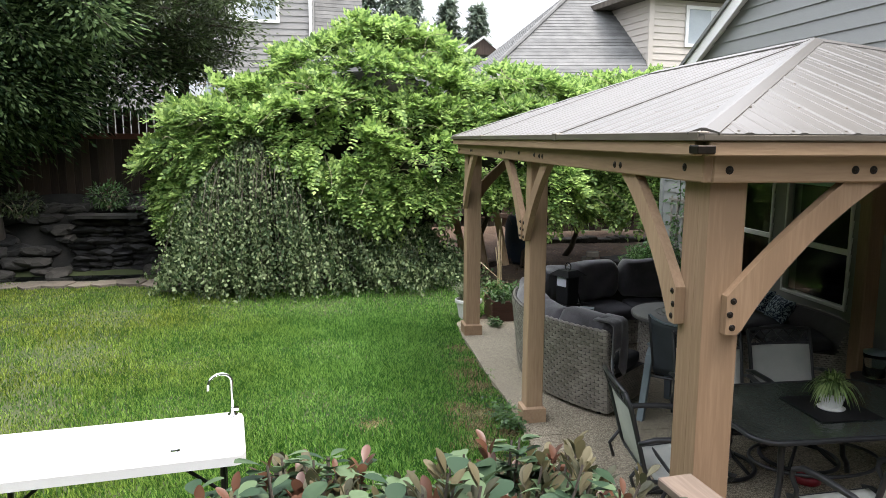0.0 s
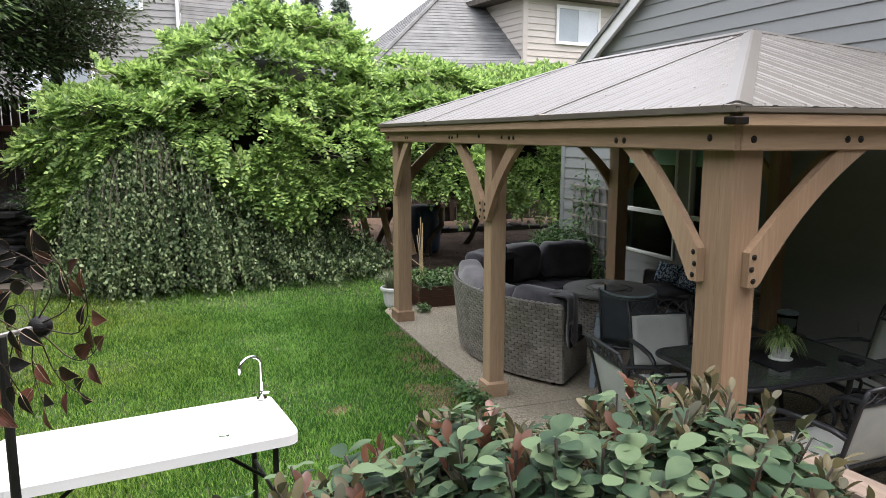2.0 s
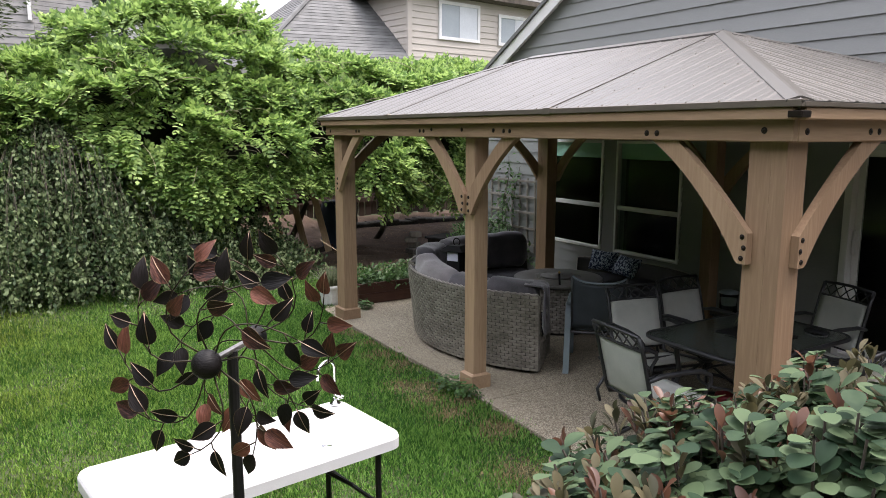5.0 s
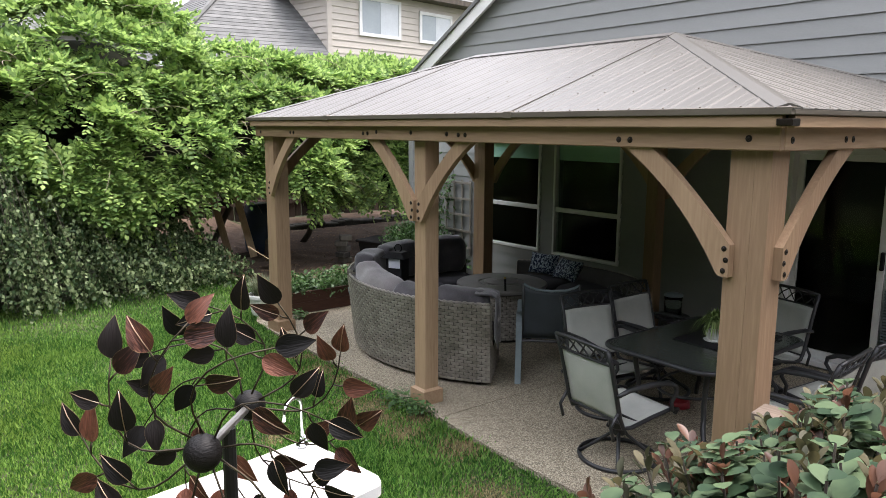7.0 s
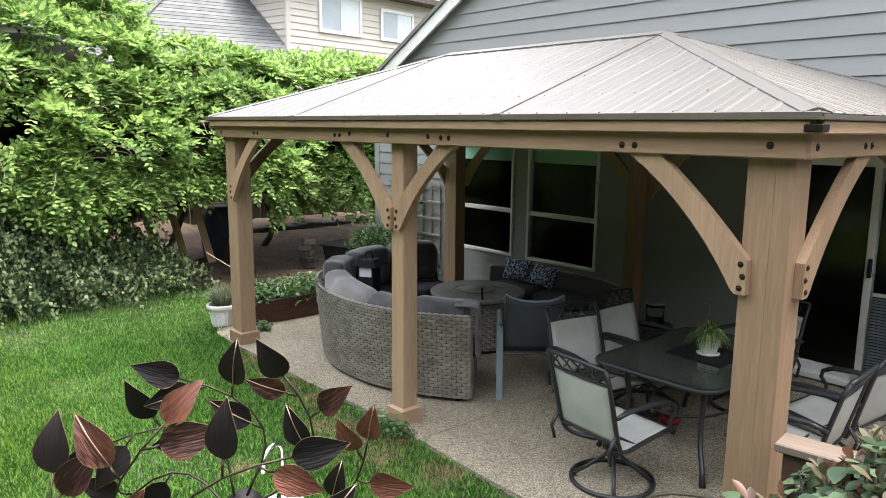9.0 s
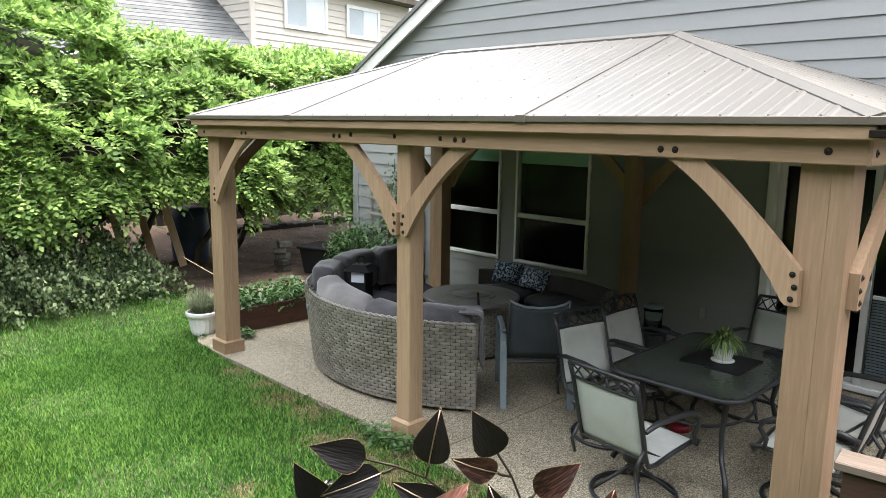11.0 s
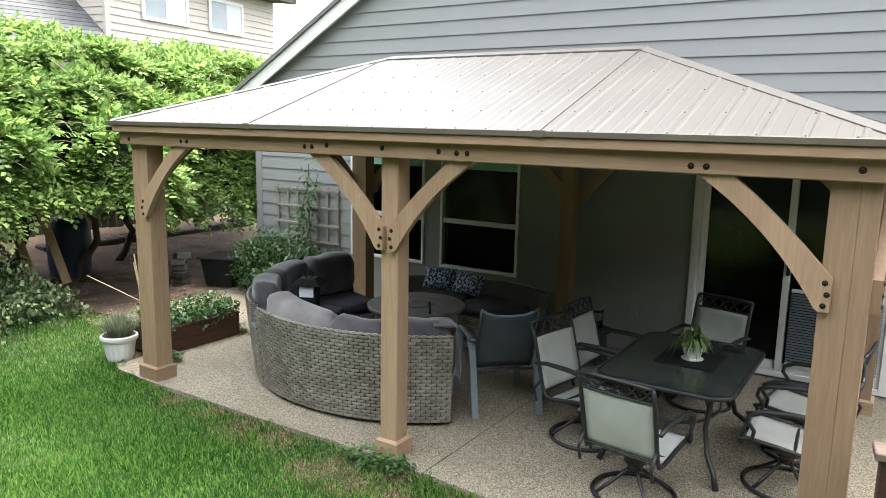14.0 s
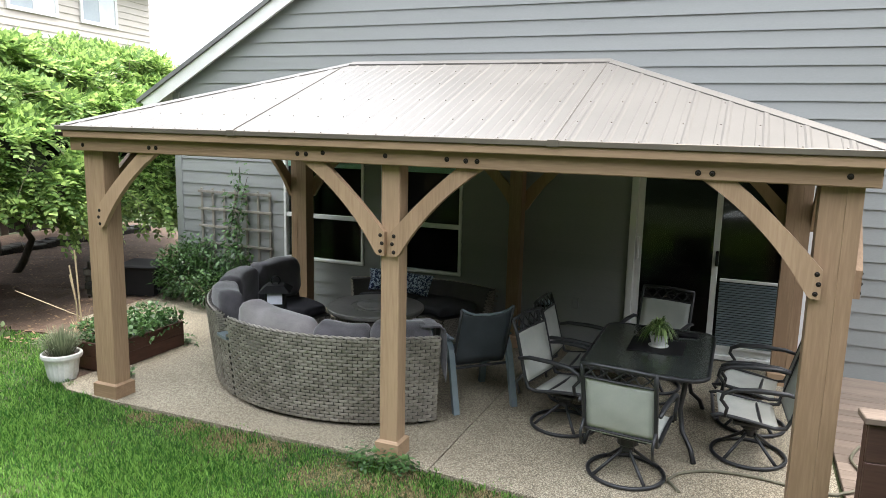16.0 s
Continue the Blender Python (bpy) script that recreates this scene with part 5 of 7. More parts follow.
# ---- wind spinner ----
spin = thing("wind_spinner", "copper and black metal leaf wind spinner on a pole", "garden ornament", (3.23, -2.867, -0.03))
F0, F1 = Vector((0.086, -0.08, 1.664)), Vector((-0.087, 0.081, 1.659))
axd = (F0 - F1).normalized()
part("pole", Shape().tube([(0, 0, 0), (0, 0, 1.66)], 0.0135, 10), STEEL_DARK, spin)
part("axle", Shape().tube([F0 - axd * 0.02, F1 + axd * 0.01], 0.0085, 10), surf("bare_axle_steel", (0.2, 0.19, 0.18), (0.34, 0.33, 0.31), 8, 60, 0.35, 0.9, 0.05), spin)
part("front_boss", Shape().ball(tuple(F0), 0.034, 20, 14), LEAF_BLACK, spin, "round blackened boss", True)
part("rear_boss", Shape().ball(tuple(F1), (0.032, 0.032, 0.032), 20, 14), LEAF_BLACK, spin, smooth=True)
lf = Shape()
prof = [(0.0, 0.08), (0.04, 0.42), (0.12, 0.76), (0.24, 0.97), (0.38, 1.0), (0.54, 0.83), (0.72, 0.52), (0.88, 0.22), (1.0, 0.0)]
vs = []
for t, w in prof:
    for u in (-1, -0.5, 0, 0.5, 1):
        vs.append((0.0205 * w * u, 0.071 * t, 0.0045 * abs(u) * w + 0.005 * math.sin(t * 3)))
lf.add(vs, [(i * 5 + j, i * 5 + j + 1, (i + 1) * 5 + j + 1, (i + 1) * 5 + j) for i in range(len(prof) - 1) for j in range(4)])
leaf_meshes = []
for mt in (COPPER, LEAF_BLACK):
    me = lf.mesh("leaf", mt, True)
    leaf_meshes.append(me)
rib_mesh = Shape().tube([(0, -0.01, 0.001), (0, 0.018, 0.0052), (0, 0.042, 0.0064), (0, 0.068, 0.002)], 0.0008, 5).mesh("midrib", surf("polished_copper_wire", (0.4, 0.28, 0.2), (0.6, 0.44, 0.33), 8, 60, 0.3, 0.9, 0), True)
# thin gold tubes stand in for the highlight on the leaf rims
edge_mesh = Shape()
for sg in (-1, 1):
    edge_mesh.tube([(0.0205 * w * sg, 0.071 * t, 0.0045 * w + 0.005 * math.sin(t * 3)) for t, w in prof], 0.0003, 4)
edge_mesh = edge_mesh.mesh("worn_edge", surf("brass_rim_highlight", (0.05, 0.035, 0.02), (0.34, 0.25, 0.13), 12, 40, 0.4, 0.8, 0), True)
WIRE = surf("dark_bronze_wire", (0.016, 0.013, 0.009), (0.07, 0.055, 0.034), 10, 60, 0.4, 0.8, 0.05)
rs = random.Random(5)
side_a = axd.cross(Vector((0, 0, 1))).normalized()
side_b = side_a.cross(axd).normalized()
for hub, sgn, phase in ((F0, 1, 8), (F1, -1, 24)):
    for k in range(9):
        base_a = radians(phase + 40 * k)
        pts = []
        for i in range(9):
            t = i / 8
            a = base_a + sgn * (0.5 * t * t - 0.14 * math.sin(math.pi * t * 1.5))
            r = 0.025 + 0.208 * t
            pts.append(hub + side_a * (r * math.cos(a)) + side_b * (r * math.sin(a)) + axd * (-sgn * 0.012 + 0.03 * sgn * math.sin(math.pi * t)))
        arm = part("arm", Shape().tube(pts, [0.0023 - 0.0008 * i / 8 for i in range(9)], 6), WIRE, spin, smooth=True)
        for i, turn_ in ((8, 0.0), (6, 1.0), (4, -1.0), (7, -0.8)):
            p = pts[i]
            d = (pts[i] - pts[i - 1]).normalized()
            d = (Matrix.Rotation(turn_ * sgn, 3, axd) @ d).normalized()
            stem = p + d * (0.0 if i == 8 else 0.022)
            if i != 8:
                part("stem", Shape().tube([p, p + d * 0.016 + axd * 0.004, stem], 0.0018, 5), WIRE, arm, smooth=True)
            tilt = Matrix.Rotation(rs.uniform(-0.3, 0.3), 3, d) @ axd
            tilt = (tilt - d * tilt.dot(d)).normalized()
            x_ = d.cross(tilt)
            m3 = Matrix((x_, d, tilt)).transposed().to_4x4()
            copper = rs.random() < 0.42
            leaf = part("leaf", leaf_meshes[0 if copper else 1], None, spin, "brushed copper leaf" if copper else "blackened leaf")
            leaf.matrix_basis = Matrix.Translation(stem) @ m3 @ Matrix.Scale(rs.uniform(0.88, 1.14), 4)
            part("worn_edge", edge_mesh, None, leaf)
            if rs.random() < 0.5:
                rb = part("midrib", rib_mesh, None, leaf)

# ---- foliage helpers ----


def wobble(p, s, seed=0.0):
    """Smooth waves over places p (n, 3), about -1 to 1."""
    x, y, z = (p * s).T
    return (np.sin(x * 1.7 + 1.3 * np.sin(y * 1.1 + seed) + seed) + np.sin(y * 2.1 + 1.1 * np.sin(z * 1.3 + seed * 2)) + np.sin(z * 1.9 + 1.2 * np.sin(x * 1.5 + seed * 3))) / 3


def frames(d, up):
    d = unit(d)
    s = unit(np.cross(d, up))
    return d, s, np.cross(s, d)


def diamonds(base, d, s, n, ln, wd, fold=0.15):
    """Pointed leaflets as (count, 4, 3): base, side, tip, side."""
    ln, wd = np.asarray(ln)[..., None], np.asarray(wd)[..., None]
    mid = base + d * ln * 0.42 + n * wd * fold
    return np.stack([base, mid + s * wd, base + d * ln, mid - s * wd], -2)


def pinnate(p, nrm, length, r, pairs=5, leaf=0.055, width=0.0145):
    """Feather leaves hanging out from places p: (count * leaflets, 4, 3)."""
    n = len(p)
    d = unit(nrm + r.normal(0, 0.45, (n, 3)) + np.array([0, 0, -0.35]))
    d, s, u = frames(d, nrm + r.normal(0, 0.2, (n, 3)) + np.array([0, 0, 0.6]))
    L = length * r.uniform(0.7, 1.25, n)
    out = []
    for i in range(pairs):
        t = 0.2 + 0.8 * i / (pairs - 0.4)
        b = p + d * (L * t)[:, None] + np.array([0, 0, -1.0]) * (L * 0.35 * t * t)[:, None]
        for sg in (-1, 1):
            ld = unit(d * 0.55 + s * sg * 0.85 + u * r.normal(0.02, 0.18, (n, 1)) + np.array([0, 0, -0.2]))
            ls = unit(np.cross(ld, u))
            out.append(diamonds(b, ld, ls, u, leaf * r.uniform(0.75, 1.15, n), width * r.uniform(0.85, 1.2, n)))
    b = p + d * L[:, None] + np.array([0, 0, -1.0]) * (L * 0.35)[:, None]
    out.append(diamonds(b, d, s, u, leaf * 1.1 * np.ones(n), width * 1.1 * np.ones(n)))
    return np.concatenate(out)


# ---- lawn ----
def in_lawn(x, y):
    left = np.where(y < -4.2, -6.55 + 0.1 * np.sin(y * 3), np.where(y < -0.4, -5.6, -6.0))
    right_edge = np.interp(x, [-7, -4.2, -3.6, -3.2, -2.6, -1.2, -0.5, 0.25, 0.95, 1.6, 3.0, 6], [0.9, 1.0, 0.35, -0.06, -0.13, -0.12, -0.08, -0.12, -0.16, -0.17, -0.2, -0.2]) + 0.035 * np.sin(x * 9) + 0.025 * np.sin(x * 23) + 0.02 * np.sin(x * 47 + 3 * np.sin(x * 7)) + 0.015
    return (x > left) & (y < right_edge)


def bare(x, y):
    """Thin, dry spots along the patio edge."""
    spots = [(1.45, -0.6, 0.28), (0.78, -0.32, 0.3), (0.38, -0.48, 0.26), (-0.24, -0.38, 0.28), (-0.9, -0.26, 0.28), (-1.66, -0.2, 0.24), (-0.11, -1.29, 0.16), (1.9, -0.5, 0.25), (-1.24, -0.28, 0.3), (0.2, -0.25, 0.22), (0.02, -0.48, 0.26), (-0.36, -0.5, 0.22), (-2.15, -0.22, 0.2)]
    return np.max([np.exp(-((x - a) ** 2 + (y - b) ** 2) / (2 * (c * 0.55) ** 2)) for a, b, c in spots], 0)


def blades(n, box_, h, w, r, thin=True, fade=0.0):
    x, y = r.uniform(box_[0], box_[1], n), r.uniform(box_[2], box_[3], n)
    ok = in_lawn(x, y) & (not thin or r.uniform(0, 1, n) > 0.97 * bare(x, y))
    if fade:
        ok &= r.uniform(0, 1, n) < np.minimum((x - box_[0]) / fade, (y - box_[2]) / fade)
    x, y = x[ok], y[ok]
    n = len(x)
    z = np.full(n, -0.036)
    a = r.uniform(0, 2 * np.pi, n)
    lump = 0.75 + 0.32 * wobble(np.stack([x, y, z], 1), 2.2) + 0.15 * wobble(np.stack([x, y, z], 1), 7.0, 2.0)
    hh = h * lump * r.uniform(0.55, 1.25, n)
    ln = r.uniform(0.1, 0.75, n) * hh
    b = np.stack([x, y, z], 1)
    sd = np.stack([-np.sin(a), np.cos(a), 0 * a], 1) * (w * r.uniform(0.7, 1.3, n))[:, None]
    ot = np.stack([np.cos(a), np.sin(a), 0 * a], 1)
    m = b + ot * (ln * 0.35)[:, None] + np.array([0, 0, 1.0]) * (hh * 0.6)[:, None]
    t = b + ot * ln[:, None] + np.array([0, 0, 1.0]) * hh[:, None]
    return np.stack([b - sd, b + sd, m + sd * 0.8, t, m - sd * 0.8], 1)


bl = np.concatenate([blades(190000, (-4.6, 3.4, -4.2, 0.6), 0.06, 0.004, rng, True, 1.6), blades(190000, (-6.7, 3.0, -7.5, 1.0), 0.05, 0.0042, rng)])
whole("grass", soup("grass", bl, 5, G_GRASS), G_GRASS, "short green lawn grass with paler tips", "grass", "stuff")
dry = blades(120000, (-2.5, 2.6, -1.6, -0.1), 0.026, 0.003, rng, False)
k_ = bare(dry[:, 0, 0], dry[:, 0, 1]) > rng.uniform(0.08, 0.75, len(dry))
whole("dry_grass", soup("dry_grass", dry[k_], 5, DRY_BLADE), DRY_BLADE, "dry straw-coloured grass patches beside the patio", "grass", "stuff")
clover = []
for cx, cy, sp, cnt in ((0.12, -0.2, 0.16, 160), (-0.1, -0.22, 0.2, 120), (-2.95, 0.35, 0.12, 140), (-3.2, 1.38, 0.14, 160), (2.5, -0.35, 0.3, 160)):
    p = np.stack([rng.normal(cx, sp * 0.5, cnt), rng.normal(cy, sp * 0.35, cnt), rng.uniform(0.0, 0.09, cnt)], 1)
    d, s_, u_ = frames(rng.normal(0, 1, (cnt, 3)) * np.array([1, 1, 0.35]), np.tile([0, 0, 1.0], (cnt, 1)))
    clover.append(diamonds(p, d, s_, u_, 0.045 * rng.uniform(0.7, 1.3, cnt), 0.014 * np.ones(cnt)))
whole("weeds", soup("weeds", np.concatenate(clover), 4, G_VINE), G_VINE, "low leafy weeds at the post feet", "weeds", "stuff")
lit = np.stack([rng.uniform(-9, -4.6, 2600), rng.uniform(0.6, 6, 2600), np.full(2600, 0.0)], 1)
lit[:, 2] = np.where(lit[:, 0] < -6.2, np.clip((-6.2 - lit[:, 0]) / 3, 0, 1) * 0.3, 0) + 0.01
d, s_, u_ = frames(rng.normal(0, 1, (2600, 3)) * np.array([1, 1, 0.2]), np.tile([0, 0, 1.0], (2600, 1)))
whole("leaf_litter", soup("leaf_litter", diamonds(lit, d, s_, u_, rng.uniform(0.03, 0.07, 2600), rng.uniform(0.01, 0.02, 2600)), 4, LITTER), LITTER, "fallen dry leaves on the mulch bed", "leaves", "stuff")

# ---- wisteria mound ----
ELL = [((-7.3, -0.9, 2.3), (1.7, 2.2, 1.72)), ((-7.1, -2.9, 1.8), (1.35, 1.5, 1.3)), ((-6.6, -3.1, 2.3), (0.85, 0.9, 0.55)), ((-6.1, -1.75, 2.35), (0.75, 0.85, 0.65)), ((-6.0, -0.95, 1.75), (0.7, 0.75, 0.65)), ((-5.95, -0.2, 1.25), (0.6, 0.6, 0.6)), ((-7.2, 1.5, 2.1), (1.5, 1.9, 1.25)), ((-7.7, 3.4, 2.15), (1.7, 1.7, 1.12)),
       ((-6.35, -0.35, 1.65), (1.15, 1.75, 1.0)), ((-6.2, 1.45, 1.75), (0.95, 1.2, 0.85)), ((-8.0, 4.9, 2.35), (1.6, 1.4, 1.1)), ((-6.5, 2.75, 1.7), (0.85, 0.85, 0.75)), ((-5.75, 1.75, 1.5), (0.5, 0.7, 0.5)), ((-6.1, 3.7, 1.45), (0.75, 0.7, 0.65))]
wis = thing("wisteria", "sprawling bright green wisteria covering a garden arbor", "climbing shrub", (-7.2, 0, 0.2))
leaves = []
for i, (c, r) in enumerate(ELL):
    c, r = np.array(c), np.array(r)
    n = int(3400 * (r[0] * r[1] + r[1] * r[2] + r[0] * r[2]) / 3)
    u = unit(rng.normal(0, 1, (n, 3)))
    u = u[(u[:, 0] > -0.35) & (u[:, 2] > -0.75)]
    for shell, keep in ((1.0, 1.0), (0.9, 0.55)):
        w = u[rng.uniform(0, 1, len(u)) < keep]
        p = c + w * r * shell
        ledge = (p[:, 2] / 0.62 + 0.55 * wobble(p, 1.1, 2.0) + 0.2 * wobble(p, 3.1, 5.0)) % 1.0
        p = p + w * (0.17 * wobble(p, 1.9, i) + 0.1 * wobble(p, 5.0, i + 1.0) + 0.2 - 0.42 * ledge ** 0.7 + rng.uniform(-0.05, 0.05, len(p)))[:, None]
        nrm = unit(w / r)
        ok = np.ones(len(p), bool)
        for j, (c2, r2) in enumerate(ELL):
            if j != i:
                ok &= (((p - np.array(c2)) / np.array(r2)) ** 2).sum(1) > 0.8
        ok &= (wobble(p, 2.6, 4.0) + 0.18 * rng.normal(0, 1, len(p)) > -0.42) & (rng.uniform(0, 1, len(p)) > np.clip((ledge - 0.72) * 3.2, 0, 0.8))
        ok &= ~((p[:, 2] < 1.42) & (p[:, 1] > 0.12) & (p[:, 1] < 1.75))
        leaves.append(pinnate(p[ok], unit(nrm[ok] + np.array([0.1, 0, 0.25])), 0.27, rng, 5, 0.078, 0.027))
lv = np.concatenate(leaves)
lv = lv - np.array([-7.2, 0, 0.2])
part("foliage", soup("foliage", lv, 4, G_WISTERIA), G_WISTERIA, wis)
# solid dark balls show through the leaf gaps as painted inner shade
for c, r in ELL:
    part("inner_shade", Shape().ball((c[0] + 7.2 - 0.12, c[1], c[2] - 0.2), (r[0] * 0.66, r[1] * 0.7, r[2] * 0.66), 18, 12), SHADE_CORE, wis, "solid dark ball standing in for shade between the branches", True)
part("arbor_beam", Shape().box((0.55, 0.75, 1.7), (1.0, 1.3, 1.8), None, 0.008).box((0.7, 0.85, 1.62), (0.95, 0.97, 1.7), None, 0.006), DECK, wis, "weathered grey arbor timber")
rv = random.Random(3)
for k in range(6):
    x, y = -6.9 + rv.uniform(-0.5, 0.6), -1.8 + k * 0.9
    pts = [Vector((x + 7.2 + 0.12 * math.sin(i + k), y + 0.15 * math.sin(i * 1.7 + k), -0.25 + i * 0.32)) for i in range(7)]
    part("trunk", Shape().tube(pts, [0.06 - 0.005 * i for i in range(7)], 8), BARK, wis, smooth=True)
for k in range(90):
    c, r = ELL[rv.choice([0, 0, 1, 2, 3, 3, 4, 5, 6, 7, 8, 9])]
    a, b = rv.uniform(-1.3, 1.3), rv.uniform(-0.1, 1.25)
    p = Vector((c[0] + 7.2 + r[0] * math.cos(a) * math.cos(b), c[1] + r[1] * math.sin(a) * math.cos(b), c[2] - 0.2 + r[2] * math.sin(b)))
    d = Vector((rv.uniform(0.1, 0.7), rv.uniform(-0.8, 0.8), rv.uniform(-0.2, 0.9))).normalized()
    pts, L = [], rv.uniform(0.35, 0.95)
    for i in range(8):
        t = i / 7
        pts.append(p + d * (L * t) + Vector((0.06 * math.sin(t * 5 + k), 0.08 * math.sin(t * 4 + k * 2), -0.55 * L * t * t)))
    part("runner", Shape().tube(pts, [0.0065 - 0.0005 * i for i in range(8)], 5), TWIG, wis, smooth=True)

for k in range(16):
    p = Vector((1.0 + rv.uniform(-0.3, 0.6), 1.3 + 2.4 * k / 16, 1.15 + rv.uniform(-0.2, 0.3)))
    d, L = Vector((rv.uniform(0.5, 1.0), rv.uniform(-0.5, 0.6), rv.uniform(-0.1, 0.3))), rv.uniform(0.5, 1.0)
    pts = [p + d * (L * i / 8) + Vector((0.04 * math.sin(i * 1.3 + k), 0.05 * math.sin(i * 0.9 + k * 2), -0.75 * L * (i / 8) ** 2)) for i in range(9)]
    part("runner", Shape().tube(pts, [0.0055 - 0.0004 * i for i in range(9)], 5), TWIG, wis, smooth=True)

# ---- weeping birch ----
BX, BY = -5.9, -2.85
birch = thing("weeping_tree", "weeping tree with grey-green leaves hanging to the lawn", "tree", (BX, BY, -0.03))
tr = [Vector((0.0, 0.0, 0.0)), Vector((0.06, 0.03, 0.6)), Vector((-0.03, 0.06, 1.2)), Vector((0.05, 0.0, 1.8)), Vector((0.1, 0.02, 2.2))]
part("trunk", Shape().tube(tr, [0.09, 0.075, 0.065, 0.055, 0.035], 10), BARK, birch, smooth=True)
bl_leaf, strand = [], Shape()
RY_, RH_, RW_ = (-4.1, -3.9, -3.4, -2.85, -2.4, -2.05, -1.3, -0.65, -0.3, -0.12, 0.0), (0.7, 1.25, 1.8, 2.4, 2.05, 1.68, 1.15, 0.85, 1.15, 1.15, 0.9), (0.45, 0.65, 0.9, 1.1, 1.15, 1.15, 1.1, 1.05, 0.95, 0.9, 0.7)
for k in range(560):
    y0 = rv.uniform(-4.05, 0.3) if k % 3 else rv.gauss(-2.8, 0.55)
    y0 = max(-4.08, min(-0.08, round(y0 / 0.21) * 0.21 + rv.gauss(0, 0.05)))
    h, wd = float(np.interp(y0, RY_, RH_)), float(np.interp(y0, RY_, RW_))
    q = rv.random() ** 0.55
    reach = q * wd * rv.uniform(0.72, 1.2)
    top = h - 0.85 * h / 2.3 * q ** 1.5 + rv.uniform(-0.4, 0.12)
    end = max(0.02, rv.uniform(-0.1, 0.3)) if q > 0.5 else rv.uniform(0.2, 1.0) * h * 0.5
    end = min(end, top - 0.25)
    ang = max(-1.2, min(1.2, (y0 + 2.85) * 0.18 + rv.uniform(-0.35, 0.35)))
    cx, sx_ = math.cos(ang), math.sin(ang)
    start = Vector((-0.15, (y0 - BY) * 0.85, h + 0.0))
    pts, sw = [], rv.uniform(-0.1, 0.1)
    for i in range(11):
        t = i / 10
        if t < 0.3:
            u = t / 0.3
            rr = reach * (1 - (1 - u) ** 1.6)
            z = h + (top - h) * u + 0.16 * math.sin(math.pi * u) * (0.3 + q)
        else:
            u = (t - 0.3) / 0.7
            rr = reach + 0.1 * u * q
            z = top + (end - top) * u
        pts.append(Vector((start.x + rr * cx + 0.16 * q * t * t + 0.02 * math.sin(7 * t + k), start.y + rr * sx_ + (y0 - BY) * (0.15 * t + 0.14 * t * t) + sw * t, z + 0.03)))
    if k % 3 == 0:
        strand.tube(pts, [0.004 - 0.0003 * i for i in range(11)], 4, False)
    P = np.array([tuple(p) for p in pts])
    cnt = int(74 * (0.35 + (top - end) / 2.0))
    tt = np.sort(rng.uniform(0.1, 1.0, cnt)) * 10
    ii = np.minimum(tt.astype(int), 9)
    pp = P[ii] + (P[ii + 1] - P[ii]) * (tt - ii)[:, None] + rng.normal(0, 0.021, (cnt, 3))
    d, s_, u_ = frames(rng.normal(0, 0.55, (cnt, 3)) + np.array([0, 0, -1.0]), rng.normal(0, 1, (cnt, 3)) + np.array([0.6, 0, 0]))
    bl_leaf.append(diamonds(pp, d, s_, u_, 0.058 * rng.uniform(0.6, 1.25, cnt), 0.0225 * rng.uniform(0.7, 1.2, cnt), 0.2))
tagged(part("twig_curtain", strand, BARK, birch), kind="stuff")
part("foliage", soup("foliage", np.concatenate(bl_leaf), 4, G_WEEPING), G_WEEPING, birch, "small grey-green pointed leaves")
# dark ball painted as the shade behind the hanging strands
part("shaded_heart", Shape().ball((-0.2, -0.1, 0.85), (0.55, 0.95, 0.85), 18, 12), SHADE_CORE, birch, "solid dark ball standing in for shade inside the crown", True)

# ---- dark conifer and olive shrub at the pond ----


def spray_tree(name, label, at, trunk_h, crown, count, material, rr, leaf=(0.09, 0.012), limbs=26, droop=0.35):
    """A tree of tapered trunk, limbs and many thin sprays; crown: (centre height, radius, half height)."""
    ob = thing(name, label, "tree", at)
    part("trunk", Shape().tube([(0.04 * math.sin(i * 1.3), 0.04 * math.cos(i * 1.7), trunk_h * i / 8) for i in range(9)], [0.17 * (1 - i / 9.5) for i in range(9)], 10), BARK, ob, smooth=True)
    out, lim = [], Shape()
    per = count // limbs
    cz, cr, ch = crown
    for k in range(limbs):
        a = k * 2.4 + rr.uniform(-0.3, 0.3)
        h = cz - ch + 2 * ch * (k + 0.5) / limbs
        L = cr * math.sqrt(max(0.12, 1 - ((h - cz) / ch) ** 2)) * rr.uniform(0.8, 1.15)
        pts = []
        for i in range(7):
            t = i / 6
            pts.append(Vector((L * t * math.cos(a), L * t * math.sin(a), h + 0.15 * L * t - droop * L * t * t)))
        lim.tube(pts, [0.04 * (1 - t / 7) for t in range(7)], 5, False)
        P = np.array([tuple(p) for p in pts])
        tt = rng.uniform(0.2, 1.0, per) ** 0.7 * 6
        ii = np.minimum(tt.astype(int), 5)
        pp = P[ii] + (P[ii + 1] - P[ii]) * (tt - ii)[:, None]
        off = rng.normal(0, 1, (per, 3)) * np.array([0.24, 0.24, 0.13]) * (0.5 + cr * 0.25)
        d, s_, u_ = frames(unit(off) + np.array([math.cos(a) * 0.6, math.sin(a) * 0.6, -droop]), np.tile([0, 0, 1.0], (per, 1)) + rng.normal(0, 0.4, (per, 3)))
        out.append(diamonds(pp + off, d, s_, u_, leaf[0] * rng.uniform(0.6, 1.4, per), leaf[1] * rng.uniform(0.7, 1.3, per)))
    tagged(part("limb_mass", lim, BARK, ob), kind="stuff")
    part("foliage", soup("foliage", np.concatenate(out), 4, material), material, ob)
    return ob


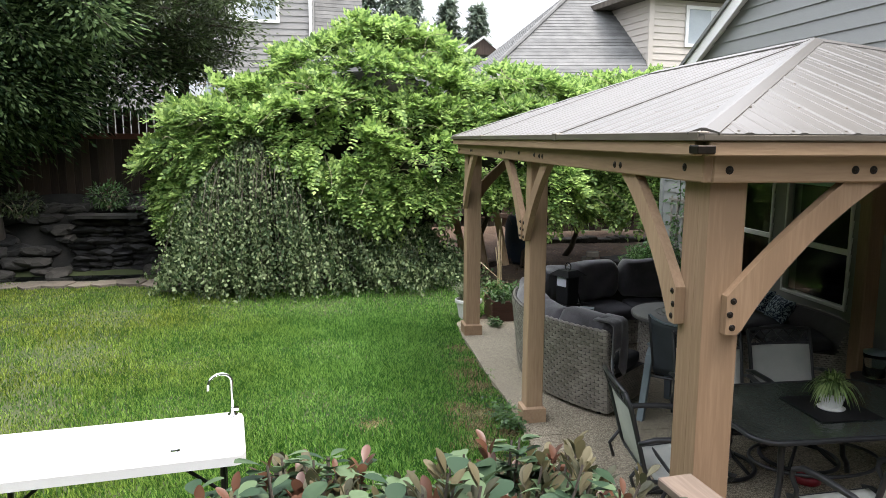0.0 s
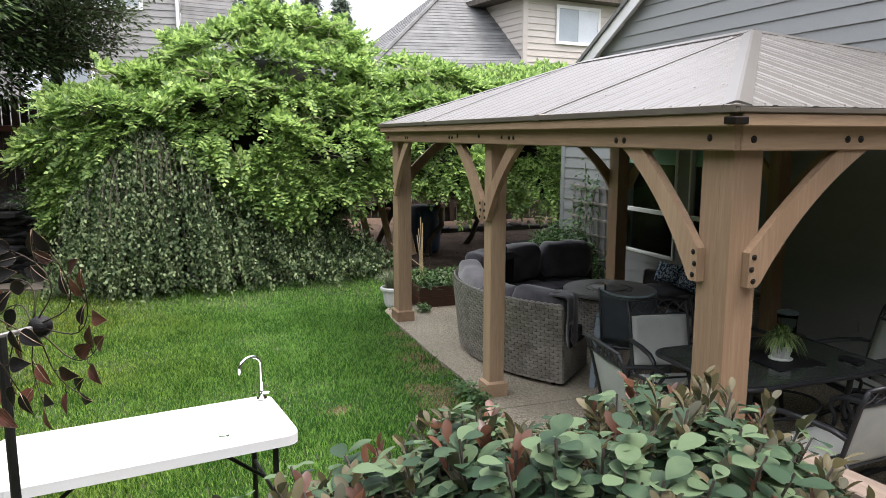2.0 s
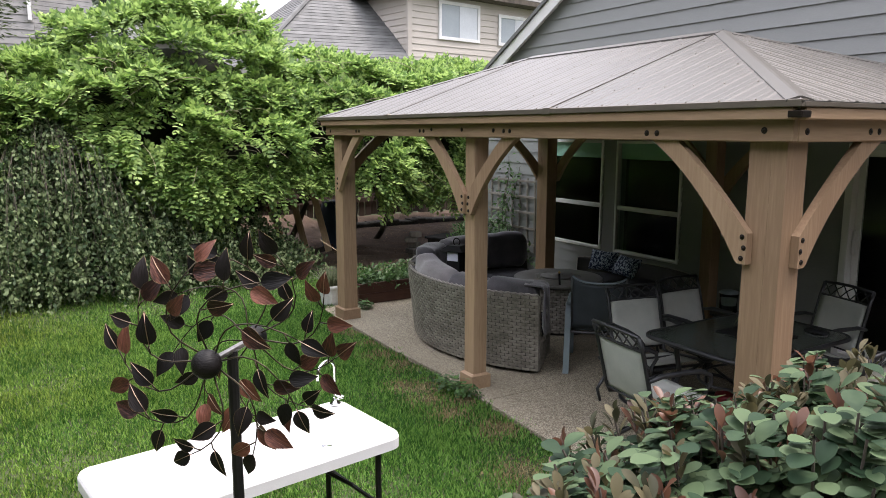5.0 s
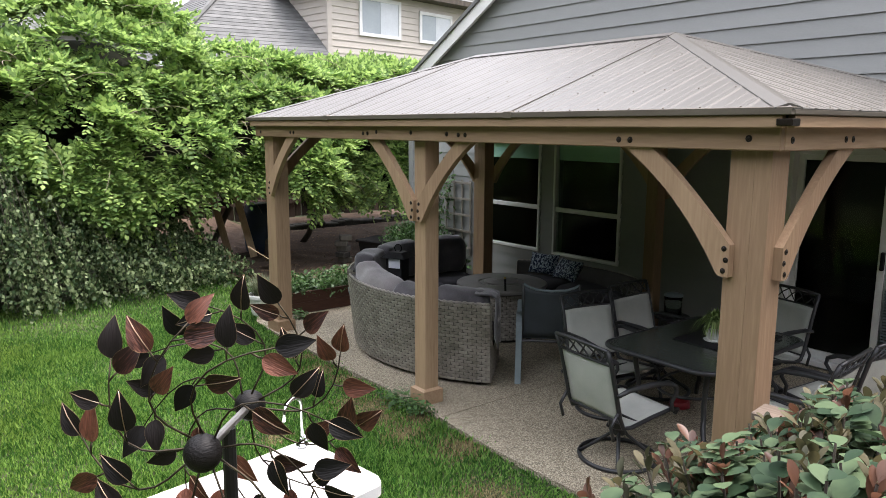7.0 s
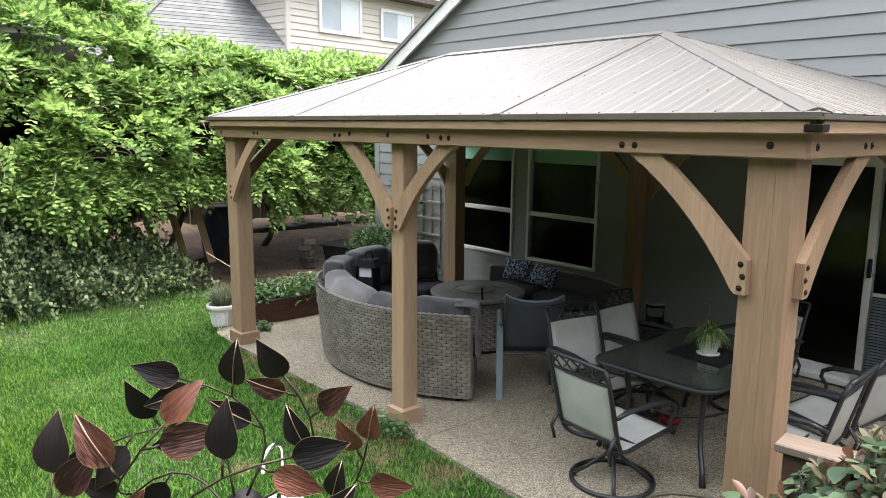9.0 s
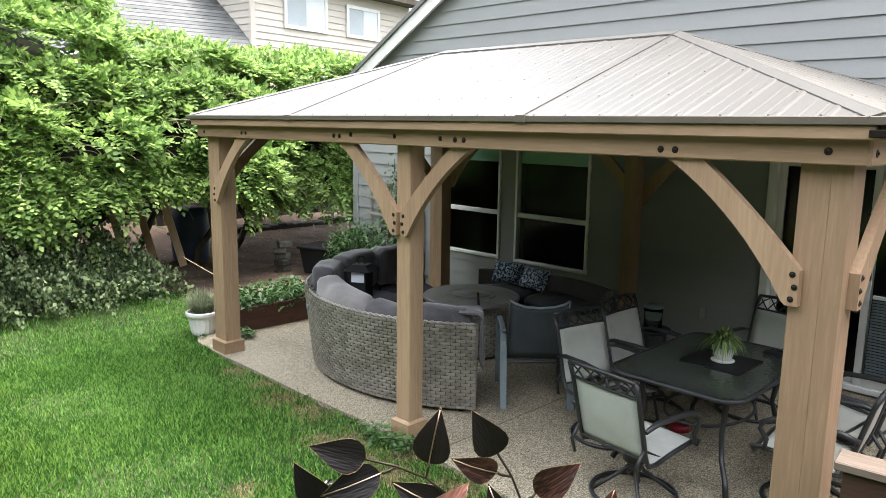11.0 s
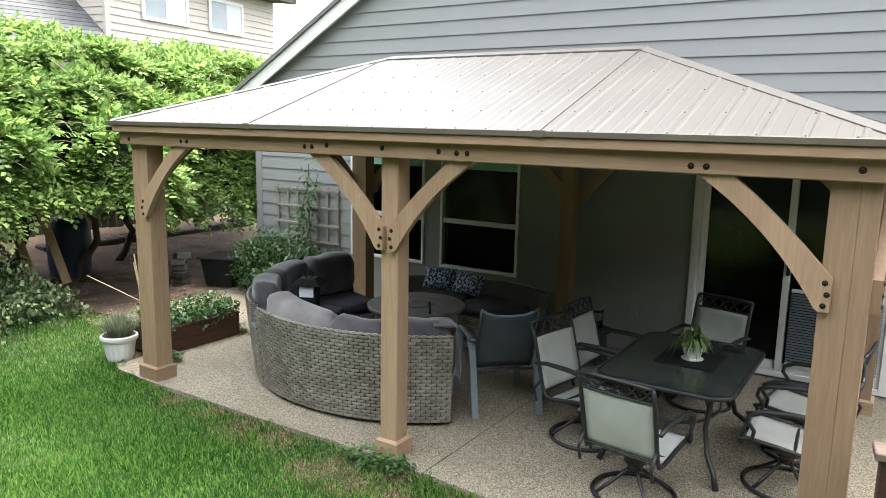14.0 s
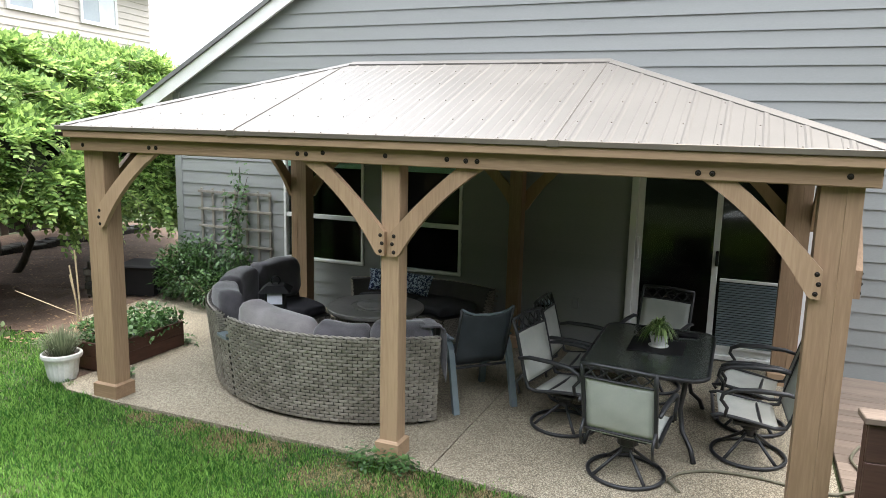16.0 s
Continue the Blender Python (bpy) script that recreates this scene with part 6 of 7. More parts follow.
spray_tree("conifer", "dark green spreading conifer overhanging the pond", (-7.6, -7.3, 0.3), 7.0, (4.75, 2.75, 2.5), 120000, G_CONIFER, rv, (0.13, 0.026), 80, 0.5)
spray_tree("conifer", "dark green conifer behind the rock bank", (-8.6, -9.2, 0.4), 8, (4.2, 2.6, 3.2), 60000, G_CONIFER, rv, (0.15, 0.03), 60, 0.5)
spray_tree("olive_tree", "small olive-green tree with narrow leaves by the fence", (-9.0, -4.4, 0.4), 6.0, (4.7, 1.6, 1.7), 44000, G_OLIVE, rv, (0.085, 0.02), 44, 0.2)

# ---- fence ----
fence = thing("fence", "dark weathered wooden board fence with a red-brown rail", "fence", (-9.6, 0, 0.3))
bd = Shape().box((0, 0, 0), (0.02, 0.14, 1.97), None, 0.003).mesh("board", FENCE)
for i in range(112):
    b = part("board", bd, FENCE, fence)
    b.matrix_basis = pose(rv.uniform(-0.006, 0.006), -10.5 + i * 0.15, rv.uniform(-0.02, 0.02))
part("rail", Shape().box((0.021, -10.5, 1.93), (0.07, 6.3, 2.04), None, 0.006), FENCE_RAIL, fence)
screen_b = Shape().box((0, 0, 0), (0.018, 0.13, 2.55), None, 0.003).mesh("screen_board", FENCE)
for i in range(30):
    part("screen_board", screen_b, FENCE, fence).matrix_basis = pose(-0.6, -8.2 + i * 0.15, rv.uniform(-0.03, 0.03))
part("rail", Shape().box((0.021, -10.5, 0.3), (0.06, 6.3, 0.4), None, 0.006), FENCE, fence)
for i in range(7):
    part("post", Shape().box((0.021, -10.4 + i * 2.7, -0.5), (0.12, -10.3 + i * 2.7, 2.05), None, 0.006), FENCE, fence)

# ---- rock bank and cascade pond ----


def rock(r, seed, sub=2):
    bm = bmesh.new()
    bmesh.ops.create_icosphere(bm, subdivisions=sub, radius=1)
    for v_ in bm.verts:
        c = v_.co
        k2 = 1 + 0.3 * noise.noise(c * 1.3 + Vector((seed * 3.1, 0, 0))) + 0.1 * noise.noise(c * 3.3 + Vector((seed, 5, 0)))
        v_.co = Vector((c.x * r[0], c.y * r[1], c.z * r[2])) * k2
    me = bpy.data.meshes.new("stone")
    bm.to_mesh(me)
    bm.free()
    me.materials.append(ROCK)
    return me


bankt = thing("rock_bank", "mossy grey stone bank behind the pond, tree shade in its colour", "rock garden", (-7.4, -6.2, 0))
kinds = [rock((rv.uniform(0.1, 0.24), rv.uniform(0.12, 0.3), rv.uniform(0.05, 0.12)), i) for i in range(12)]
for i in range(190):
    tier = i % 7
    y = rv.uniform(-3.4, 2.2)
    if 0.3 < y < 1.45 and tier < 6:
        continue
    st = part("stone", kinds[i % 12], ROCK, bankt)
    st.matrix_basis = pose(0.38 - tier * 0.25 + rv.uniform(-0.1, 0.1), y, 0.04 + tier * 0.155, rv.uniform(-12, 12), rv.uniform(-12, 12), rv.uniform(0, 360))
mound = Shape()
my, mx = 24, 10
vs = []
for i in range(my + 1):
    for j in range(mx + 1):
        y, t = -5.5 + 9.0 * i / my, j / mx
        vs.append((0.35 - 2.6 * t, y, -0.1 + (1.25 * min(1, t * 1.5)) + 0.12 * noise.noise(Vector((t * 5, y, 0)))))
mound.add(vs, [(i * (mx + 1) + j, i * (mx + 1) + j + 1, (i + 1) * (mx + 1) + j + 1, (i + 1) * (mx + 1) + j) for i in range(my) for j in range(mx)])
# earth shares the stones' colour, tree shade included
part("earth", mound, ROCK, bankt, "planted earth in the bank's tree-shade colour", True)
casc = thing("pond_cascade", "black stacked slate cascade above a small dark pond", "pond", (-7.0, -5.85, 0))
# black slate, taken darker still to hold the shade of the trees
SLATE = surf("black_shaded_slate", (0.004, 0.004, 0.004), (0.016, 0.015, 0.014), 4, 50, 0.55, bump=0.6, vary=0.5, spec=0.3)
slates = []
for i in range(6):
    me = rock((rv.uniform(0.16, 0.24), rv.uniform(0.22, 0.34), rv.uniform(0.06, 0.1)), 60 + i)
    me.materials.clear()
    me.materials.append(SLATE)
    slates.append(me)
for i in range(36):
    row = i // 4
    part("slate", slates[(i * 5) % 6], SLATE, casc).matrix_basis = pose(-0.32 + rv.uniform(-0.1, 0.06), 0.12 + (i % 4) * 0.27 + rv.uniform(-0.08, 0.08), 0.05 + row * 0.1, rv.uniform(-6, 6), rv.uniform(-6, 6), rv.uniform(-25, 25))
spill = [(-0.38, -0.02), (0.02, -0.05), (0.1, 0.1), (0.06, 0.36), (0.13, 0.6), (0.08, 0.9), (0.1, 1.06), (-0.38, 1.08)]
part("spill_slab", Shape().prism(spill, 2, 0.95, 1.0), SLATE, casc, "black spill ledge")
wat = surf("dark_pond_water", (0.004, 0.005, 0.005), (0.008, 0.01, 0.009), 3, 20, 0.05, bump=0.2)
part("water", Shape().prism([(-0.2, -0.9), (0.42, -1.0), (0.5, 0.3), (0.45, 1.2), (-0.2, 1.05)], 2, -0.02, 0.015), wat, casc)
flag = thing("pond_edging", "brown flat flagstones edging the pond and lawn", "edging")
for i in range(15):
    y = -8.4 + i * 0.36
    n = 7
    ang = [k * 2 * math.pi / n for k in range(n)]
    poly = [(-6.35 + 0.34 * math.cos(a) * rv.uniform(0.7, 1.2), y + 0.23 * math.sin(a) * rv.uniform(0.75, 1.15)) for a in ang]
    part("flagstone", Shape().prism(poly, 2, -0.05, rv.uniform(-0.012, 0.02)), FLAGSTONE, flag)
whole("marker_stake", Shape().box((-5.55, -6.42, -0.03), (-5.52, -6.39, 0.16), None, 0.003), PALE_WOOD, "short pale wooden stake in the lawn", "stake")


def leafy_clump(name, label, at, r, count, material, leaf, rr=rng, stems=8, cat="shrub"):
    """A low plant of stems with scattered pointed leaves."""
    ob = thing(name, label, cat, at)
    st = Shape()
    for k in range(stems):
        a = 2 * math.pi * k / stems
        st.tube([(0.02 * math.cos(a), 0.02 * math.sin(a), 0), (r[0] * 0.35 * math.cos(a), r[1] * 0.35 * math.sin(a), r[2] * 0.7), (r[0] * 0.75 * math.cos(a), r[1] * 0.75 * math.sin(a), r[2] * 1.3)], [0.008, 0.006, 0.003], 5)
    tagged(part("stem_mass", st, TWIG, ob), kind="stuff")
    u = unit(rr.normal(0, 1, (count, 3)))
    rad = rr.uniform(0.25, 1, count) ** 0.5
    p = u * np.array(r) * rad[:, None] + np.array([0, 0, r[2]])
    p = p * (1 + 0.18 * wobble(p, 6.0))[:, None]
    d, s_, u_ = frames(u + rr.normal(0, 0.6, (count, 3)) + np.array([0, 0, -0.2]), rr.normal(0, 0.3, (count, 3)) + np.array([0, 0, 1.0]))
    part("foliage", soup("foliage", diamonds(p, d, s_, u_, leaf[0] * rr.uniform(0.6, 1.3, count), leaf[1] * rr.uniform(0.7, 1.2, count)), 4, material), material, ob)
    return ob


for i, (x, y, z, s) in enumerate(((-7.3, -4.2, 0.5, 0.45), (-8.0, -4.6, 0.8, 0.5), (-7.7, -6.9, 0.9, 0.4), (-7.9, -8.0, 0.8, 0.45), (-7.2, -7.6, 0.5, 0.35), (-8.2, -5.6, 1.0, 0.4))):
    leafy_clump("bank_plant", "low green plant growing among the bank stones", (x, y, z), (s, s, s * 0.6), 500, (G_OLIVE, G_VINE)[i % 2], (0.08, 0.02))

# ---- by the patio's far corner ----
wp = thing("white_planter", "white fluted plastic pot with grey-green lavender", "potted plant", (-3.43, 0.1, -0.03))
n, fl = 60, []
pr = ((0.105, 0.0), (0.11, 0.01), (0.125, 0.06), (0.145, 0.19), (0.148, 0.215), (0.168, 0.222), (0.176, 0.24), (0.174, 0.265), (0.16, 0.275), (0.148, 0.268), (0.142, 0.22))
for r, z in pr:
    for k in range(n):
        q = r * (1 + (0.022 * math.cos(k * 2 * math.pi / 3) if 0.02 < z < 0.2 else 0))
        fl.append((q * math.cos(2 * math.pi * k / n), q * math.sin(2 * math.pi * k / n), z))
part("pot", Shape().add(fl, [(i * n + k, i * n + (k + 1) % n, (i + 1) * n + (k + 1) % n, (i + 1) * n + k) for i in range(len(pr) - 1) for k in range(n)] + [tuple(reversed(range(n)))]), CERAMIC, wp)
part("potting_soil", Shape().lathe([(0.142, 0.225), (0.05, 0.235)], 20), MULCH, wp)
v, f_ = tuft(650, 0.24, 0.3, 0.0028, rng, 0.35, 3, 0.1)
v[..., 2] += 0.23
part("leaves", grid_soup("leaves", v, f_, G_GREY), G_GREY, wp, "fine grey-green stems")
pb = thing("planter_box", "red-brown wooden planter box with leafy green herbs", "planter", (-3.14, 0.35, 0))
for z in range(2):
    part("plank", Shape().box((-0.03, 0, z * 0.132), (0, 1.0, 0.13 + z * 0.132), None, 0.004), PLANTER, pb)
    part("plank", Shape().box((-0.5, 0, z * 0.132), (-0.47, 1.0, 0.13 + z * 0.132), None, 0.004), PLANTER, pb)
    part("plank", Shape().box((-0.468, 0.002, z * 0.132), (-0.032, 0.03, 0.13 + z * 0.132), None, 0.004), PLANTER, pb)
    part("plank", Shape().box((-0.468, 0.97, z * 0.132), (-0.032, 0.998, 0.13 + z * 0.132), None, 0.004), PLANTER, pb)
part("planter_soil", Shape().box((-0.468, 0.03, 0.05), (-0.032, 0.97, 0.2)), MULCH, pb)
cnt = 1900
p = np.stack([rng.uniform(-0.5, 0.02, cnt), rng.uniform(0, 1.05, cnt), 0.2 + 0.2 * rng.uniform(0, 1, cnt) ** 0.8], 1)
p[:, 2] += 0.06 * wobble(p, 8.0)
d, s_, u_ = frames(rng.normal(0, 1, (cnt, 3)) + np.array([0.2, 0, 0.1]), np.tile([0, 0, 1.0], (cnt, 1)) + rng.normal(0, 0.4, (cnt, 3)))
part("herb_foliage", soup("herb_foliage", diamonds(p, d, s_, u_, 0.055 * rng.uniform(0.6, 1.3, cnt), 0.02 * rng.uniform(0.7, 1.2, cnt)), 4, G_VINE), G_VINE, pb, "small green herb leaves")
straw = thing("dry_ornamental_grass", "dry straw-coloured ornamental grass tied to canes", "ornamental grass", (-3.72, 0.58, -0.03))
v, f_ = tuft(160, 0.42, 0.5, 0.003, rng, 0.9, 5, 0.05)
part("blades", grid_soup("blades", v, f_, STRAW), STRAW, straw)
for k in range(4):
    a = k * 1.6
    part("cane", Shape().tube([(0.03 * math.cos(a), 0.03 * math.sin(a), 0), (0.02 * math.cos(a) - 0.02, 0.02 * math.sin(a) - 0.01, 0.6), (0.04 * math.cos(a) - 0.05, 0.04 * math.sin(a) - 0.02, 1.12 - 0.08 * k)], 0.007, 6), STRAW, straw)
part("cane", Shape().tube([(0, 0, 0.45), (-0.5, -0.3, 0.72)], 0.004, 5), STRAW, straw)

trel = thing("trellis", "weathered grey wooden lattice trellis fixed to the siding", "trellis", (-4.6, 3.36, 0.35))
SLAT = wood("weathered_slat", (0.17, 0.155, 0.13), (0.3, 0.275, 0.235), "z", 0.85, 0.3)
for i in range(7):
    part("slat", Shape().box((i * 0.185, -0.012, 0), (i * 0.185 + 0.032, 0.006, 1.1), None, 0.003), SLAT, trel)
for i in range(5):
    part("slat", Shape().box((-0.03, -0.03, 0.1 + i * 0.235), (1.17, -0.0125, 0.132 + i * 0.235), None, 0.003), SLAT, trel)
vine = thing("climbing_vine", "dark green leafy vine climbing a trellis", "climbing plant", (-4.2, 3.2, 0))
vst = Shape()
pts_all = []
for k in range(26):
    x, y = rv.uniform(-0.65, 0.6), rv.uniform(-0.25, 0.08)
    top = rv.uniform(0.35, 0.8)
    if 0.2 < x < 0.5 and k % 2:
        top = rv.uniform(1.3, 1.8)
    pts = [Vector((x + 0.12 * math.sin(i * 0.9 + k), min(y + 0.06 * math.cos(i + k), 0.12), top * i / 6)) for i in range(7)]
    vst.tube(pts, 0.004, 4, False)
    P = np.array([tuple(q) for q in pts])
    c_ = 110
    tt = rng.uniform(0.3, 6, c_)
    ii = np.minimum(tt.astype(int), 5)
    pts_all.append(P[ii] + (P[ii + 1] - P[ii]) * (tt - ii)[:, None] + rng.normal(0, 0.07, (c_, 3)))
p = np.concatenate(pts_all)
c_ = len(p)
p[:, 1] = np.minimum(p[:, 1], 0.14)
d, s_, u_ = frames(rng.normal(0, 0.7, (c_, 3)) + np.array([0, -0.7, -0.3]), rng.normal(0, 0.4, (c_, 3)) + np.array([0, -0.4, 1.0]))
tagged(part("stem_mass", vst, BARK, vine), kind="stuff")
part("foliage", soup("foliage", diamonds(p, d, s_, u_, 0.095 * rng.uniform(0.6, 1.3, c_), 0.019 * rng.uniform(0.7, 1.3, c_)), 4, G_VINE), G_VINE, vine)
leafy_clump("corner_shrub", "dark green bushy shrub at the house corner", (-4.55, 2.95, 0), (0.45, 0.35, 0.38), 1700, G_VINE, (0.06, 0.016))
leafy_clump("corner_shrub", "low green shrub behind the sofa", (-3.95, 2.75, 0), (0.4, 0.3, 0.25), 1000, G_VINE, (0.05, 0.015))

bin_ = thing("compost_box", "black plastic lidded box among stones in the bed", "storage box", (-5.25, 2.95, 0), 20)
part("body", Shape().add([(-0.2, -0.2, 0), (0.2, -0.2, 0), (0.2, 0.2, 0), (-0.2, 0.2, 0), (-0.25, -0.25, 0.38), (0.25, -0.25, 0.38), (0.25, 0.25, 0.38), (-0.25, 0.25, 0.38)], [(0, 3, 2, 1), (4, 5, 6, 7), (0, 1, 5, 4), (1, 2, 6, 5), (2, 3, 7, 6), (3, 0, 4, 7)]), BLACK_PLASTIC, bin_)
part("lid", Shape().box((-0.29, -0.29, 0.38), (0.29, 0.29, 0.42), None, 0.015), BLACK_PLASTIC, bin_)
blocks = thing("stone_blocks", "stacked grey concrete edging blocks in the bed", "stones", (-5.75, 2.55, 0))
for i in range(5):
    part("block", Shape().box((-0.1, -0.08, 0.001), (0.1, 0.08, 0.09), None, 0.012), STONE, blocks).matrix_basis = pose(0.04 * math.sin(i * 2), 0.03 * math.cos(i * 3), i * 0.092, 0, 0, i * 17)
barrel = thing("rain_barrel", "dark blue plastic barrel under the wisteria", "barrel", (-7.15, 1.75, 0.05))
part("barrel_body", Shape().lathe([(0.24, 0), (0.27, 0.06), (0.29, 0.3), (0.285, 0.33), (0.3, 0.36), (0.29, 0.7), (0.25, 0.84), (0.22, 0.86)], 28), BLUE_PLASTIC, barrel, smooth=True)
pallet = thing("pallet", "wooden pallet leaning upright under the wisteria", "pallet", (-6.62, 1.0, 0.03), -25)
lean = pose(0, 0, 0, 14, -10, 0)
for i in range(3):
    part("stringer", Shape().box((-0.03, -0.42 + i * 0.36, 0), (0.02, -0.31 + i * 0.36, 1.2), lean, 0.004), PALE_WOOD, pallet)
for i in range(2):
    part("slat", Shape().box((-0.055, -0.45, 0.02 + i * 0.9), (-0.032, 0.45, 0.11 + i * 0.9), lean, 0.003), FENCE, pallet)

# ---- near shrub with round leaves ----
shrub = thing("smoke_bush", "blue-green rounded-leaf shrub with bronze and red young tips", "shrub", (3.75, -1.5, 0))
pr2 = [(0.0, 0.05), (0.12, 0.32), (0.3, 0.72), (0.5, 0.98), (0.68, 1.0), (0.84, 0.8), (0.95, 0.42), (1.0, 0.12)]
lvs, lf_f = [], []
for t, w in pr2:
    for u in (-1, 0, 1):
        lvs.append((w * u * 0.36, t, (0.07 * abs(u) * w) - 0.14 * t * t))
lf_f = [(i * 3 + j, i * 3 + j + 1, (i + 1) * 3 + j + 1, (i + 1) * 3 + j) for i in range(7) for j in range(2)]
lvs = np.array(lvs)
HULL = [((0.05, -0.15, 0.84), (0.46, 0.55, 0.6)), ((0.05, 0.45, 0.84), (0.5, 0.5, 0.6)), ((0.02, -0.66, 0.76), (0.42, 0.44, 0.56)), ((0.3, 0.1, 0.88), (0.45, 0.75, 0.61)), ((-0.2, -0.12, 0.79), (0.42, 0.66, 0.52)), ((-0.16, 0.5, 0.8), (0.4, 0.42, 0.52))]
tips, stem_s = [], Shape()
for c, r in HULL:
    for k in range(215):
        u = unit(rng.normal(0, 1, 3))
        u[2] = abs(u[2]) * 0.9 + 0.05
        u = unit(u)
        p = np.array(c) + u * np.array(r) * rng.uniform(0.85, 1.08)
        tips.append((p, u))
        b = np.array([c[0] * 0.5, c[1] * 0.6, 0.02])
        stem_s.tube([tuple(b), tuple(b + (p - b) * 0.5 + np.array([0, 0, 0.1])), tuple(p)], [0.009, 0.006, 0.0035], 5, False)
tagged(part("stem_mass", stem_s, BARK, shrub), kind="stuff")
groups = {0: [], 1: [], 2: []}
for p, u in tips:
    young = rng.random()
    kind_ = 2 if young > 0.9 else 1 if young > 0.52 else 0
    for q in range(15):
        t = q / 14
        a = q * 2.4 + rng.uniform(0, 6)
        ax_ = unit(u + np.array([0, 0, 0.8]))
        s1_ = unit(np.cross(ax_, [0.3, 0.9, 0.1]))
        s2_ = np.cross(ax_, s1_)
        rad = s1_ * math.cos(a) + s2_ * math.sin(a)
        new_leaf = t > 0.45 and kind_
        d = unit(rad * (0.5 if new_leaf else 1.0) + ax_ * (1.0 if new_leaf else 0.28) + rng.normal(0, 0.16, 3))
        n_ = unit(ax_ - d * ax_.dot(d))
        s_ = np.cross(d, n_)
        b = p - ax_ * (0.17 * (1 - t)) + rad * 0.008
        L = (0.056 if new_leaf else 0.07) * rng.uniform(0.7, 1.2)
        groups[kind_ if new_leaf else 0].append(b + (lvs[:, 0:1] * s_ * (0.62 if new_leaf else 1.0) + lvs[:, 1:2] * d + lvs[:, 2:3] * n_) * L)
for k, (mt, lb) in enumerate(((G_SHRUB, "rounded blue-green leaves"), (G_SHRUB_YOUNG, "bronze young leaves"), (G_SHRUB_RED, "red young leaves"))):
    me = grid_soup("foliage", np.array(groups[k]), lf_f, mt)
    me.shade_smooth()
    part("foliage", me, mt, shrub, lb)
# dark ball in place of the shade among the stems
part("shaded_heart", Shape().ball((0.1, -0.08, 0.6), (0.4, 0.58, 0.52), 16, 10), SHADE_CORE, shrub, "solid dark ball standing in for shade inside the shrub", True)

# ---- neighbouring houses ----


def courses(p0, p1, q1, q0, n, parent, material=SHINGLE, name="shingle_course"):
    """A roof slope of overlapping courses."""
    p0, p1, q1, q0 = map(Vector, (p0, p1, q1, q0))
    nrm = (p1 - p0).cross(q0 - p0).normalized()
    if nrm.z < 0:
        nrm = -nrm
    for i in range(n):
        a, b = i / n, (i + 1) / n
        l0, l1, h0, h1 = p0.lerp(q0, a), p1.lerp(q1, a), p0.lerp(q0, b), p1.lerp(q1, b)
        s = Shape().add([l0 + nrm * 0.012, l1 + nrm * 0.012, h1 + nrm * 0.002, h0 + nrm * 0.002, l0 - nrm * 0.05, l1 - nrm * 0.05, h1 - nrm * 0.05, h0 - nrm * 0.05], [(0, 1, 2, 3), (4, 7, 6, 5), (0, 4, 5, 1), (2, 6, 7, 3), (0, 3, 7, 4), (1, 5, 6, 2)])
        part(name, s, material, parent)


def lap_wall(p0, p1, z0, z1, lap, parent, material):
    p0, p1 = Vector((*p0, 0)), Vector((*p1, 0))
    d = (p1 - p0).normalized()
    n_ = Vector((d.y, -d.x, 0))
    if n_.x < 0 and abs(n_.x) > 0.3:
        n_ = -n_
    z = z0
    while z < z1:
        zt = min(z + lap, z1)
        a, b = Vector((0, 0, z)), Vector((0, 0, zt))
        o, t = n_ * 0.03, n_ * 0.004
        s = Shape().add([p0 + o + a, p1 + o + a, p1 + t + b, p0 + t + b, p0 - n_ * 0.1 + a, p1 - n_ * 0.1 + a, p1 - n_ * 0.1 + b, p0 - n_ * 0.1 + b], [(0, 1, 2, 3), (4, 7, 6, 5), (0, 4, 5, 1), (2, 6, 7, 3), (0, 3, 7, 4), (1, 5, 6, 2)])
        part("siding_board", s, material, parent)
        z = zt
    return n_


# opaque pane colours for far windows, one half pale, one grey
SKY_PANE = surf("pale_opaque_pane", (0.5, 0.53, 0.55), (0.62, 0.65, 0.67), 2, 20, 0.12, bump=0)
GREY_PANE = surf("grey_window_glass", (0.3, 0.34, 0.36), (0.36, 0.4, 0.42), 2, 20, 0.08, bump=0)


def far_window(o, d, n_, s0, s1, z0, z1, parent):
    o, d = Vector((*o, 0)), Vector((*d, 0)).normalized()
    def q(a, b, za, zb, off0, off1):
        pts = []
        for off in (off0, off1):
            for z in (za, zb):
                for s in (a, b):
                    pts.append(o + d * s + n_ * off + Vector((0, 0, z)))
        return pts
    fs = [(0, 2, 3, 1), (4, 5, 7, 6), (0, 1, 5, 4), (2, 6, 7, 3), (0, 4, 6, 2), (1, 3, 7, 5)]
    w = part("window", Shape().add(q(s0, s1, z0, z0 + 0.1, 0.03, 0.08), fs).add(q(s0, s1, z1 - 0.1, z1, 0.03, 0.08), fs).add(q(s0, s0 + 0.1, z0 + 0.1, z1 - 0.1, 0.03, 0.08), fs).add(q(s1 - 0.1, s1, z0 + 0.1, z1 - 0.1, 0.03, 0.08), fs), WHITE_TRIM, parent, "white-trimmed slider window")
    sm = (s0 + s1) / 2
    part("pane", Shape().add(q(s0 + 0.1, sm, z0 + 0.1, z1 - 0.1, 0.032, 0.045), fs), GREY_PANE, w)
    part("pane", Shape().add(q(sm, s1 - 0.1, z0 + 0.1, z1 - 0.1, 0.032, 0.055), fs), SKY_PANE, w)


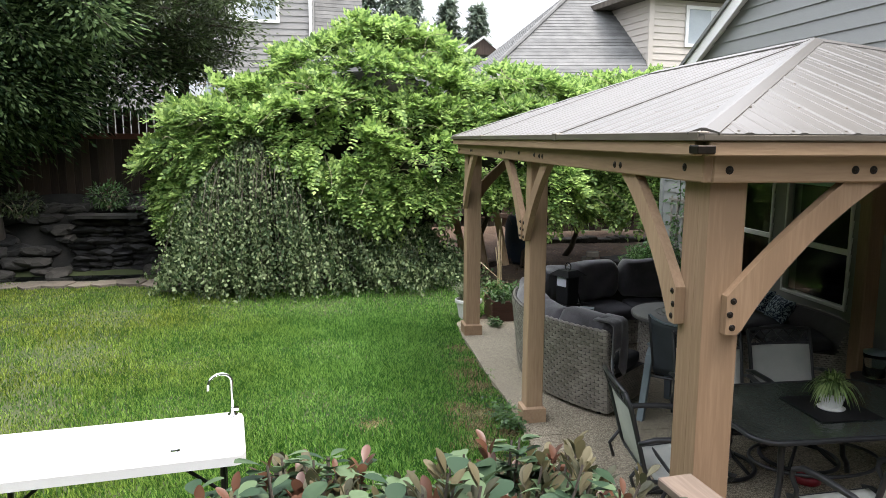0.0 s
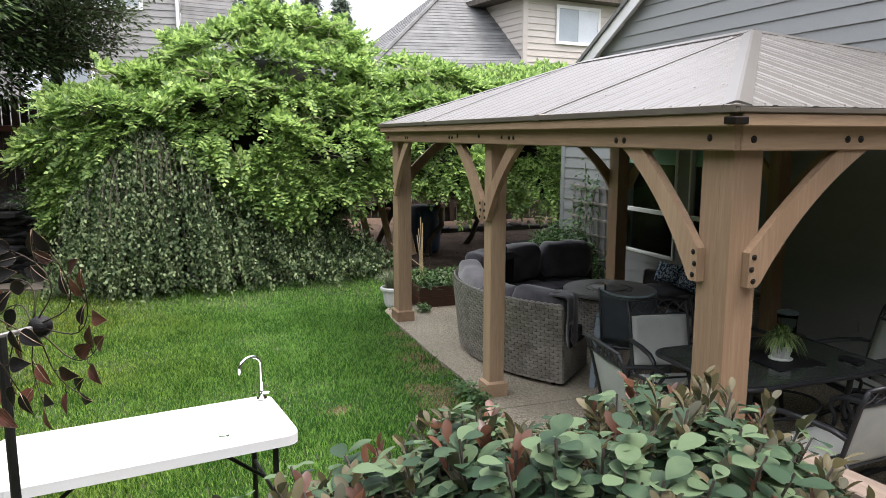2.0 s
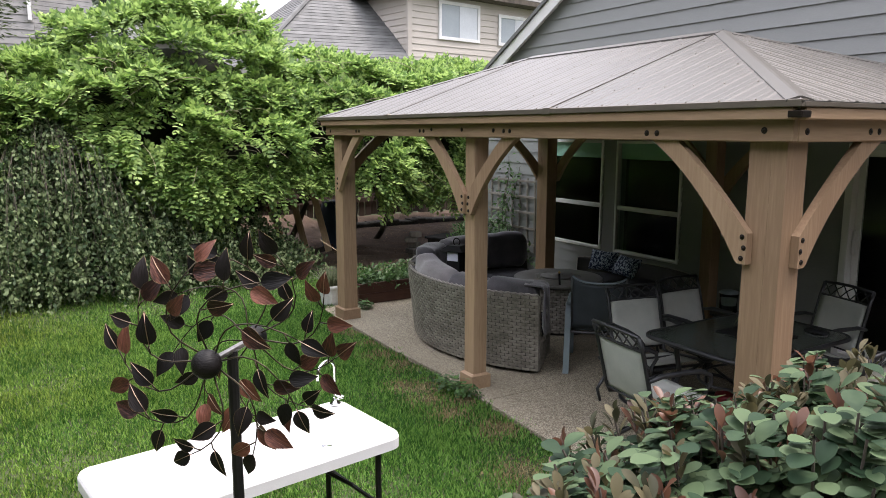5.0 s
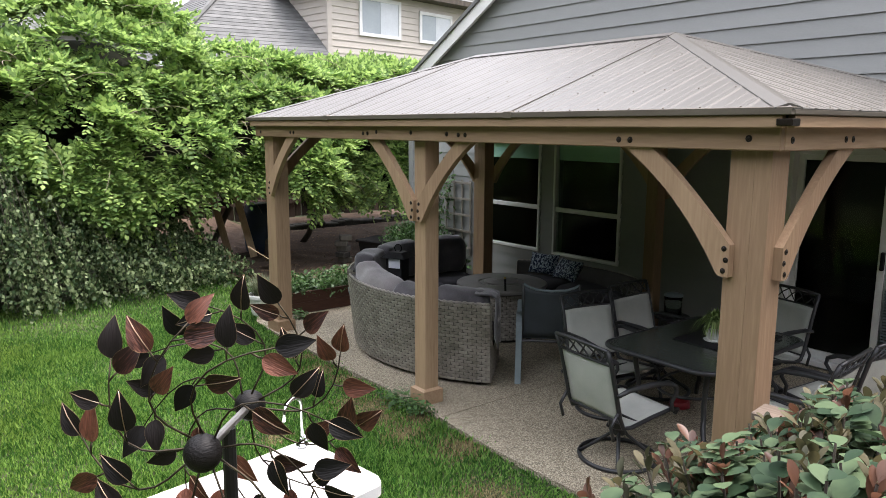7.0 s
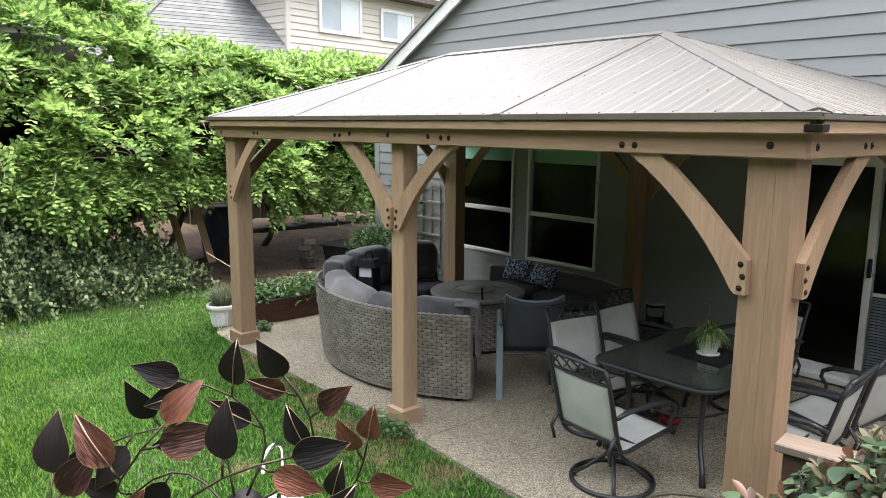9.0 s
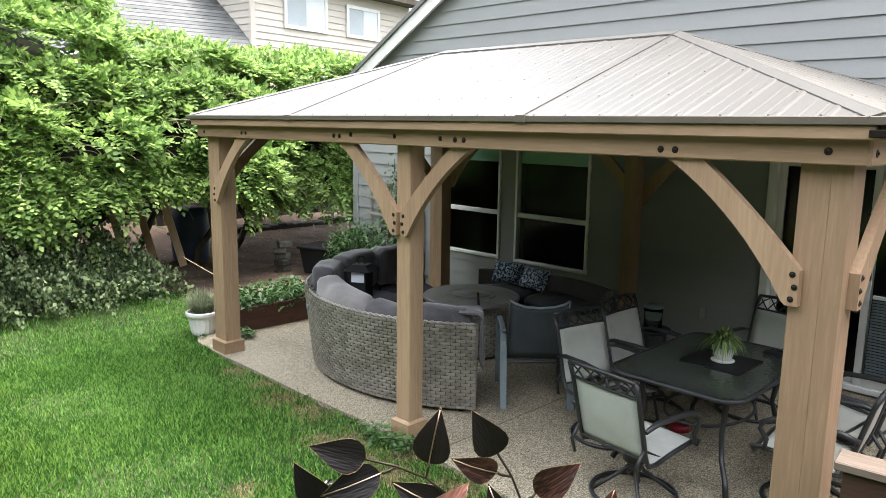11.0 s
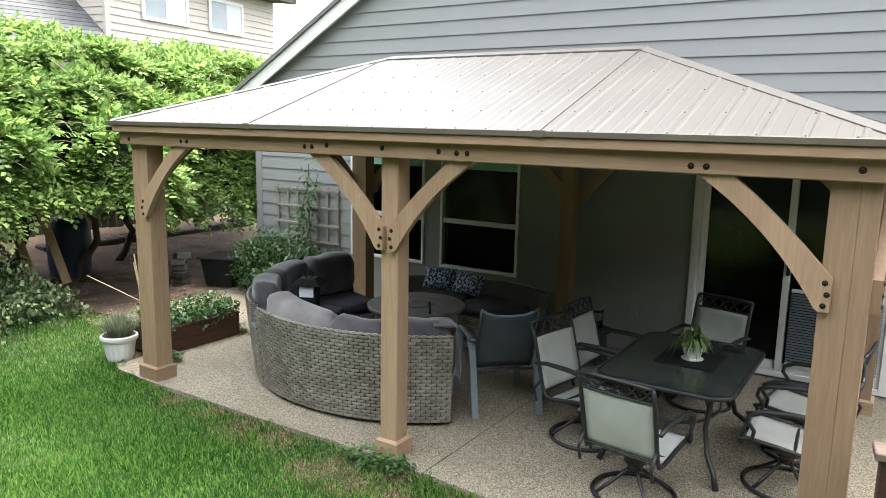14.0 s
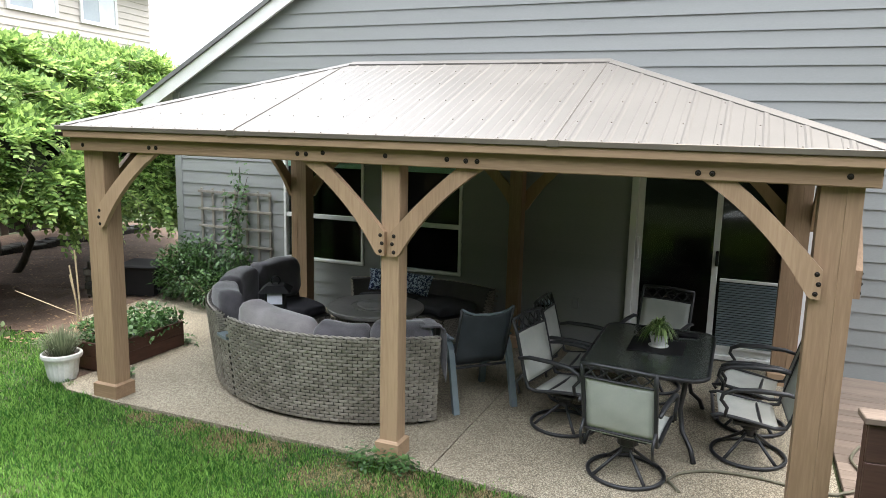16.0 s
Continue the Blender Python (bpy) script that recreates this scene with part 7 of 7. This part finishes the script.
nb = thing("neighbour_house", "tan lap-sided two-storey house with a grey shingle roof", "house")
P0, P1, P2 = (-14.85, 7.45), (-16.0, 14.3), (-21.5, 6.35)
nn = lap_wall(P0, P1, 0.0, 6.5, 0.19, nb, TAN)
n2 = lap_wall(P2, P0, 0.0, 6.5, 0.19, nb, TAN)
dd = (P1[0] - P0[0], P1[1] - P0[1])
far_window(P0, dd, nn, 1.12, 2.86, 4.95, 6.12, nb)
far_window(P0, dd, nn, 3.72, 5.3, 4.95, 5.95, nb)
part("corner_board", Shape().box((P0[0] - 0.06, P0[1] - 0.08, 0), (P0[0] + 0.06, P0[1] + 0.06, 6.5)), TAN, nb)
ov = 0.55
E0, E1, E2 = (P0[0] + ov, P0[1] - ov, 6.4), (P1[0] + ov, P1[1] + ov, 6.4), (P2[0], P2[1] - ov, 6.4)
courses(E0, E1, (-19.0, 12.6, 8.8), (-19.0, 9.3, 8.8), 22, nb)
courses(E2, E0, (-19.0, 9.3, 8.8), (-21.5, 9.3, 8.8), 22, nb)
part("eave", Shape().add([(E0[0], E0[1], 6.25), (E1[0], E1[1], 6.25), (E1[0], E1[1], 6.4), (E0[0], E0[1], 6.4), (P0[0], P0[1], 6.25), (P1[0], P1[1], 6.25), (P1[0], P1[1], 6.4), (P0[0], P0[1], 6.4)], [(0, 1, 2, 3), (4, 7, 6, 5), (0, 4, 5, 1), (2, 6, 7, 3), (0, 3, 7, 4), (1, 5, 6, 2)]), BARK, nb, "dark gutter")
part("eave", Shape().add([(E2[0], E2[1], 6.25), (E0[0], E0[1], 6.25), (E0[0], E0[1], 6.4), (E2[0], E2[1], 6.4), (P2[0], P2[1], 6.25), (P0[0], P0[1], 6.25), (P0[0], P0[1], 6.4), (P2[0], P2[1], 6.4)], [(0, 1, 2, 3), (4, 7, 6, 5), (0, 4, 5, 1), (2, 6, 7, 3), (0, 3, 7, 4), (1, 5, 6, 2)]), BARK, nb, "dark gutter")
courses((-14.3, 2.4, 3.85), (-14.3, 7.42, 3.95), (-18.6, 7.1, 7.6), (-18.6, 6.9, 7.6), 34, nb)
courses((-22.5, 2.3, 3.85), (-14.3, 2.4, 3.85), (-18.6, 6.9, 7.6), (-19.2, 6.9, 7.6), 34, nb)
part("hip_cap", Shape().tube([(-14.3, 2.4, 3.9), (-18.6, 6.9, 7.65)], 0.07, 6), SHINGLE, nb)
part("lower_wall", Shape().box((-22, 2.9, 0), (-14.75, 7.35, 3.8)), TAN, nb)

nl = thing("neighbour_house", "grey-beige lap-sided house with white-framed windows", "house")
nn = lap_wall((-20.0, -13.0), (-20.0, -2.22), 0.0, 9.2, 0.21, nl, GREIGE)
far_window((-20.0, -2.22), (0, -1), Vector((1, 0, 0)), 1.1, 2.75, 6.05, 7.5, nl)
far_window((-20.0, -2.22), (0, -1), Vector((1, 0, 0)), 2.6, 4.6, 3.2, 4.5, nl)
part("downspout", Shape().box((-19.96, -2.36, 5.3), (-19.86, -2.26, 9.2)), WHITE_TRIM, nl)
part("return_wall", Shape().box((-26, -2.32, 0), (-20.1, -2.22, 9.2)), GREIGE, nl)
courses((-20.2, -2.2, 5.0), (-20.2, -0.5, 4.9), (-23.5, -0.55, 9.4), (-23.5, -2.2, 9.4), 30, nl)
part("gable_wall", Shape().box((-26, -2.2, 0), (-20.4, -0.6, 4.9)), GREIGE, nl)
part("roof", Shape().prism([(-19.3, 9.2), (-26, 12.5), (-26, 9.2)], 1, -13.5, -1.9), SHINGLE, nl)

fh = thing("distant_house", "distant house with brown gables and white trim", "house")
part("wall", Shape().prism([(5.55, 6.9), (7.75, 6.9), (6.65, 7.75)], 0, -36, -35), FENCE, fh, "brown gable")
part("gable_trim", Shape().tube([(-34.95, 5.35, 6.95), (-34.95, 6.65, 7.85), (-34.95, 7.9, 6.95)], 0.08, 4), WHITE_TRIM, fh)
part("wall", Shape().prism([(6.9, 6.5), (8.6, 6.5), (7.75, 7.15)], 0, -35.6, -34.6), FENCE, fh, "brown gable")
part("gable_trim", Shape().tube([(-34.55, 6.75, 6.5), (-34.55, 7.75, 7.22), (-34.55, 8.75, 6.5)], 0.07, 4), WHITE_TRIM, fh)
courses((-35.5, 2.6, 6.7), (-35.5, 6.4, 6.7), (-38.5, 6.4, 7.9), (-38.5, 2.9, 7.9), 12, fh)
part("lower_wall", Shape().box((-38.5, 2.6, 0), (-36, 9, 6.75)), GREIGE, fh)


def far_conifer(at, h, r, seed):
    rr = random.Random(seed)
    ob = thing("fir_tree", "tall dark green fir tree against the sky", "tree", at, group="distant fir trees")
    part("trunk", Shape().tube([(0, 0, 0), (0.05, 0.05, h * 0.5), (0, 0, h)], [0.28, 0.16, 0.02], 7), BARK, ob)
    out = []
    lv_n = 26
    for k in range(lv_n):
        z = h * (0.3 + 0.69 * k / lv_n)
        R = r * (1 - (k / lv_n)) ** 0.85 + 0.12
        for j in range(7):
            a = rr.uniform(0, 6.28)
            L = R * rr.uniform(0.6, 1.15)
            c_ = 26
            t = rng.uniform(0.1, 1, c_)
            p = np.stack([L * t * math.cos(a), L * t * math.sin(a), z - 0.28 * L * t + 0.1 * L * t * t], 1) + rng.normal(0, 0.12, (c_, 3)) * np.array([1, 1, 0.5])
            d, s_, u_ = frames(np.tile([math.cos(a), math.sin(a), -0.35], (c_, 1)) + rng.normal(0, 0.5, (c_, 3)), np.tile([0, 0, 1.0], (c_, 1)))
            out.append(diamonds(p, d, s_, u_, 0.55 * rng.uniform(0.6, 1.3, c_), 0.09 * rng.uniform(0.7, 1.3, c_)))
    part("foliage", soup("foliage", np.concatenate(out), 4, G_FIR), G_FIR, ob)


for i, (x, y, h, r) in enumerate(((-45, 0.6, 14, 3.4), (-44, 2.3, 13.2, 3.2), (-47, 4.0, 12.4, 3.0), (-46, 6.4, 12.2, 2.6), (-45, 8.2, 11.6, 2.4), (-48, -1.2, 14.5, 3.4))):
    far_conifer((x, y, 0), h, r, i)
